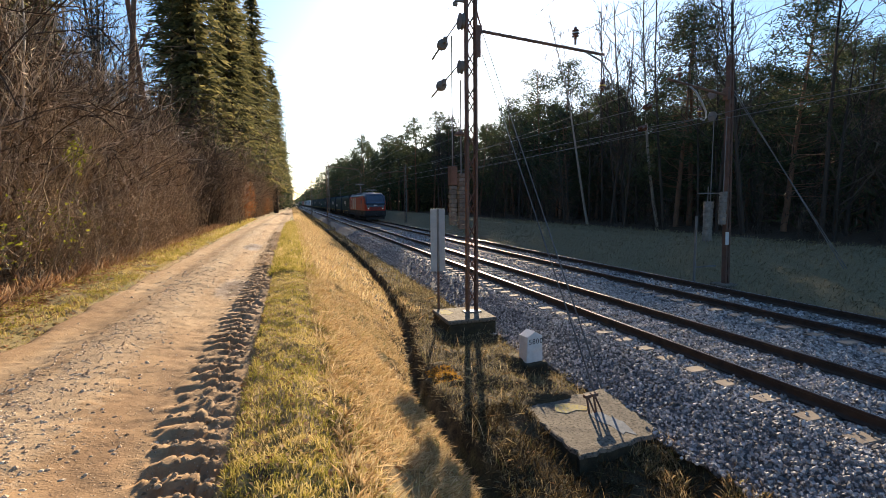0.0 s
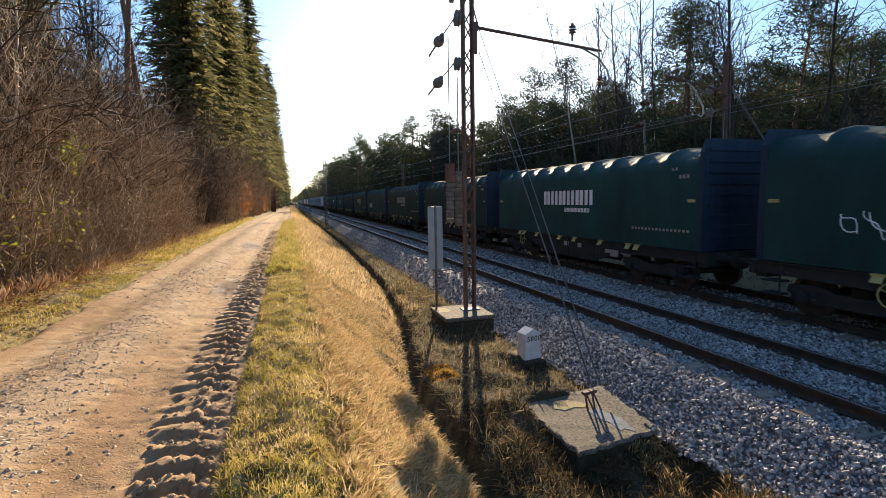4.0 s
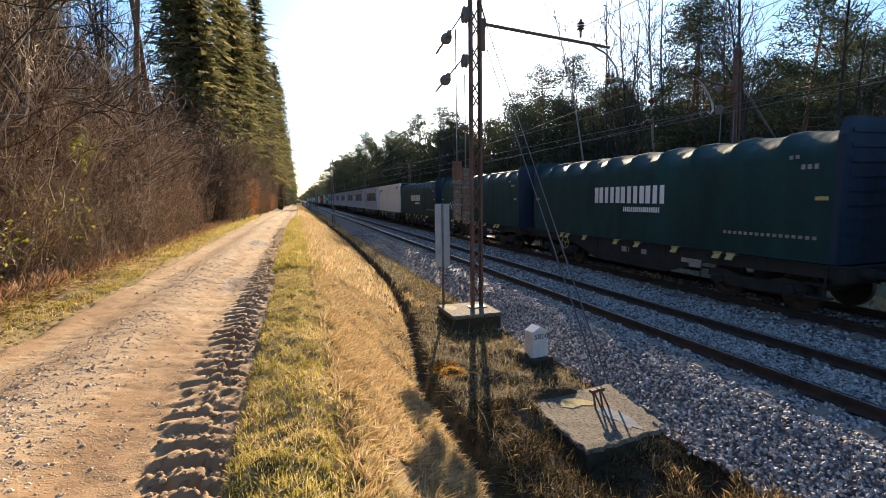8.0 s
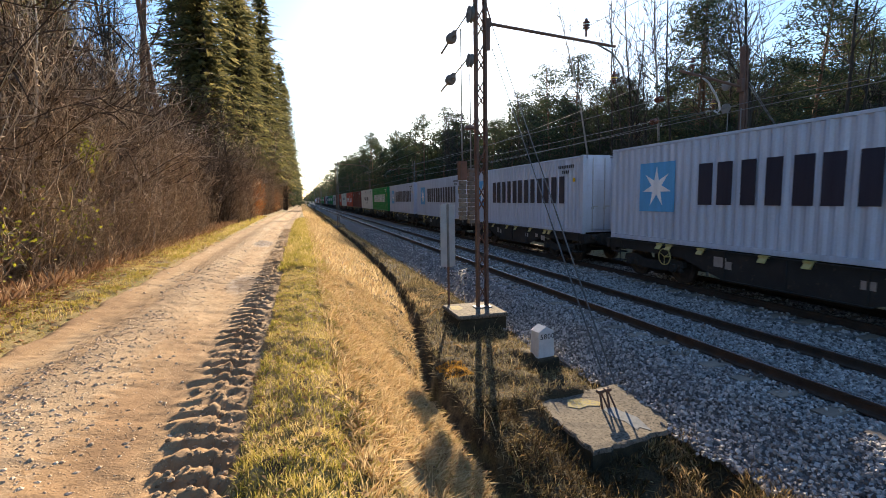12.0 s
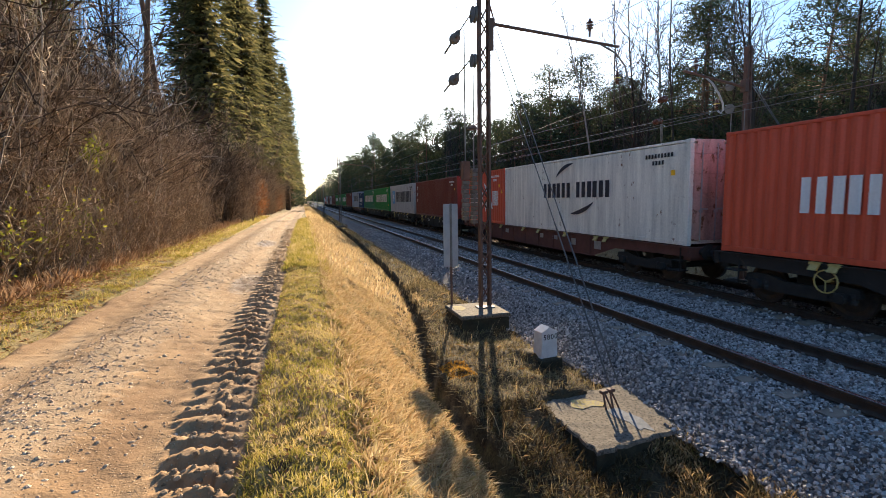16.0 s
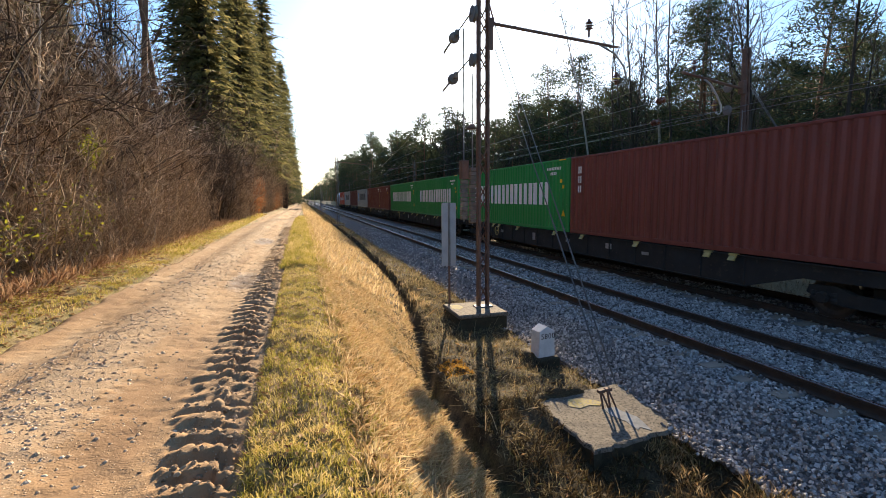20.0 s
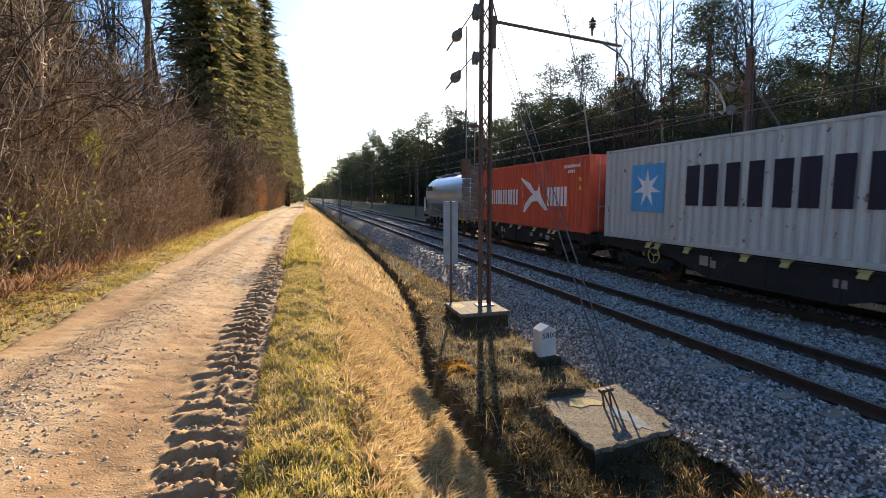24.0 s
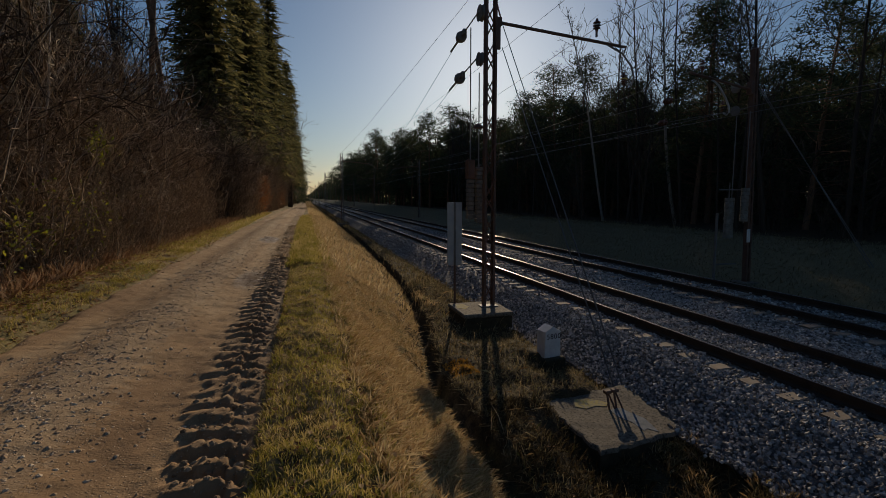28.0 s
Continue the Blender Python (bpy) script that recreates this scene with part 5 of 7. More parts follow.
        part("valve_box", Geo().box(-1.12, -0.7, y + 0.3, y + 0.62, 0.62, 0.98, 0.03), BOGIE, t)
    part("side_pipe", Geo().tube([(-1.27, -4.2, 1.45), (-1.27, 3.9, 1.45), (-1.25, 4.3, 1.9)], 0.04, 7).tube([(-1.24, -3.6, 0.98), (-1.24, 3.2, 0.98)], 0.025, 6), ALUF, t)
    return put_thing(t, 629.0)


tank_wagon()

# ---------------------------------------------------------------- masts, wires and small things beside the line
MAST_RUST = surf("mast_rust", (0.075, 0.040, 0.028), (0.17, 0.092, 0.064), big=3, fine=35, rough=0.75, bump=0.25, dirt=(0.25, 0.20, 0.16), dirt_at=0.68)
MAST_GREY = surf("mast_grey", (0.10, 0.095, 0.09), (0.20, 0.19, 0.18), big=3, fine=35, rough=0.7, bump=0.2)
OLD_CONCRETE = surf("lichen_concrete", (0.088, 0.072, 0.054), (0.235, 0.20, 0.153), big=11, fine=110, rough=0.95, bump=0.35, dist=0.005, dirt=(0.036, 0.030, 0.020), dirt_at=0.50)
PALE_STONE = surf("pale_marker_stone", (0.50, 0.50, 0.50), (0.70, 0.70, 0.69), big=6, fine=60, rough=0.9, bump=0.25, dirt=(0.25, 0.24, 0.22), dirt_at=0.66)
WEIGHT = surf("weight_concrete", (0.085, 0.075, 0.063), (0.19, 0.172, 0.148), big=8, fine=50, rough=0.9, bump=0.3, vary=0.2)
PALE_WEIGHT = surf("pale_weight_concrete", (0.12, 0.108, 0.092), (0.25, 0.23, 0.20), big=8, fine=50, rough=0.9, bump=0.3, vary=0.2)
PORCELAIN = surf("brown_porcelain", (0.07, 0.028, 0.016), (0.14, 0.055, 0.03), big=5, fine=30, rough=0.25, bump=0.02, spec=0.7)
WHITE_PORC = surf("white_porcelain", (0.55, 0.55, 0.53), (0.7, 0.7, 0.68), big=5, fine=30, rough=0.3, bump=0.02)
WIRE = surf("weathered_wire", (0.10, 0.10, 0.10), (0.17, 0.16, 0.15), big=3, fine=20, rough=0.55, metal=0.5, bump=0.0)
SIGN_BACK = surf("sign_back", (0.30, 0.31, 0.32), (0.42, 0.42, 0.42), big=4, fine=40, rough=0.6, metal=0.3, bump=0.1, dirt=(0.20, 0.16, 0.12), dirt_at=0.66)
MOSS = surf("dark_moss", (0.02, 0.018, 0.010), (0.062, 0.052, 0.028), big=7, fine=50, rough=1.0, bump=0.8, dist=0.03, dirt=(0.16, 0.12, 0.04), dirt_at=0.62)
OCHRE = surf("ochre_moss", (0.36, 0.22, 0.03), (0.52, 0.35, 0.06), big=9, fine=60, rough=0.95, bump=0.6, dist=0.02)
LICHEN = surf("yellow_lichen", (0.30, 0.24, 0.06), (0.44, 0.37, 0.15), big=9, fine=60, rough=0.95, bump=0.3, dirt=(0.24, 0.22, 0.18), dirt_at=0.47)


def lattice(mast, x0, x1, yc, z0, z1, step=0.42, mat_a=None, mat_b=None):
    """Two upright channels joined by zigzag flats on both faces."""
    for x, sx, mm in ((x0, 1, mat_a), (x1, -1, mat_b)):
        prof = [(x, yc - 0.085), (x + sx * 0.06, yc - 0.085), (x + sx * 0.06, yc - 0.072), (x + sx * 0.012, yc - 0.072), (x + sx * 0.012, yc + 0.072), (x + sx * 0.06, yc + 0.072), (x + sx * 0.06, yc + 0.085), (x, yc + 0.085)]
        part("upright_channel", Geo().prism(prof, "z", z0, z1), mm, mast)
    n = int((z1 - z0 - 0.3) / step)
    for face in (-1, 1):
        y = yc + face * 0.092
        for i in range(n):
            za = z0 + 0.25 + i * step
            a, b = (x0 + 0.03, x1 - 0.03) if (i + (face > 0)) % 2 == 0 else (x1 - 0.03, x0 + 0.03)
            part("brace", Geo().tube([(a, y, za), (b, y, za + step)], 0.019, 4), mm, mast)


def arm(mast, x_root, x_end, y, z, side=1):
    """Cantilever beam with a post insulator on it and a hooked steady arm below its end."""
    part("cantilever_arm", Geo().tube([(x_root, y, z + 0.1), (x_end, y, z - 0.17)], 0.042, 8), MAST_RUST, mast)
    part("arm_stay", Geo().tube([(x_root - side * 0.1, y, z + 0.75), (x_root + side * 0.1, y, z + 0.1)], 0.02, 5).box(x_root - 0.06, x_root + 0.06, y - 0.1, y + 0.1, z, z + 0.2), MAST_RUST, mast)
    xi = x_end - side * 0.70
    g = Geo().tube([(xi, y, z), (xi, y, z + 0.16)], 0.03, 6)
    insulator(g, (xi, y, z + 0.2), "z", 3, 0.10, 0.07)
    part("post_insulator", g, PORCELAIN, mast, "brown post insulator")
    part("insulator_band", Geo().lathe([(0.103, 0), (0.103, 0.02)], "z", (xi, y, z + 0.285), 12), WHITE_PORC, mast, "pale insulator band")
    pts = [(x_end - side * 0.45, y, z - 0.13), (x_end + side * 0.12, y, z - 0.36), (x_end + side * 0.42, y, z - 0.68), (x_end + side * 0.5, y, z - 0.95), (x_end + side * 0.44, y, z - 1.12), (x_end + side * 0.28, y, z - 1.16)]
    part("steady_hook", Geo().tube(pts, 0.026, 7), MAST_GREY, mast, "hooked steady arm")
    g = insulator(Geo(), (x_end + side * 0.18, y, z - 1.1), "z", 3, 0.09, 0.07)
    part("hook_insulator", g, PORCELAIN, mast, "brown insulator")
    part("insulator_band", Geo().lathe([(0.093, 0), (0.093, 0.022)], "z", (x_end + side * 0.18, y, z - 1.02), 12), OCHRE, mast, "ochre insulator band")
    part("arm_tip", Geo().box(x_end - 0.02, x_end + side * 0.22 if side > 0 else x_end + 0.02, y - 0.02, y + 0.02, z - 0.21, z - 0.15) if side > 0 else Geo().box(x_end - 0.3, x_end + 0.02, y - 0.02, y + 0.02, z - 0.21, z - 0.15), MAST_RUST, mast)


def weights(name_label, x, y, z0, n, r, step, rod_top, square=False):
    """A hanging stack of concrete weights on a rod."""
    w = thing("tension_weight", name_label, "tension weight", "tension weights")
    r0 = random.Random(int(x * 100))
    for i in range(n):
        o = r0.uniform(-0.012, 0.012)
        if square:
            g = Geo().box(x - r + o, x + r + o, y - r, y + r, z0 + i * step, z0 + (i + 1) * step - 0.008, 0.015)
        else:
            g = Geo().lathe([(r * 0.94, z0 + i * step), (r, z0 + i * step + 0.015), (r, z0 + (i + 1) * step - 0.022), (r * 0.94, z0 + (i + 1) * step - 0.008)], "z", (x + o, y, 0), 14)
        part("weight_disc", g, WEIGHT if square else PALE_WEIGHT, w)
    part("weight_rod", Geo().tube([(x, y, z0 - 0.06), (x, y, rod_top)], 0.016, 6), MAST_GREY, w)
    return w


def near_mast():
    y, x0, x1, z0, z1 = MAST_Y, 4.28, 4.58, -0.3, 9.0
    m = thing("catenary_mast", "rusty steel lattice mast with cantilever arm, pulleys and guy wires", "catenary mast", "catenary masts")
    lattice(m, x0, x1, y, z0, z1, 0.43, MAST_RUST, MAST_RUST)
    part("foot_plate", Geo().box(x0 - 0.08, x1 + 0.08, y - 0.14, y + 0.14, z0, z0 + 0.025, 0.005), MAST_GREY, m)
    arm(m, x1 + 0.05, 8.12, y, 6.72)
    for xp, zp, r in ((x0 - 0.05, 7.05, 0.20), (x0 - 0.07, 5.95, 0.17), (x0 - 0.20, 7.45, 0.06)):
        part("pulley", Geo().lathe([(0.05, -0.05), (r, -0.045), (r * 0.85, 0.0), (r, 0.045), (0.05, 0.05)], "x", (xp, y + 0.15, zp), 18).box(xp - 0.02, x0 + 0.02, y + 0.08, y + 0.15, zp + 0.05, zp + 0.11), MAST_GREY, m, "grey grooved pulley wheel")
    # anchored wires with strain insulators
    for xw, zw, n in ((x0 - 0.13, 7.05, 2), (x0 - 0.17, 5.95, 2)):
        g = Geo().tube([(xw, y + 0.1, zw), (xw, y + 1.2, zw - 0.13)], 0.018, 5)
        part("anchor_wire", g, WIRE, m)
        part("insulator_chain", Geo().tube([(xw, y + 1.72, zw - 0.2), (xw + 0.03, y + 2.5, zw - 0.26)], 0.03, 5), MAST_GREY, m, "dark steel link chain")
        s = Geo()
        c = (xw, y + 1.45, zw - 0.17)
        s.lathe([(0.02, -0.22), (0.04, -0.14), (0.13, -0.11), (0.15, 0.0), (0.13, 0.11), (0.04, 0.14), (0.02, 0.3)], "y", c, 14)
        part("strain_insulator", s, MAST_GREY, m, "dark bulbous strain insulator")
        part("insulator_clamp", Geo().box(xw - 0.05, xw + 0.05, y + 1.12, y + 1.24, zw - 0.2, zw - 0.05, 0.01), MAST_GREY, m)
        part("anchor_wire", Geo().tube([(xw, y + 1.7, zw - 0.2), (xw + 0.9, y + 12, zw - 0.75), (xw + 2.2, y + 27, zw - 0.9), (TRACK_1, y + 50, zw - 0.55)], 0.008, 4), WIRE, m)
    part("anchor_wire", Geo().tube([(x0 - 0.28, y, 7.45), (x0 - 0.28, y + 20, 7.2), (x0 - 0.28, y + 50, 7.5)], 0.007, 4), WIRE, m)
    # guys down to the anchor slab
    for dx, zt in ((0.16, 6.75), (0.0, 6.2)):
        a, b = Vector((x1 + 0.12, y - 0.1, zt)), Vector((4.58 + dx, 6.4, -0.5))
        part("guy_wire", Geo().tube([a, a.lerp(b, 0.62)], 0.011, 5), WIRE, m)
        part("guy_rod", Geo().tube([a.lerp(b, 0.62), b], 0.015, 5), WIRE, m, "grey steel guy rod")
    part("guy_bracket", Geo().box(x1 - 0.05, x1 + 0.07, y - 0.12, y - 0.06, 6.15, 6.85), MAST_RUST, m)
    part("lamp_hood", Geo().lathe([(0.02, 4.36), (0.10, 4.32), (0.15, 4.25), (0.12, 4.24)], "z", (4.12, y, 0), 12).tube([(4.12, y, 4.32), (4.30, y, 4.42)], 0.015, 5), MAST_RUST, m, "small rusty hood on a bracket")
    f = solid("mast_footing", Geo().box(3.5, 4.82, 10.72, 12.1, -0.40, -0.3, 0.03), OLD_CONCRETE, "weathered concrete mast footing", "footing", "mast footings")
    part("mossy_block", Geo().box(3.53, 4.79, 10.75, 12.07, -1.1, -0.402, 0.03), MOSS, f, "dark mossy lower block")
    part("lichen_patch", Geo().prism([(3.58, 11.5), (3.75, 11.35), (3.92, 11.55), (3.88, 11.85), (3.66, 11.9)], "z", -0.302, -0.297), LICHEN, f, "yellow lichen")
    w = weights("stack of square concrete tension weights behind the mast", 4.18, 12.25, 1.95, 9, 0.09, 0.118, 6.9, True)
    part("weight_guide", Geo().box(4.08, 4.28, 12.14, 12.36, 3.02, 3.52, 0.01), MAST_RUST, w, "rusty guide box")
    weights("slim stack of pale concrete tension weights", 4.44, 12.3, 1.85, 13, 0.085, 0.115, 5.8, True)
    return m


near_mast()


def far_side_mast():
    x, y = 14.27, 12.6
    m = thing("catenary_mast", "rusty lattice mast on the far side with arm and guys", "catenary mast", "catenary masts")
    lattice(m, x - 0.09, x + 0.09, y, -0.35, 7.3, 0.36, MAST_RUST, MAST_RUST)
    # the beam rises away from the mast and carries its hook on the mast's side
    part("cantilever_arm", Geo().tube([(x - 0.1, y, 6.0), (11.75, y, 6.45)], 0.045, 8), MAST_RUST, m)
    part("arm_stay", Geo().box(x - 0.2, x - 0.05, y - 0.1, y + 0.1, 5.85, 6.25, 0.01), MAST_RUST, m)
    part("post_insulator", insulator(Geo().tube([(12.2, y, 6.36), (12.2, y, 6.56)], 0.03, 6), (12.2, y, 6.58), "z", 3, 0.10, 0.07), PORCELAIN, m, "brown post insulator")
    part("insulator_band", Geo().lathe([(0.103, 0), (0.103, 0.025)], "z", (12.2, y, 6.66), 12), WHITE_PORC, m, "pale insulator band")
    part("steady_hook", Geo().tube([(12.45, y, 6.36), (12.85, y, 6.1), (13.12, y, 5.75), (13.27, y, 5.48), (13.30, y, 5.28), (13.2, y, 5.18), (13.08, y, 5.24)], 0.03, 7), GALV, m, "hooked grey steady arm")
    part("hook_insulator", insulator(Geo(), (13.03, y, 5.36), "z", 3, 0.09, 0.07), PORCELAIN, m, "brown insulator")
    part("insulator_band", Geo().lathe([(0.093, 0), (0.093, 0.022)], "z", (13.03, y, 5.45), 12), OCHRE, m, "ochre insulator band")
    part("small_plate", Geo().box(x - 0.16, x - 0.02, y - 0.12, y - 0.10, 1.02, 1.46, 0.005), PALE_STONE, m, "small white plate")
    for zt, xe in ((6.15, 14.90), (6.03, 15.02)):
        part("guy_wire", Geo().tube([(x + 0.1, y - 0.1, zt), (xe, 9.3, 0.55)], 0.013, 5), WIRE, m)
    for xs, zs in ((12.1, 5.85), (11.9, 5.12)):
        part("anchor_wire", Geo().tube([(x - 0.15, y + 0.1, zs + 0.3), (xs, y + 1.4, zs), (TRACK_2, y + 48, zs + 0.3)], 0.010, 4), WIRE, m)
        part("pulley", Geo().lathe([(0.04, -0.04), (0.16, -0.03), (0.13, 0.0), (0.16, 0.03), (0.04, 0.04)], "x", (x - 0.4, y + 0.3, zs + 0.25), 16), MAST_GREY, m)
        g = insulator(Geo(), (xs, y + 1.2, zs), "y", 4, 0.10, 0.08)
        part("strain_insulator", g, PORCELAIN, m, "brown strain insulator")
    solid("mast_footing", Geo().box(x - 0.35, x + 1.1, y - 0.35, y + 0.35, -0.8, -0.33, 0.03), OLD_CONCRETE, "low concrete footing in ballast", "footing", "mast footings")
    weights("round concrete tension weights hanging from a rod", 13.49, 12.75, 1.15, 11, 0.12, 0.123, 3.0)
    weights("narrow stack of round concrete tension weights", 13.71, 12.85, 1.15, 11, 0.10, 0.123, 5.2)
    weights("round concrete tension weights hung beside the mast", 13.88, 12.5, 1.72, 9, 0.12, 0.123, 5.3)
    c = Vector((x, y, -0.35))
    m.matrix_basis = Matrix.Translation(c) @ pose(0, 0, 0, 0, -1.9, 0) @ Matrix.Translation(-c)
    p = thing("guide_post", "thin dark steel guide post beside the weights", "post")
    part("post", Geo().box(13.0, 13.06, 12.7, 12.78, -0.5, 2.0, 0.01), MAST_GREY, p)
    part("guide_bar", Geo().box(13.06, 13.95, 12.72, 12.76, 0.25, 0.30).box(13.06, 13.95, 12.72, 12.76, 2.75, 2.79), MAST_GREY, p)
    return m


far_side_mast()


def plain_mast(x, y, side):
    m = thing("catenary_mast", "distant rusty lattice mast with cantilever arm", "catenary mast", "catenary masts")
    z0 = -0.45
    lattice(m, -0.15, 0.15, 0, z0, 7.6, 0.5, MAST_RUST, MAST_GREY)
    arm(m, side * 0.18, side * 3.4, 0, 6.6, side)
    part("footing", Geo().box(-0.6, 0.6, -0.6, 0.6, z0 - 0.5, z0, 0.03), OLD_CONCRETE, m)
    m.matrix_basis = pose(x, y, 0)
    return m


ml, mr = plain_mast(4.15, MAST_Y + MAST_STEP, 1), plain_mast(14.9, MAST_Y + 52, -1)
for k in range(2, 9):
    copy_thing(ml, pose(4.15, MAST_Y + MAST_STEP * k, 0))
    copy_thing(mr, pose(14.9, MAST_Y + 5 + MAST_STEP * k, 0))


def overhead(x, z, sag, r=0.008, name="overhead_wire", label="thin overhead wire strung along the line", zig=0.0):
    g = Geo()
    pts = []
    for k in range(-2, 10):
        for i in range(8):
            t = i / 8
            pts.append((x + zig * (-1) ** k * (1 - 2 * t), MAST_Y + MAST_STEP * (k + t), z - sag * 4 * t * (1 - t)))
    g.tube(pts, r, 4, caps=False)
    return solid(name, g, WIRE, label, "overhead wire", "overhead wires")


overhead(7.45, 6.98, 0.75)
overhead(7.40, 5.62, 0.04, 0.007, zig=0.15)
overhead(11.9, 6.62, 0.75)
overhead(12.1, 4.92, 0.04, 0.009, zig=0.1)
overhead(13.4, 5.35, 0.30, 0.009)
overhead(6.9, 7.9, 0.25, 0.007)


def track_sign():
    s = thing("trackside_sign", "tall narrow grey sign board seen from behind", "sign")
    part("board", Geo().box(3.47, 3.655, 12.0, 12.025, 0.74, 2.38, 0.008).box(3.69, 3.87, 12.0, 12.025, 0.74, 2.38, 0.008), SIGN_BACK, s)
    part("rib", Geo().box(3.645, 3.70, 11.96, 12.03, 0.74, 2.41, 0.01), MAST_GREY, s)
    part("cap_strip", Geo().box(3.48, 3.86, 11.985, 12.035, 2.37, 2.40, 0.006), SIGN_BACK, s)
    part("post", Geo().tube([(3.69, 12.06, -0.75), (3.69, 12.06, 2.3)], 0.032, 8), MAST_RUST, s)
    return s


track_sign()


def km_stone():
    s = thing("kilometre_stone", "pale carved kilometre stone with a pointed top, numbered 5800", "marker stone")
    x, y, z = 4.53, 8.45, -0.64
    w, d = 0.20, 0.14
    prof = [(-w, 0), (w, 0), (w * 0.93, 0.52), (0, 0.62), (-w * 0.93, 0.52)]
    st = Geo().prism([(a, b) for a, b in prof], "y", -d, d, [-d, -d + 0.02, d - 0.02, d])
    n = len(prof)
    st.v = [((vx * (0.94 if (i < n or i >= 3 * n) else 1.0)), vy, vz) for i, (vx, vy, vz) in enumerate(st.v)]
    part("stone", st, PALE_STONE, s)
    for i, ch in enumerate("5800"):
        tx = bpy.data.curves.new("digit", "FONT")
        tx.body, tx.size, tx.extrude, tx.align_x = ch, 0.15, 0.003, "CENTER"
        t_ob = new("digit_source", tx)
        me = bpy.data.meshes.new_from_object(t_ob)
        bpy.data.objects.remove(t_ob)
        me.materials.clear()
        me.transform(pose(-0.115 + i * 0.088, -d - 0.002, 0.37, 90, 0, 0))
        part("digit", me, MARK["black"], s, "engraved dark digit " + ch)
    s.matrix_basis = pose(x, y, z, 0, 0, 8)
    b = solid("marker_base", Geo().box(-0.27, 0.25, -0.26, 0.26, -0.55, 0.0, 0.03), MOSS, "mossy concrete base under the kilometre stone", "footing")
    b.matrix_basis = pose(x, y, z, 0, 0, 8)
    return s


km_stone()


def anchor_slab():
    s = thing("anchor_slab", "cracked lichen-spotted concrete anchor slab for the guy wires", "concrete slab")
    x0, x1, y0, y1, n = -0.83, 0.83, -0.76, 0.76, 14
    r = random.Random(3)
    g = Geo()
    rim = []
    for i in range(n):
        rim.append((x0 + (x1 - x0) * i / n, y0))
    for i in range(n):
        rim.append((x1, y0 + (y1 - y0) * i / n))
    for i in range(n):
        rim.append((x1 - (x1 - x0) * i / n, y1))
    for i in range(n):
        rim.append((x0, y1 - (y1 - y0) * i / n))
    rim = [(a + r.uniform(-0.034, 0.02), b + r.uniform(-0.02, 0.034)) for a, b in rim]
    m = len(rim)
    rings = [(0.955, 0.0), (0.982, -0.010), (1.0, -0.045), (0.985, -0.5)]
    for k, z in rings:
        g.v += [(a * k, b * k, z + r.uniform(-0.004, 0.004)) for a, b in rim]
    side = Geo()
    side.v = [(a * 1.003, b * 1.003, z) for a, b, z in g.v[2 * m:]]
    side.f = [(i, m + i, m + (i + 1) % m, (i + 1) % m) for i in range(m)]
    for j in range(3):
        g.f += [(j * m + i, j * m + m + i, j * m + m + (i + 1) % m, j * m + (i + 1) % m) for i in range(m)]
    g.f.append(tuple(range(m)))
    part("slab", g, OLD_CONCRETE, s)
    part("mossy_edge", side, MOSS, s, "dark mossy edge of the slab")
    part("lichen_patch", Geo().prism([(-0.42, 0.40), (-0.30, 0.28), (-0.12, 0.30), (0.02, 0.22), (0.12, 0.30), (0.04, 0.42), (-0.10, 0.56), (-0.30, 0.60)], "z", 0.001, 0.005), LICHEN, s, "yellow lichen patch")
    # thin blue-grey sheet standing in for the shadow at the guy anchors
    part("stain", Geo().prism([(0.0, 0.1), (0.09, 0.14), (0.19, 0.10), (0.22, -0.08), (0.29, -0.28), (0.25, -0.47), (0.20, -0.66), (0.12, -0.52), (0.04, -0.56), (0.05, -0.30), (-0.03, -0.1)], "z", 0.0005, 0.0035), surf("blue_grey_shadow", (0.075, 0.095, 0.12), (0.20, 0.22, 0.24), big=9, fine=50, rough=0.9, bump=0.3), s, "blue-grey anchor shadow put on as colour")
    for dx in (0.0, 0.13):
        eye_b = Geo().tube([(dx, 0.12, 0.0), (dx + 0.01, 0.2, 0.24)], 0.016, 6).tube([(dx + 0.09, 0.1, 0.0), (dx + 0.03, 0.2, 0.24)], 0.014, 6).box(dx - 0.03, dx + 0.09, 0.17, 0.25, 0.22, 0.27, 0.01)
        part("turnbuckle", eye_b, MAST_RUST, s, "rusty turnbuckle anchor")
    s.matrix_basis = pose(4.27, 5.93, -0.70, 2.0, -2.5, 4)
    return s


anchor_slab()

# ---------------------------------------------------------------- trees, hedge and grass
BARK = surf("grey_brown_bark", (0.026, 0.020, 0.015), (0.068, 0.052, 0.039), big=4, fine=30, rough=0.95, bump=0.6, dist=0.03, stretch=(1, 1, 0.25), vary=0.5)
BARK_PINE = surf("orange_pine_bark", (0.09, 0.050, 0.032), (0.22, 0.12, 0.07), big=4, fine=30, rough=0.95, bump=0.6, dist=0.03, stretch=(1, 1, 0.3), vary=0.4)
BARK_PALE = surf("pale_birch_bark", (0.17, 0.15, 0.125), (0.32, 0.29, 0.25), big=5, fine=30, rough=0.9, bump=0.3, dirt=(0.08, 0.06, 0.05), dirt_at=0.58, stretch=(1, 1, 1.6))
PALE_WOOD = surf("pale_smooth_bark", (0.34, 0.28, 0.21), (0.52, 0.45, 0.36), big=5, fine=30, rough=0.85, bump=0.3)
TWIG = islands("bare_twigs", [(0.0, (0.11, 0.070, 0.040)), (0.4, (0.23, 0.158, 0.095)), (0.75, (0.47, 0.345, 0.22)), (1.0, (0.72, 0.585, 0.41))], rough=0.8, spec=0.25)
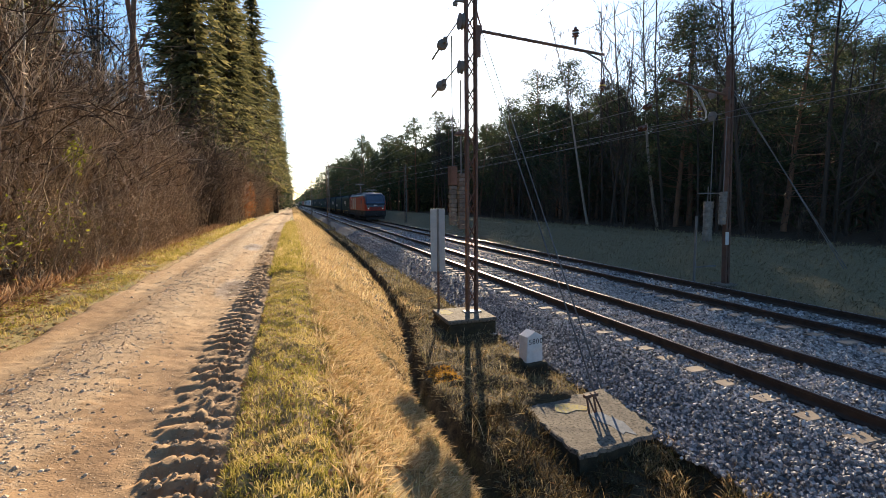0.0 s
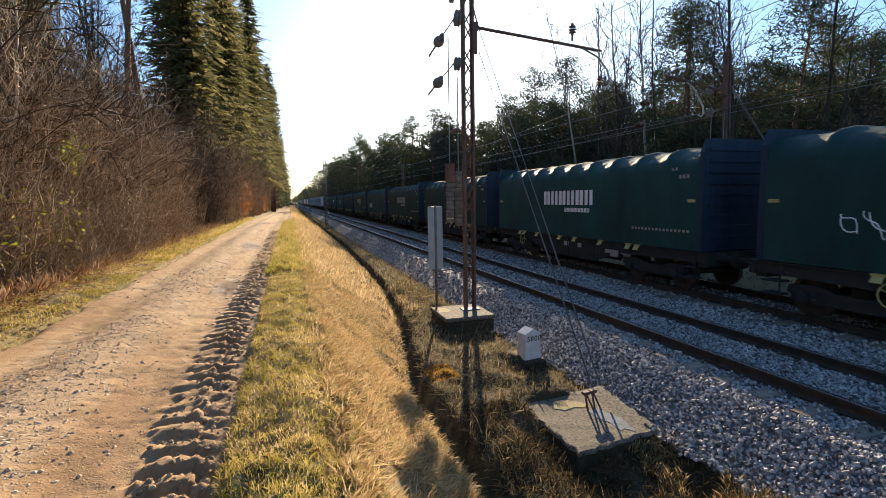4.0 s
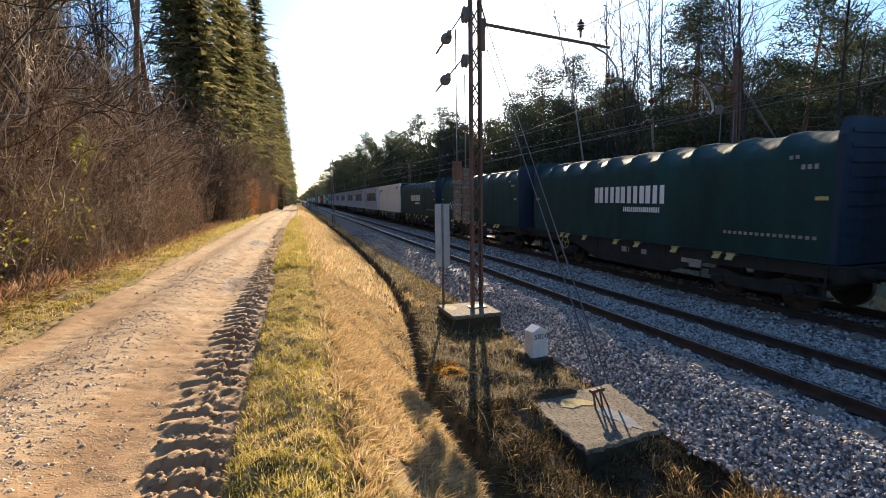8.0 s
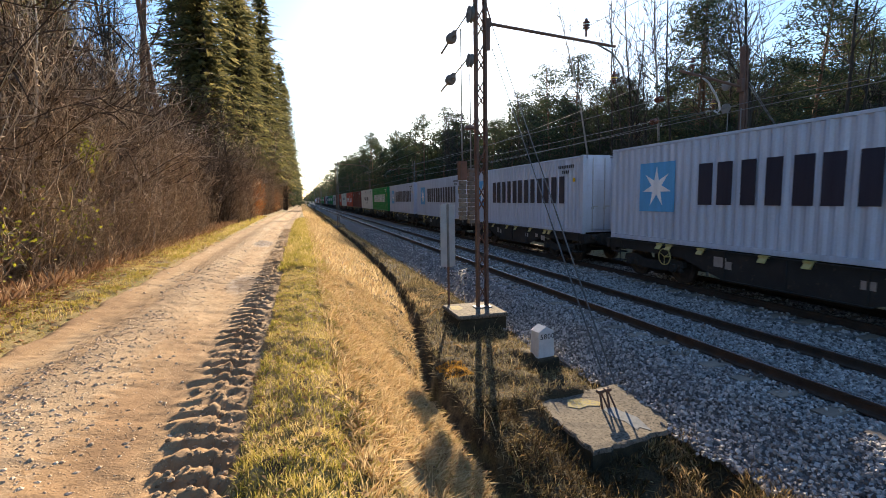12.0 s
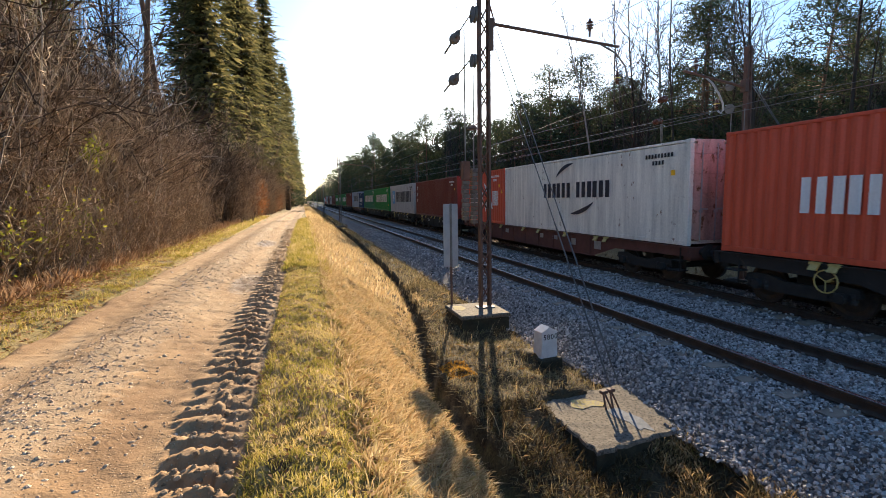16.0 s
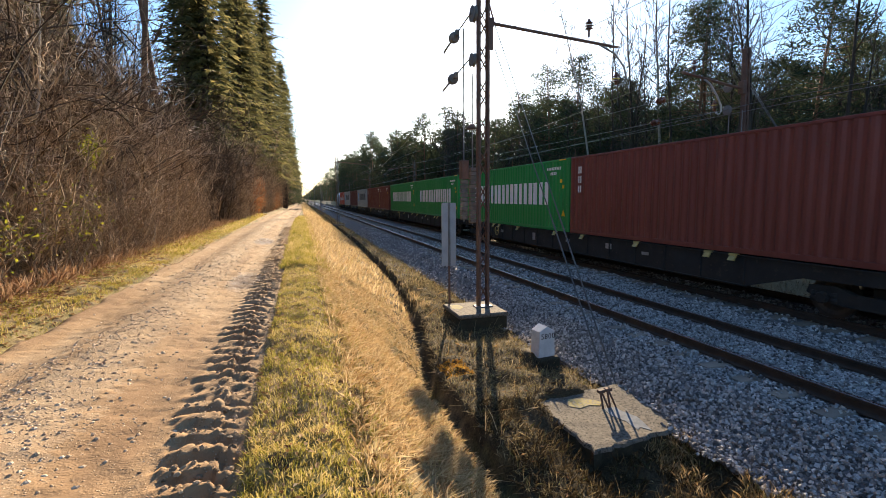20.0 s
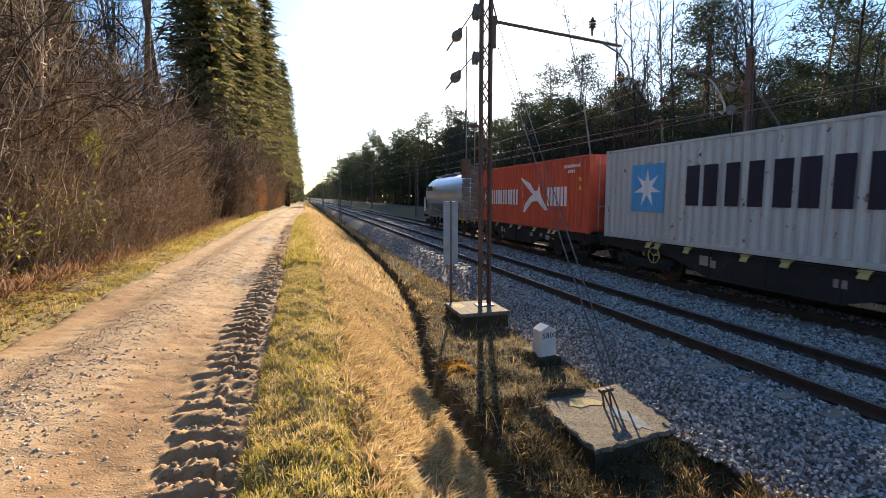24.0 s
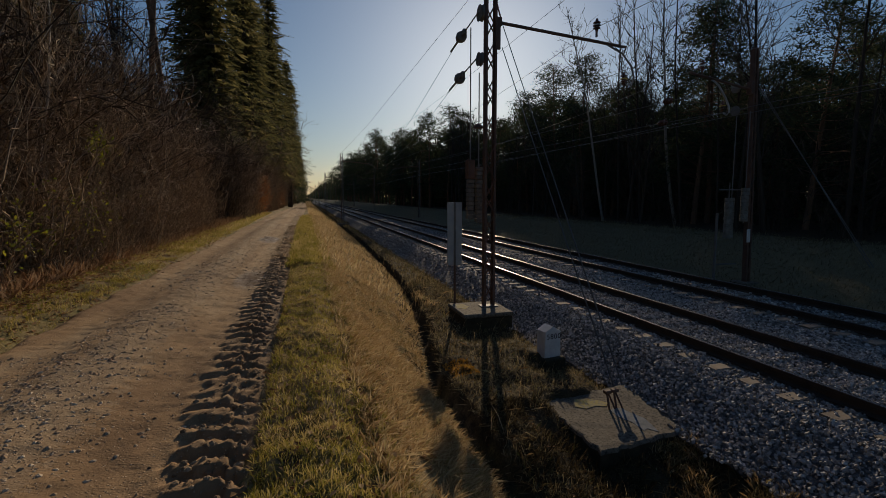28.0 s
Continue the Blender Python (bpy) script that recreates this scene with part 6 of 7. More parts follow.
STEM = surf("crooked_stem_bark", (0.16, 0.12, 0.085), (0.36, 0.29, 0.21), big=5, fine=30, rough=0.9, bump=0.4)
# darker copy of the bare twigs: the hedge's inner shade put into colour
TWIG_SHADED = islands("shaded_hedge_twigs", [(0.0, (0.04, 0.026, 0.016)), (0.6, (0.10, 0.068, 0.042)), (1.0, (0.24, 0.165, 0.10))], rough=0.85, spec=0.15)
TWIG_GREY = islands("grey_twigs", [(0.0, (0.03, 0.023, 0.018)), (0.6, (0.07, 0.055, 0.042)), (1.0, (0.15, 0.12, 0.09))], rough=0.85, spec=0.2)
SPRUCE = islands("spruce_needles", [(0.0, (0.042, 0.052, 0.025)), (0.5, (0.135, 0.130, 0.055)), (1.0, (0.36, 0.305, 0.13))], rough=0.7, spec=0.12, leafy=0.6, patch=0.5)
PINE = islands("pine_needles", [(0.0, (0.036, 0.050, 0.029)), (0.6, (0.066, 0.084, 0.045)), (1.0, (0.12, 0.125, 0.062))], rough=0.75, spec=0.08, leafy=0.28)
GRASS_G = islands("verge_grass", [(0.0, (0.16, 0.155, 0.028)), (0.35, (0.34, 0.30, 0.06)), (0.60, (0.53, 0.42, 0.15)), (1.0, (0.76, 0.60, 0.35))], rough=0.7, spec=0.25, leafy=0.5, patch=1.1)
GRASS_B = islands("brown_straw", [(0.0, (0.20, 0.115, 0.065)), (0.5, (0.44, 0.29, 0.175)), (1.0, (0.62, 0.45, 0.29))], rough=0.75, spec=0.2, leafy=0.4)
GRASS_S = islands("straw_grass", [(0.0, (0.33, 0.22, 0.105)), (0.45, (0.56, 0.405, 0.215)), (0.8, (0.72, 0.575, 0.36)), (1.0, (0.33, 0.28, 0.10))], rough=0.7, spec=0.3, leafy=0.5)
RUSTY = islands("rusty_moss", [(0.0, (0.30, 0.15, 0.02)), (1.0, (0.58, 0.34, 0.06))], rough=0.8, leafy=0.4)
GRASS_F = islands("grey_olive_grass", [(0.0, (0.105, 0.088, 0.048)), (0.5, (0.215, 0.182, 0.104)), (1.0, (0.37, 0.315, 0.19))], rough=0.8, spec=0.2, leafy=0.4)
GRASS_D = islands("dull_grass", [(0.0, (0.075, 0.056, 0.028)), (0.45, (0.26, 0.205, 0.11)), (0.85, (0.46, 0.37, 0.21)), (1.0, (0.22, 0.21, 0.075))], rough=0.8, spec=0.2, leafy=0.32)
# about half as bright as GRASS_D, for the hollow by the slab
GRASS_H = islands("hollow_dark_grass", [(0.0, (0.045, 0.032, 0.016)), (0.6, (0.105, 0.077, 0.04)), (0.9, (0.20, 0.15, 0.08)), (1.0, (0.09, 0.10, 0.035))], rough=0.8, spec=0.2, leafy=0.35)
DEAD = islands("dead_leaves", [(0.0, (0.12, 0.058, 0.024)), (0.5, (0.30, 0.155, 0.065)), (1.0, (0.46, 0.28, 0.14))], rough=0.8, leafy=0.3)
LEAF_PALE = islands("bleached_leaves", [(0.0, (0.22, 0.115, 0.045)), (0.6, (0.42, 0.27, 0.13)), (1.0, (0.60, 0.45, 0.28))], rough=0.8, leafy=0.3)
LEAF_Y = islands("yellow_green_leaves", [(0.0, (0.16, 0.20, 0.02)), (1.0, (0.42, 0.40, 0.05))], rough=0.6, leafy=0.45)
LEAF_O = islands("rusty_beech_leaves", [(0.0, (0.20, 0.075, 0.025)), (1.0, (0.42, 0.19, 0.07))], rough=0.7, leafy=0.4)


def strand(g, r, p, d, length, rad, segs, bend, lift=0.0, sides=3):
    """A tapering wandering stem; returns its points."""
    pts, p, d = [p.copy()], p.copy(), d.normalized()
    for i in range(segs):
        d = (d + Vector((r.uniform(-bend, bend), r.uniform(-bend, bend), r.uniform(-bend, bend) + lift))).normalized()
        p = p + d * (length / segs)
        pts.append(p.copy())
    rads = [rad * (1 - 0.8 * i / segs) for i in range(segs + 1)]
    if sides == 2:  # the finest twigs, a few millimetres thick
        s = d.cross(Vector((r.uniform(-1, 1), r.uniform(-1, 1), r.uniform(-1, 1)))).normalized() * 1.25
        g.add([tuple(q + s * w * k) for q, w in zip(pts, rads) for k in (-1, 1)], [(2 * i, 2 * i + 1, 2 * i + 3, 2 * i + 2) for i in range(segs)])
        return pts
    g.tube(pts, rads, sides, caps=False)
    return pts


def side_way(r, d, spread):
    a = r.uniform(0, 2 * math.pi)
    s = d.cross(Vector((0, 0, 1)) if abs(d.z) < 0.9 else Vector((1, 0, 0))).normalized()
    u = s.cross(d)
    return (d + (s * math.cos(a) + u * math.sin(a)) * spread).normalized()


def shrub(seed, height, stems, spread, subs=9, tips=2, thick=1.0):
    r, g = random.Random(seed), Geo()
    for i in range(stems):
        a = r.uniform(0, 2 * math.pi)
        base = Vector((r.uniform(-0.55, 0.55), r.uniform(-0.55, 0.55), 0))
        d = Vector((math.cos(a) * spread * r.random(), math.sin(a) * spread * r.random(), 1))
        h = height * r.uniform(0.55, 1.0)
        pts = strand(g, r, base, d, h, (0.011 * height / 5 + 0.004) * thick, 7, 0.30, 0.15)
        for k in range(subs):
            q = r.randint(1, 7)
            p = pts[q - 1].lerp(pts[q], r.random())
            w = side_way(r, (pts[q] - pts[q - 1]).normalized(), r.uniform(0.35, 1.0))
            sub = strand(g, r, p, w, h * r.uniform(0.15, 0.36), 0.0085 * thick, 5, 0.55, 0.10)
            for j in range(tips):
                e = r.randint(1, 5)
                strand(g, r, sub[e - 1].lerp(sub[e], r.random()), side_way(r, (sub[e] - sub[e - 1]).normalized(), r.uniform(0.5, 1.2)), h * r.uniform(0.07, 0.17), 0.006 * thick, 3, 0.7, 0.04, 2)
    return g


def bare_tree(seed, height, thick, first, pale=False, fine=1.0):
    """Leafless tree: trunk, limbs and twigs."""
    r, tr, cr = random.Random(seed), Geo(), Geo()
    pts = strand(tr, r, Vector((0, 0, -0.2)), Vector((r.uniform(-0.06, 0.06), r.uniform(-0.06, 0.06), 1)), height, thick, 9, 0.05, 0.03, 7)
    n = int(26 * fine)
    for i in range(n):
        t = first + (0.97 - first) * i / n
        k = min(8, int(t * 9))
        p = pts[k].lerp(pts[k + 1], t * 9 - k)
        w = side_way(r, (pts[k + 1] - pts[k]).normalized(), r.uniform(0.7, 1.5))
        ln = height * (0.34 * (1 - t) + 0.07) * r.uniform(0.6, 1.25)
        limb = strand(cr, r, p, w, ln, thick * 0.34 * (1 - t) + 0.012, 5, 0.22, 0.13)
        for j in range(int(6 * fine)):
            q = r.randint(1, 5)
            sub = strand(cr, r, limb[q - 1].lerp(limb[q], r.random()), side_way(r, (limb[q] - limb[q - 1]).normalized(), r.uniform(0.5, 1.1)), ln * r.uniform(0.25, 0.5), 0.014, 3, 0.26, 0.1, 2)
            for m in range(int(3 * fine)):
                e = r.randint(1, 3)
                strand(cr, r, sub[e - 1].lerp(sub[e], r.random()), side_way(r, (sub[e] - sub[e - 1]).normalized(), r.uniform(0.5, 1.2)), ln * r.uniform(0.14, 0.32), 0.011, 3, 0.32, 0.08, 2)
    return tr, cr


def fan(g, r, p, d, length, width, n, droop):
    """Needle sprays along a branch: long thin blades to both sides and hanging down."""
    s = d.cross(Vector((0, 0, 1))).normalized()
    for i in range(n):
        t = (i + 0.6) / n
        a = p + d * (length * t) + Vector((0, 0, -droop * t * t * length))
        out = (s * (1 if i % 2 else -1) * r.uniform(0.5, 1.0) + d * r.uniform(0.3, 0.9) + Vector((0, 0, r.uniform(-0.75, 0.05)))).normalized()
        ln = width * (1.05 - 0.6 * t) * r.uniform(0.7, 1.25)
        w = out.cross(Vector((0, 0, 1)) if r.random() < 0.5 else d).normalized() * ln * r.uniform(0.13, 0.23)
        b, c = a + out * ln * 0.55, a + out * ln + Vector((0, 0, -0.12 * ln))
        n0 = len(g.v)
        g.v += [tuple(a), tuple(b + w), tuple(c), tuple(b - w)]
        g.f.append((n0, n0 + 1, n0 + 2, n0 + 3))


def spruce(seed, height, reach, whorls, per, blades, size=0.55, inner=700, base=0.06, taper=0.6):
    r, tr, cr = random.Random(seed), Geo(), Geo()
    tr.tube([(0, 0, -0.2), (0, 0, height * 0.5), (0.05, 0, height)], [height * 0.016, height * 0.009, 0.02], 8)
    for k in range(inner):
        t = r.random()
        rad = reach * 0.62 * (1 - t) ** (taper + 0.1) * r.random() ** 0.5 + 0.05
        c, an = r.uniform(0, 2 * math.pi), r.uniform(0, 2 * math.pi)
        p = Vector((math.cos(c) * rad, math.sin(c) * rad, height * (base + (0.96 - base) * t)))
        out = Vector((math.cos(c), math.sin(c), r.uniform(-0.8, 0.2))).normalized() * r.uniform(0.4, 0.9)
        w = Vector((-math.sin(c), math.cos(c), r.uniform(-0.3, 0.3))) * r.uniform(0.12, 0.26)
        cr.add([tuple(p - out * 0.5), tuple(p + w), tuple(p + out), tuple(p - w)], [(0, 1, 2, 3)])
    for k in range(whorls):
        t = (k + r.uniform(0, 0.6)) / whorls
        z = height * (base + (0.99 - base) * t)
        ln0 = (reach * (1 - t) ** taper + 0.25) * r.uniform(0.6, 1.25)
        for j in range(per):
            a = 2 * math.pi * (j + r.random()) / per
            ln = ln0 * r.uniform(0.5, 1.2)
            d = Vector((math.cos(a), math.sin(a), r.uniform(-0.30, 0.15) + 0.25 * t)).normalized()
            tr.tube([(0, 0, z), tuple(Vector((0, 0, z)) + d * ln * 0.9 + Vector((0, 0, -0.1 * ln)))], [0.03 * (1 - t) + 0.008, 0.005], 3, caps=False)
            fan(cr, r, Vector((0, 0, z)), d, ln, size * (0.45 + 0.9 * (1 - t)), blades, 0.19)
    return tr, cr


def pine(seed, height, clumps, per, bare=0.45, big=1.0, girth=0.013):
    """Pine: limbs that end in rounded pads of many slim needle tufts."""
    r, tr, cr = random.Random(seed), Geo(), Geo()
    pts = strand(tr, r, Vector((0, 0, -0.2)), Vector((r.uniform(-0.04, 0.04), r.uniform(-0.04, 0.04), 1)), height, girth * height, 8, 0.03, 0.03, 7)
    for k in range(clumps):
        t = bare + (1 - bare) * (k + r.random()) / clumps
        q = min(7, int(t * 8))
        p = pts[q].lerp(pts[q + 1], t * 8 - q)
        a = r.uniform(0, 2 * math.pi)
        ln = min(height, 16) * (0.21 * (1 - ((t - bare) / (1 - bare)) ** 2.2) + 0.03) * r.uniform(0.45, 1.1)
        d = Vector((math.cos(a), math.sin(a), r.uniform(0.0, 0.45))).normalized()
        e = p + d * ln
        tr.tube([tuple(p), tuple(p.lerp(e, 0.5) + Vector((0, 0, -0.05 * ln))), tuple(e)], [0.035, 0.022, 0.01], 3, caps=False)
        size = r.uniform(0.6, 1.15) * (0.5 + min(height, 16) / 26)
        for j in range(per):
            c = e + Vector((r.gauss(0, 1), r.gauss(0, 1), r.gauss(0, 0.5))) * size * 0.55
            out = Vector((r.gauss(0, 1), r.gauss(0, 1), r.gauss(0.4, 0.7))).normalized()
            w = out.cross(Vector((r.gauss(0, 1), r.gauss(0, 1), r.gauss(0, 1)))).normalized() * 0.032 * big
            l2 = r.uniform(0.20, 0.40) * big
            n0 = len(cr.v)
            cr.v += [tuple(c - w), tuple(c + w), tuple(c + out * l2)]
            cr.f.append((n0, n0 + 1, n0 + 2))
    return tr, cr


def tree(name, geos, bark, leaf, label, category="tree", group="trees beside the line"):
    t = thing(name, label, category, group)
    part("trunk", geos[0], bark, t, smooth=True)
    part("crown", geos[1], leaf, t)
    return t


KINDS = {
    "bare": [tree("bare_tree", bare_tree(20 + i, 13.5 + i, 0.115 + 0.018 * i, 0.28 + 0.06 * (i % 3), fine=1.0), BARK, TWIG_GREY, "leafless deciduous tree with fine grey-brown twigs") for i in range(3)],
    "thorn": [tree("bare_tree", bare_tree(50 + i, 11.0 + i, 0.09, 0.12, fine=0.8), BARK, TWIG, "leafless brown tree rising out of the hedge") for i in range(2)],
    "hedge_pole": [tree("young_tree", bare_tree(64 + i, 9.5 + i, 0.045, 0.2, fine=0.7), STEM, TWIG, "slim leafless brown sapling in the hedge") for i in range(2)],
    "thorn_dark": [tree("bare_tree", bare_tree(55, 10.0, 0.10, 0.10, fine=0.84), BARK, TWIG_GREY, "low-branched leafless tree at the wood's edge")],
    "birch": [tree("birch_tree", bare_tree(40 + i, 15.5, 0.10, 0.42, fine=0.85), BARK_PALE, TWIG_GREY, "slender leafless birch with pale bark") for i in range(2)],
    "pole": [tree("young_tree", bare_tree(60 + i, 10.5 + i, 0.07, 0.45, fine=0.62), BARK, TWIG_GREY, "thin leafless young tree at the wood's edge") for i in range(2)],
    "spruce": [tree("spruce_tree", spruce(80 + i, 29 + 2 * i, 4.9, 28, 8, 43, 0.56, 1700, 0.19, 0.42), BARK, SPRUCE, "tall dense spruce with drooping olive-green branches") for i in range(2)],
    "small_spruce": [tree("spruce_tree", spruce(90 + i, 12.5 + i, 2.6, 24, 7, 16, 0.6), BARK, SPRUCE, "dark green spruce at the wood's edge") for i in range(2)],
    "pine": [tree("pine_tree", pine(102, 27, 70, 150, 0.6, 1.2, 0.0075), BARK_PINE, PINE, "pine with a dark green crown and orange-brown trunk")],
    "far_conifer": [tree("distant_conifer", spruce(120 + i, 13.5 + 1.5 * i, 2.9, 20, 5, 10, 0.72, 200), BARK, PINE, "distant dark green conifer beside the line") for i in range(3)],
    "full_pine": [tree("pine_tree", pine(110 + i, 12.5 + i, 60, 100, 0.16, 1.1), BARK_PINE, PINE, "broad dark green pine at the wood's edge") for i in range(2)],
    "far_pine": [tree("distant_pine", pine(115 + i, 13.0 + i, 40, 62, 0.14, 1.7), BARK_PINE, PINE, "distant dark green pine beside the line") for i in range(3)],
    "far_bare": [tree("distant_bare_tree", bare_tree(130 + i, 14, 0.14, 0.3, fine=0.5), BARK, TWIG_GREY, "distant leafless tree beside the line") for i in range(2)],
}
BUSH, LIGHT = [], []


def bush(name, label, group, seed, hh, st, sp, subs, tips, thick, twig, base=9):
    b = thing(name, label, "bush", group)
    r = random.Random(seed + 100)
    stems = Geo()
    for q in range(base):
        strand(stems, r, Vector((r.uniform(-0.5, 0.5), r.uniform(-0.5, 0.5), 0)), Vector((r.uniform(-0.5, 0.5), r.uniform(-0.5, 0.5), 1)), hh * r.uniform(0.5, 0.95), 0.019, 8, 0.34, 0.14, 4)
    if base:
        part("woody_base", stems, STEM, b, "crooked grey-brown stems", smooth=True)
    part("crown", shrub(seed, hh, st, sp, subs, tips, thick), twig, b)
    return b


for i, (hh, st, sp) in enumerate(((5.6, 22, 0.34), (4.6, 22, 0.45), (6.3, 20, 0.28), (3.4, 22, 0.5))):
    BUSH.append(bush("hedge_bush", "dense leafless brown bush of thin twigs", "hedge bushes", 200 + i, hh, st, sp, 11, 6, 1.15, TWIG))
for i, (hh, st, sp) in enumerate(((5.6, 13, 0.4), (4.2, 13, 0.5))):
    LIGHT.append(bush("undergrowth_bush", "thin leafless bush inside the wood", "undergrowth bushes", 220 + i, hh, st, sp, 6, 2, 1.2, TWIG_GREY, 0))
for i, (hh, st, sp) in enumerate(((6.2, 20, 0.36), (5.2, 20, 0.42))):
    LIGHT.append(bush("hedge_bush", "leafless brown hedge bush with shade put into its twig colour", "hedge bushes", 230 + i, hh, st, sp, 8, 4, 1.3, TWIG_SHADED, 4))
used = set()


def plant(ob, x, y, size=1.0, sink=0.05, lean=2.0):
    m = pose(x, y, ground_z(x, y) - sink, random.uniform(-lean, lean), random.uniform(-lean, lean), random.uniform(0, 360)) @ Matrix.Scale(size, 4)
    if ob in used:
        c = copy_thing(ob, m)
    else:
        used.add(ob)
        c = ob
        ob.matrix_basis = m
    c.scale = (size, size, size)
    return c


def kind(k):
    return random.choice(KINDS[k])


random.seed(4)
# hedge on the path side
y = -5.0
while y < 62:
    full = 2.5 < y < 27
    # the nearest front bushes also take the twigs with shade coloured in
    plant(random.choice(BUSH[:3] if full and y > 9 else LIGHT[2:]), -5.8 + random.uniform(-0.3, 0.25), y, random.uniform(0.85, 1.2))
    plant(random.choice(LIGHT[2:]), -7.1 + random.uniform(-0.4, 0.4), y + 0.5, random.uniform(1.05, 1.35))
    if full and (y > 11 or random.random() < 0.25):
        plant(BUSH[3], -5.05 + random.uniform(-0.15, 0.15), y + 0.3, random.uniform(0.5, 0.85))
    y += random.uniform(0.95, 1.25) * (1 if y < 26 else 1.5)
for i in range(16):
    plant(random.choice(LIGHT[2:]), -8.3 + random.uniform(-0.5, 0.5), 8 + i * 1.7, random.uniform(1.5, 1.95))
for x, y, s in ((-9.8, 15.0, 0.75), (-8.6, 20.5, 0.7), (-7.9, 24, 0.8), (-8.3, 28.5, 0.9), (-7.6, 33, 0.85), (-9.6, 33.5, 1.15), (-10.6, 36.5, 1.25), (-9.2, 38, 1.1), (-8.9, 31, 1.1)):
    plant(kind("thorn"), x, y, s)
for x, y, s in ((-12, 18, 1.2), (-13, 26, 1.15), (-16, 22, 1.2), (-12.5, 41, 1.4), (-15, 47, 1.55), (-11.2, 37, 1.3), (-16.5, 52, 1.6)):
    plant(kind("bare"), x, y, s)
for x, y, s in ((-7.6, 8.5, 0.85), (-8.4, 9.6, 1.0), (-7.2, 10.8, 0.8), (-8.8, 11.8, 1.05), (-7.5, 12.8, 0.85), (-8.2, 14.0, 1.0), (-7.3, 15.2, 0.85), (-8.8, 16.2, 1.05), (-7.6, 17.6, 0.9), (-8.4, 19.0, 1.0), (-7.4, 20.5, 0.8), (-9.6, 13.4, 1.1), (-9.4, 18.0, 1.2), (-9.8, 20.8, 1.3), (-8.9, 22.6, 1.15), (-10.4, 23.5, 1.35), (-9.2, 25.6, 1.2), (-8.4, 24.2, 1.05), (-10.8, 19.4, 1.3)):
    plant(kind("hedge_pole"), x, y, s)
for x, y, s in ((-11.5, 25, 1.05), (-12.6, 29, 1.15), (-11.2, 28.5, 1.0), (-10.4, 22.0, 0.75), (-14.5, 33, 1.3)):
    plant(kind("small_spruce"), x, y, s)
for i in range(13):
    y = 60 + i * 5.5
    plant(random.choice(BUSH[:3]), -4.7 + bend(y) + random.uniform(-0.4, 0.3), y, random.uniform(0.95, 1.35))
for i in range(12):
    y = 37.5 + i * 3.4
    plant(random.choice(BUSH[:3]), -5.0 + bend(y) + random.uniform(-0.4, 0.3), y, random.uniform(1.1, 1.45))
for i in range(12):
    y = 40 + i * 5.0
    plant(kind("thorn"), -5.2 + bend(y) + random.uniform(-0.4, 0.4), y, random.uniform(0.55, 0.85))
for x, y, tall in ((-7.0, 44.5, 31), (-9.2, 52, 30), (-5.6, 54.5, 30), (-6.2, 62, 29), (-4.2, 68.5, 28.5), (-6.6, 73, 30), (-3.7, 79, 28), (-2.5, 90, 25.5), (-5.4, 87, 28), (-2.7, 101, 24), (-7, 97, 28), (-11, 66, 32), (-12, 80, 34), (-18, 37, 30), (-20, 44, 32)):
    plant(kind("spruce"), x, y, tall / 30.0)
for x, y, s in ((-8.3, 30.0, 1.0), (-7.5, 32.5, 1.05)):
    plant(KINDS["pine"][0], x, y, s, lean=0.8)
pale = Geo()
rp = random.Random(8)
bow = strand(pale, rp, Vector((-6.25, 13.0, 1.0)), Vector((0.16, 0.05, 1)), 7.2, 0.045, 9, 0.10, 0.05, 6)
for k in (4, 5, 7):
    strand(pale, rp, bow[k], side_way(rp, Vector((0, 0, 1)), 0.9), 1.2, 0.014, 5, 0.4, 0.1)
sapling = thing("leaning_sapling", "pale bare sapling leaning out of the hedge", "tree")
part("trunk", pale, PALE_WOOD, sapling, smooth=True)
y = 109.0
while y < 620:
    tall = 1.0 if y < 150 else (0.88 if y < 260 else 0.8)
    plant(kind("far_conifer"), -4.9 + bend(y) + random.uniform(-1.0, 1.0), y, tall * random.uniform(1.05, 1.55))
    if random.random() < 0.45:
        plant(kind("far_bare"), -4.0 + bend(y) + random.uniform(-0.5, 0.5), y + 2.5, tall * random.uniform(0.8, 1.2))
    plant(kind("far_conifer"), -9.5 + bend(y) + random.uniform(-1.5, 1.5), y + 3, tall * random.uniform(1.4, 1.8))
    y += random.uniform(5, 9) * (1 if y < 250 else 2.8)

# wood on the far side of the line
random.seed(21)
for row, (x0, step, mix, s0) in enumerate(((20.2, 3.2, ("bare", "thorn_dark", "pole", "bare"), 0.95), (23.4, 3.0, ("bare", "full_pine", "bare", "thorn_dark"), 0.98), (27.0, 3.2, ("full_pine", "bare", "pole", "full_pine"), 0.92), (30.5, 3.2, ("full_pine", "full_pine", "bare"), 1.0), (35, 3.4, ("full_pine",), 1.05), (41, 3.8, ("full_pine",), 1.1))):
    y = -4.0 + row
    while y < 128:
        k = random.choice(mix)
        if row < 2 and y > 48:
            k = random.choice(("full_pine", "bare", "pole", "full_pine"))
        if y > 70 and k in ("full_pine", "pine", "bare", "small_spruce", "birch"):
            k = random.choice(("far_pine", "far_pine", "far_bare"))
        low = 1.12 if y > 70 else (0.86 if row > 1 and y < 42 else 1.0)
        low = 0.80 if row < 2 and 28 < y < 56 else low
        plant(kind(k), x0 + random.uniform(-0.9, 0.9), y, low * s0 * random.uniform(0.82, 1.08))
        y += step * random.uniform(0.65, 1.35) * (1 if y < 60 else 1.35)
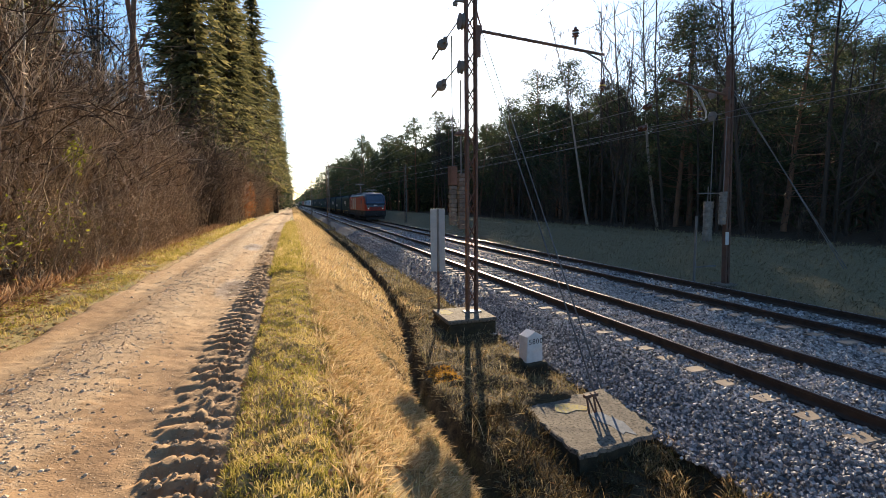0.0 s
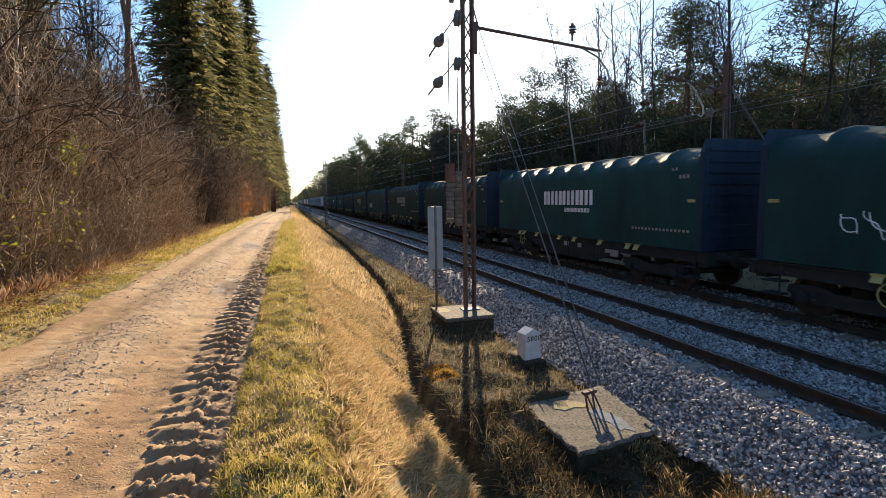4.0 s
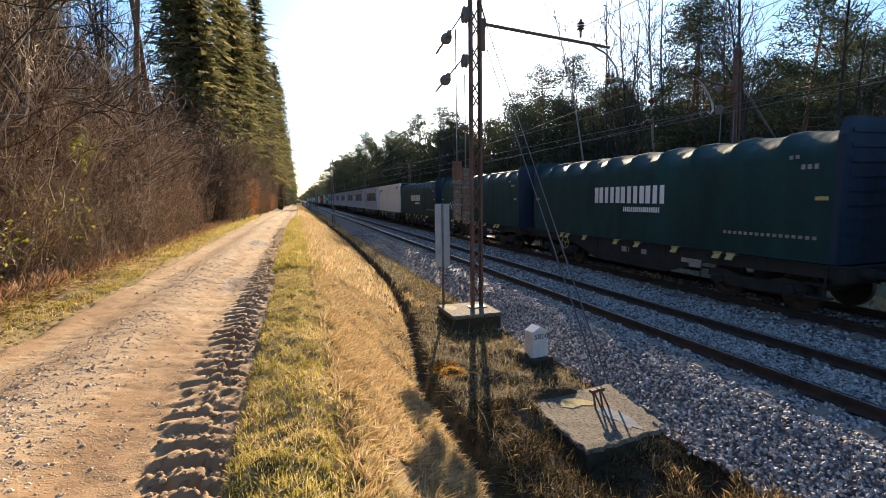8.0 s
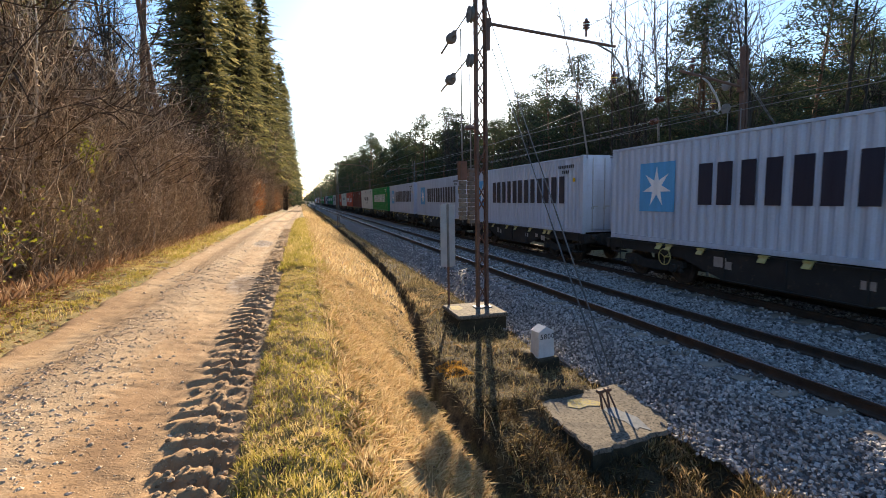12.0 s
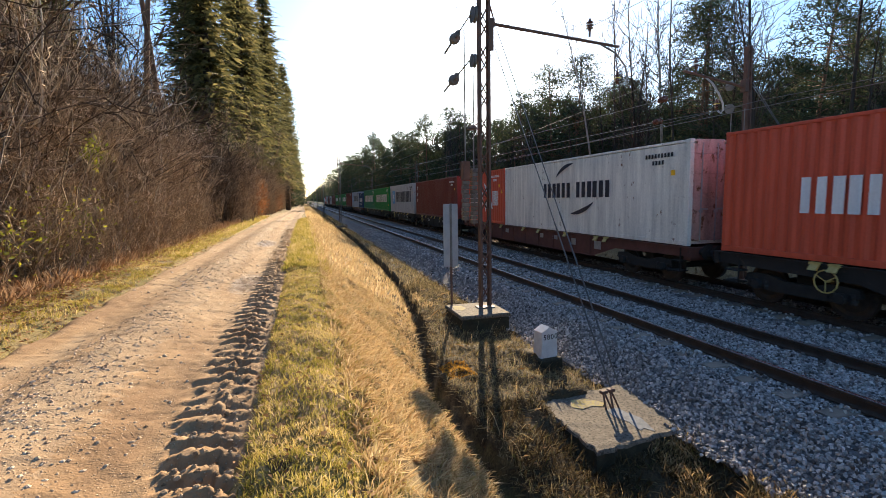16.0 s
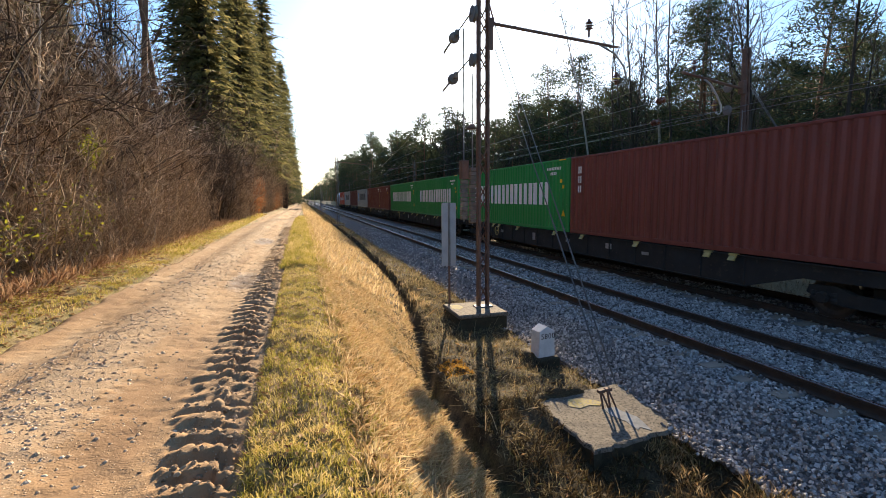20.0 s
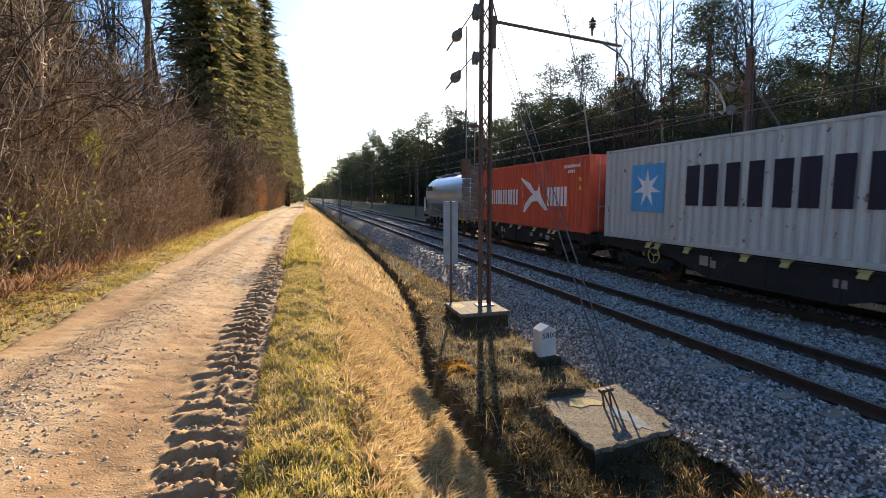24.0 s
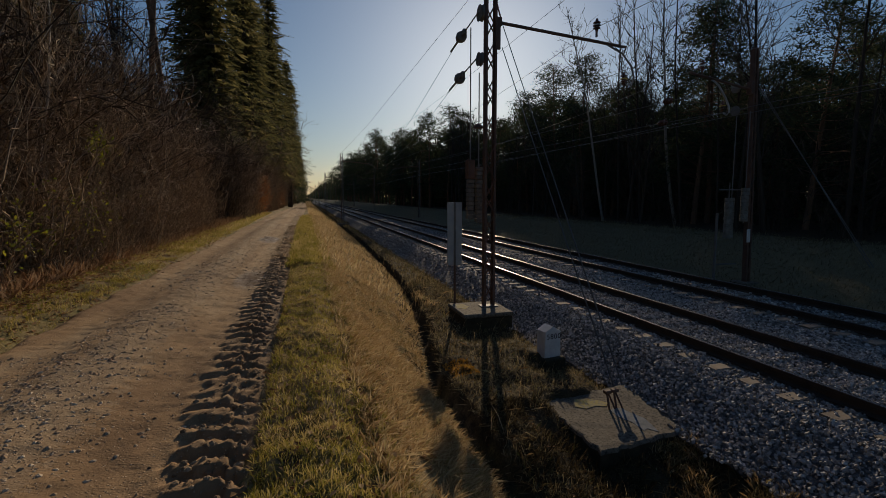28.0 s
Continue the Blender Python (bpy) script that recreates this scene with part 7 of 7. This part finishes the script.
for x, y in ((20.5, 29.8), (22, 24.5)):
    leaning = plant(kind("birch"), x, y, random.uniform(0.95, 1.08))
    leaning.rotation_euler = (radians(-2), radians(-8), 0)
for x, y, s in ((23.5, 38.5, 1.05), (24.6, 43.5, 1.08), (22.4, 23.5, 0.95), (24.5, 50.0, 1.0)):
    plant(kind("full_pine"), x, y, s)
for x, y, s in ((20.4, 11.5, 1.2), (21.2, 14.2, 1.35), (20.2, 17.0, 1.25), (21.6, 19.8, 1.4), (20.6, 22.5, 1.3), (21.0, 26.5, 1.4), (23.0, 31.5, 1.45), (22.0, 28.5, 1.4)):
    plant(kind("pole"), x, y, s)
y = 128.0
while y < 640:
    for x in (19.5, 24.0):
        plant(kind(random.choice(("far_pine", "far_pine", "far_bare"))), x + random.uniform(-1, 1.5), y + random.uniform(-2, 2), random.uniform(1.0, 1.45))
    y += random.uniform(4.5, 7) * (1 if y < 260 else 3)
# undergrowth along its edge and inside
for i in range(22):
    y = 4 + i * 2.6 + random.uniform(-0.5, 0.5)
    plant(random.choice(LIGHT[:2]), 19.2 + random.uniform(-0.5, 3.2), y, random.uniform(0.35, 0.75))
for i in range(20):
    plant(random.choice(LIGHT[:2]), random.uniform(22, 34), random.uniform(2, 75), random.uniform(0.6, 1.0))

for i, ob in enumerate([o for k in KINDS.values() for o in k] + BUSH + LIGHT):
    if ob not in used:
        plant(ob, 33 + i % 5, 30 + 4 * i)


def thicket(name, n, x0, x1, y0, y1, zmax, size, material, label, seed, power=1.0, slim=0.2):
    """Uncountable undergrowth: small tilted sprays, denser near the ground."""
    g = np.random.default_rng(seed)
    x, y = g.uniform(x0, x1, n), y0 + (y1 - y0) * g.random(n) ** power
    z = 0.7 + zmax * g.random(n) ** 1.25
    c = np.stack([x, y, z], 1)
    a, b = g.normal(size=(n, 3)) * [1, 1, 1.2], g.normal(size=(n, 3))
    a /= np.linalg.norm(a, axis=1)[:, None]
    b -= a * (a * b).sum(1)[:, None]
    b /= np.linalg.norm(b, axis=1)[:, None]
    s = g.uniform(0.5, 1.3, n)[:, None] * size
    v = np.stack([c - a * s, c + b * s * slim, c + a * s, c - b * s * slim], 1)
    return cloud(name, v, [(0, 1, 2, 3)], material, label, "undergrowth")


thicket("wood_undergrowth", 36000, 21.5, 38, -4, 80, 6.5, 0.34, TWIG_GREY, "dark tangled undergrowth inside the wood", 71, 1.0, 0.06)
thicket("wood_undergrowth", 34000, 25, 46, -6, 130, 8.5, 0.42, PINE, "dark evergreen growth deep in the wood", 72, 1.0, 0.15)
thicket("wood_undergrowth", 9000, 46, 62, -12, 140, 12.0, 1.3, PINE, "closed dark evergreens deep in the wood", 77, 1.0, 0.5)
thicket("far_woods", 26000, 20.5, 34, 80, 640, 12.0, 0.8, PINE, "distant closed wood along the line", 73, 1.6)
thicket("far_woods", 5000, 18.5, 50, 600, 2600, 16.0, 2.6, PINE, "hazy wood far along the line", 81, 1.3, 0.5)
thicket("far_woods", 5000, -40, -1.5, 560, 2600, 16.0, 2.6, PINE, "hazy wood far along the line", 82, 1.3, 0.5)
thicket("far_woods", 14000, -17, -8.5, 75, 260, 24.0, 0.8, SPRUCE, "dense crowns of the wood beside the dirt track", 76, 1.3)
thicket("hedge_thicket", 22000, -10, -6.5, 0, 70, 5.6, 0.28, TWIG_SHADED, "dense twig thicket behind the hedge", 74, 1.3, 0.05)
thicket("far_woods", 16000, -16, -7.0, 44, 500, 11.0, 0.6, PINE, "distant closed wood beside the dirt track", 75, 1.6)
thicket("far_woods", 12000, -22, -11.5, 4, 26, 15.0, 0.5, PINE, "dark evergreens behind the hedge", 79, 1.0)
thicket("hedge_shade", 9000, -13, -9, 0, 60, 5.0, 0.5, DEAD, "brown leafy undergrowth inside the wood", 78, 1.0, 0.3)


def leaves(name, centre, radius, n, size, material, label, seed):
    """A spray of small folded leaves round a point."""
    g = np.random.default_rng(seed)
    c = np.array(centre) + g.normal(size=(n, 3)) * np.array(radius) * 0.55
    a, b = g.normal(size=(n, 3)), g.normal(size=(n, 3))
    a /= np.linalg.norm(a, axis=1)[:, None]
    b -= a * (a * b).sum(1)[:, None]
    b /= np.linalg.norm(b, axis=1)[:, None]
    s = g.uniform(0.6, 1.2, n)[:, None] * size
    v = np.stack([c - a * s, c + b * s * 0.5 + 0.1 * s, c + a * s, c - b * s * 0.5 + 0.1 * s], 1)
    return cloud(name, v, [(0, 1, 2, 3)], material, label, "leaves")


leaves("ivy_leaves", (-4.95, 13.9, 3.85), (0.25, 0.4, 0.4), 170, 0.055, LEAF_Y, "few yellow-green leaves left in the hedge", 1)
leaves("ivy_leaves", (-4.75, 12.2, 2.2), (0.3, 2.0, 0.7), 220, 0.05, LEAF_Y, "few yellow-green leaves left in the hedge", 2)
leaves("ivy_leaves", (-4.75, 9.5, 1.9), (0.3, 0.9, 0.5), 130, 0.045, LEAF_Y, "few yellow-green leaves left in the hedge", 3)
leaves("beech_leaves", (-3.9 + bend(46), 47.0, 2.9), (0.6, 1.8, 1.5), 1100, 0.085, LEAF_O, "rust-brown beech leaves still on the twigs", 4)
leaves("beech_leaves", (-3.9 + bend(68), 68.0, 2.6), (0.6, 2.5, 1.3), 700, 0.10, LEAF_O, "rust-brown beech leaves still on the twigs", 5)


# ---------------------------------------------------------------- grass
def blades(name, n, place, h0, h1, width, lean, material, label, seed, lay=(0, 0)):
    """Bent grass blades rooted on the ground. place(rng, n) gives x and y; lay: the way the sward lies."""
    g = np.random.default_rng(seed)
    x, y = place(g, n)
    n = len(x)
    z = np.array([ground_z(a, b) for a, b in zip(x, y)]) - 0.01
    h = g.uniform(h0, h1, n)
    ang = g.uniform(0, 2 * np.pi, n)
    bend = g.uniform(0.2, 1.0, n) * lean
    dx, dy = np.cos(ang) * bend + lay[0], np.sin(ang) * bend + lay[1]
    wx, wy = -np.sin(ang) * width * g.uniform(0.6, 1.3, n), np.cos(ang) * width * g.uniform(0.6, 1.3, n)
    up = np.sqrt(np.maximum(0.05, 1 - np.minimum(0.95, dx * dx + dy * dy)))
    P = lambda t, k: np.stack([x + dx * h * t * (0.4 + 0.6 * t) + wx * k, y + dy * h * t * (0.4 + 0.6 * t) + wy * k, z + up * h * t * (1.25 - 0.25 * t)], 1)
    v = np.stack([P(0, -1), P(0, 1), P(0.55, 0.75), P(1.0, 0.0), P(0.55, -0.75)], 1)
    return cloud(name, v, [(0, 1, 2, 3, 4)], material, label, "grass")


def patch(x0, x1, y0, y1, power=1.4, holes=0.0, k=0):
    def place(g, n):
        x = g.uniform(x0, x1, n)
        y = y0 + (y1 - y0) * g.random(n) ** power
        if holes:
            keep = np.array([lump(a, b, 1.6, 20 + k) + 0.5 * lump(a, b, 5, 30 + k) for a, b in zip(x, y)]) > holes - 0.35
            x, y = x[keep], y[keep]
        return x, y
    return place


def bank_place(g, n):
    y = 1.6 + 11.5 * g.random(n) ** 1.35
    d = np.array([ditch_x(b) for b in y])
    x = 0.25 + (d - 0.38) * g.random(n)
    keep = np.array([lump(a, b, 3.1, 61) + 0.5 * lump(a, b, 8.0, 62) for a, b in zip(x, y)]) > -0.34
    return x[keep], y[keep]


def berm_place(g, n):
    y = 3.0 + 14 * g.random(n) ** 1.2
    d = np.array([ditch_x(b) for b in y])
    x = d + 0.13 + (4.9 - d) * g.random(n)
    keep = ~((x > 3.42) & (x < 5.12) & (y > 5.15) & (y < 6.72)) & ~((x > 3.5) & (x < 4.82) & (y > 10.7) & (y < 12.1)) & ~((x > 4.2) & (x < 4.85) & (y > 8.1) & (y < 8.8)) & ~((x > 2.28) & (x < 2.82) & (y > 7.7) & (y < 8.5))
    keep &= ~((x > 2.75) & (y < 6.3) & (g.random(len(x)) < 0.93))
    return x[keep], y[keep]


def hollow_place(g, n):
    """The hollow in front of and beside the anchor slab."""
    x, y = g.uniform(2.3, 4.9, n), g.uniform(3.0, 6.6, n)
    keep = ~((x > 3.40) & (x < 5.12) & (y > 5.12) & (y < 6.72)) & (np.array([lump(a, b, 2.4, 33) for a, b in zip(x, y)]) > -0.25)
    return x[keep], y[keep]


blades("verge_straw", 3500, patch(-0.5, 0.55, 1.5, 13, 1.5), 0.015, 0.05, 0.004, 1.1, GRASS_S, "flattened dry straw in the verge grass", 54)
blades("verge_grass", 38000, patch(-0.47, 0.55, 1.5, 13, 1.5), 0.02, 0.075, 0.0036, 1.1, GRASS_G, "short green and straw-coloured verge grass", 31)
blades("verge_grass", 9000, patch(-0.6, 0.6, 12, 45, 1.3), 0.07, 0.17, 0.010, 0.8, GRASS_G, "short green and straw-coloured verge grass", 32)
blades("bank_grass", 40000, bank_place, 0.05, 0.17, 0.0042, 1.25, GRASS_S, "dry straw-coloured grass lying down the bank", 33, (0.30, -0.1))
blades("bank_grass", 12000, patch(0.3, 3.4, 13, 50, 1.3), 0.10, 0.24, 0.012, 0.75, GRASS_S, "dry straw-coloured grass lying down the bank", 34, (0.3, 0))
blades("berm_grass", 32000, berm_place, 0.04, 0.16, 0.0045, 1.35, GRASS_D, "long matted dry grass beside the ditch", 35, (-0.25, -0.15))
blades("hollow_grass", 9500, hollow_place, 0.05, 0.22, 0.005, 1.35, GRASS_H, "dark matted grass in the hollow by the slab", 56, (-0.1, -0.1))
blades("toe_grass", 2200, patch(4.3, 5.05, 2.9, 5.2, 1.0, 0.25, 9), 0.05, 0.2, 0.005, 0.95, GRASS_S, "matted dry tufts along the ballast edge", 46)
blades("verge_grass", 7000, patch(-0.5, 0.5, -7, 1.5, 0.8), 0.02, 0.08, 0.007, 1.0, GRASS_G, "short green and straw-coloured verge grass", 47)
blades("bank_grass", 9000, patch(0.3, 2.1, -7, 1.6, 0.8), 0.05, 0.14, 0.007, 0.9, GRASS_S, "dry straw-coloured grass lying down the bank", 48, (0.35, -0.1))
blades("berm_grass", 7000, patch(2.2, 5.0, -7, 3.0, 0.8), 0.05, 0.2, 0.007, 0.95, GRASS_D, "long matted dry grass beside the ditch", 49)
blades("hedge_grass", 7000, patch(-5.0, -3.5, -7, 3.0, 0.8), 0.04, 0.14, 0.007, 0.9, GRASS_G, "green grass strip along the hedge", 50)
blades("toe_grass", 3200, patch(4.35, 5.15, 2.9, 5.4, 1.0, 0.25, 9), 0.05, 0.2, 0.005, 0.95, GRASS_D, "matted dry tufts along the ballast edge", 45)
blades("dry_stalks", 450, berm_place, 0.2, 0.5, 0.0035, 0.98, GRASS_S, "long bleached dry stalks bent over the ditch", 43, (-0.1, -0.2))
blades("track_grass", 2600, patch(-2.7, -1.7, 3, 16, 1.2, 0.42, 5), 0.015, 0.05, 0.004, 1.0, GRASS_D, "sparse flattened grass on the track's middle ridge", 44)
blades("rusty_grass", 2000, patch(2.3, 2.8, 7.7, 8.45, 1.0), 0.02, 0.055, 0.006, 1.2, RUSTY, "small patch of rust-orange grass and moss", 42)
blades("berm_grass", 9000, patch(2.9, 5.0, 16, 60, 1.3), 0.08, 0.2, 0.014, 0.9, GRASS_D, "long matted dry grass beside the ditch", 36)
blades("bank_grass", 6000, patch(0.3, 3.3, 48, 220, 1.5), 0.15, 0.32, 0.035, 0.8, GRASS_S, "dry straw-coloured grass lying down the bank", 55)
blades("berm_grass", 5000, patch(2.6, 5.2, 58, 220, 1.4), 0.2, 0.4, 0.04, 0.9, GRASS_D, "long matted dry grass beside the ditch", 53)
blades("hedge_grass", 13000, patch(-4.6, -3.45, 3, 16, 1.1, 0.1, 7), 0.02, 0.10, 0.0055, 1.05, GRASS_G, "green grass strip along the hedge", 37)
blades("hedge_grass", 2500, patch(-3.8, -3.25, 3, 16, 1.1, 0.2, 8), 0.02, 0.08, 0.005, 1.1, GRASS_G, "thin grass creeping over the track edge", 58)
blades("hedge_grass", 11000, patch(-5.0, -3.45, 16, 55, 1.3), 0.05, 0.15, 0.011, 0.95, GRASS_G, "green grass strip along the hedge", 38)
blades("hedge_straw", 9000, patch(-5.6, -4.45, 4, 40, 1.2), 0.12, 0.38, 0.006, 0.85, GRASS_B, "dry straw grass under the hedge", 39)
blades("far_bank_grass", 26000, patch(13.8, 19.5, 4, 45, 1.3), 0.06, 0.20, 0.009, 1.35, GRASS_F, "dull dry grass on the far bank", 40, (-0.2, -0.2))


def litter(name, n, place, size, material, label, seed, zf):
    g = np.random.default_rng(seed)
    x, y = place(g, n)
    n = len(x)
    z = np.array([zf(a, b) for a, b in zip(x, y)]) + 0.012
    a = g.uniform(0, 2 * np.pi, n)
    s = size * g.uniform(0.5, 1.2, n)
    c = np.stack([x, y, z], 1)
    u = np.stack([np.cos(a), np.sin(a), g.uniform(-0.3, 0.3, n)], 1) * s[:, None]
    w = np.stack([-np.sin(a), np.cos(a), g.uniform(-0.4, 0.4, n)], 1) * s[:, None] * 0.55
    v = np.stack([c - u, c + w + [0, 0, 0.01], c + u, c - w + [0, 0, 0.01]], 1)
    return cloud(name, v, [(0, 1, 2, 3)], material, label, "leaves")


litter("fallen_leaves", 6500, patch(-5.6, -4.0, 3, 30, 1.2), 0.05, DEAD, "fallen brown leaves under the hedge", 59, lambda a, b: ground_z(a, b) + 0.03)
litter("fallen_leaves", 3600, patch(-5.4, -3.3, 3, 26, 1.2), 0.045, DEAD, "fallen brown leaves along the hedge", 51, ground_z)
litter("fallen_leaves", 600, patch(-0.55, 0.7, 1.6, 12, 1.3), 0.028, LEAF_PALE, "bleached dead leaves lying in the verge grass", 57, lambda a, b: ground_z(a, b) + 0.03)
litter("fallen_leaves", 700, patch(-0.7, 4.8, 2, 13, 1.2), 0.035, DEAD, "fallen brown leaves in the grass", 52, ground_z)


def pebbles(name, n, x0, x1, y0, y1, s0, s1, seed, power=1.3, mud=False):
    """Rounded stones half sunk in the dirt: a low dome of two rings and a top."""
    g = np.random.default_rng(seed)
    x = np.clip(g.normal((x0 + x1) / 2, (x1 - x0) / 3, n), -3.5, -0.42 if mud else -0.95)
    y = y0 + (y1 - y0) * g.random(n) ** power
    z = np.array([track_z(a, b) for a, b in zip(x, y)])
    s = s0 + (s1 - s0) * g.random(n) ** 3
    k = np.arange(6) * np.pi / 3
    ring = lambda r, h: np.stack([r * np.cos(k), r * np.sin(k), np.full(6, h)], 1)
    dome = np.concatenate([ring(1.0, -0.25), ring(0.72, 0.55), ring(0.12, 1.0)])
    v = dome[None] * g.uniform(0.72, 1.1, (n, 18, 3)) * np.stack([s, s * g.uniform(0.6, 1, n), s * g.uniform(0.3, 0.6, n)], 1)[:, None, :] * 0.55
    a = g.uniform(0, 2 * np.pi, n)
    rx, ry = np.cos(a)[:, None] * v[:, :, 0] - np.sin(a)[:, None] * v[:, :, 1], np.sin(a)[:, None] * v[:, :, 0] + np.cos(a)[:, None] * v[:, :, 1]
    v = np.stack([rx, ry, v[:, :, 2]], 2) + np.stack([x, y, z], 1)[:, None, :]
    faces = [(q * 6 + i, q * 6 + (i + 1) % 6, q * 6 + 6 + (i + 1) % 6, q * 6 + 6 + i) for q in range(2) for i in range(6)]
    if mud:
        return cloud(name, v, faces, MUD, "crumbled clods of dried mud along the tyre prints", "soil")
    return cloud(name, v, faces, PEBBLE, "pale pebbles and stones pressed into the dirt track", "stones")


PEBBLE = islands("track_pebble", [(0.0, (0.38, 0.255, 0.155)), (0.5, (0.54, 0.40, 0.265)), (1.0, (0.74, 0.61, 0.45))], rough=0.95, spec=0.1)
MUD = islands("mud_crumb", [(0.0, (0.20, 0.13, 0.075)), (0.5, (0.40, 0.28, 0.17)), (1.0, (0.56, 0.42, 0.27))], rough=1.0, fine=40)
pebbles("track_stones", 1900, -2.7, -1.4, 2.6, 14, 0.012, 0.055, 61)
pebbles("track_stones", 2000, -2.7, -1.7, 2.6, 8, 0.010, 0.045, 64)
pebbles("track_stones", 900, -3.3, -2.1, 2.8, 6, 0.02, 0.065, 62)
pebbles("track_stones", 900, -3.2, -1.2, 10, 34, 0.03, 0.08, 63)
pebbles("mud_clods", 1500, -0.95, -0.42, 2.4, 12, 0.012, 0.075, 65, mud=True)


# ---------------------------------------------------------------- motion
TRAVEL = [(0.0, -5.1), (1.0, 22.4), (2.0, 49.5), (3.0, 74.4)] + [(float(t), 24.8 * t) for t in range(4, 29, 2)]


def motions():
    for ob, s in MOVERS:
        walk(ob, [(t, pose(TRACK_2, s - d + 0.2, 0)) for t, d in TRAVEL])


motions()
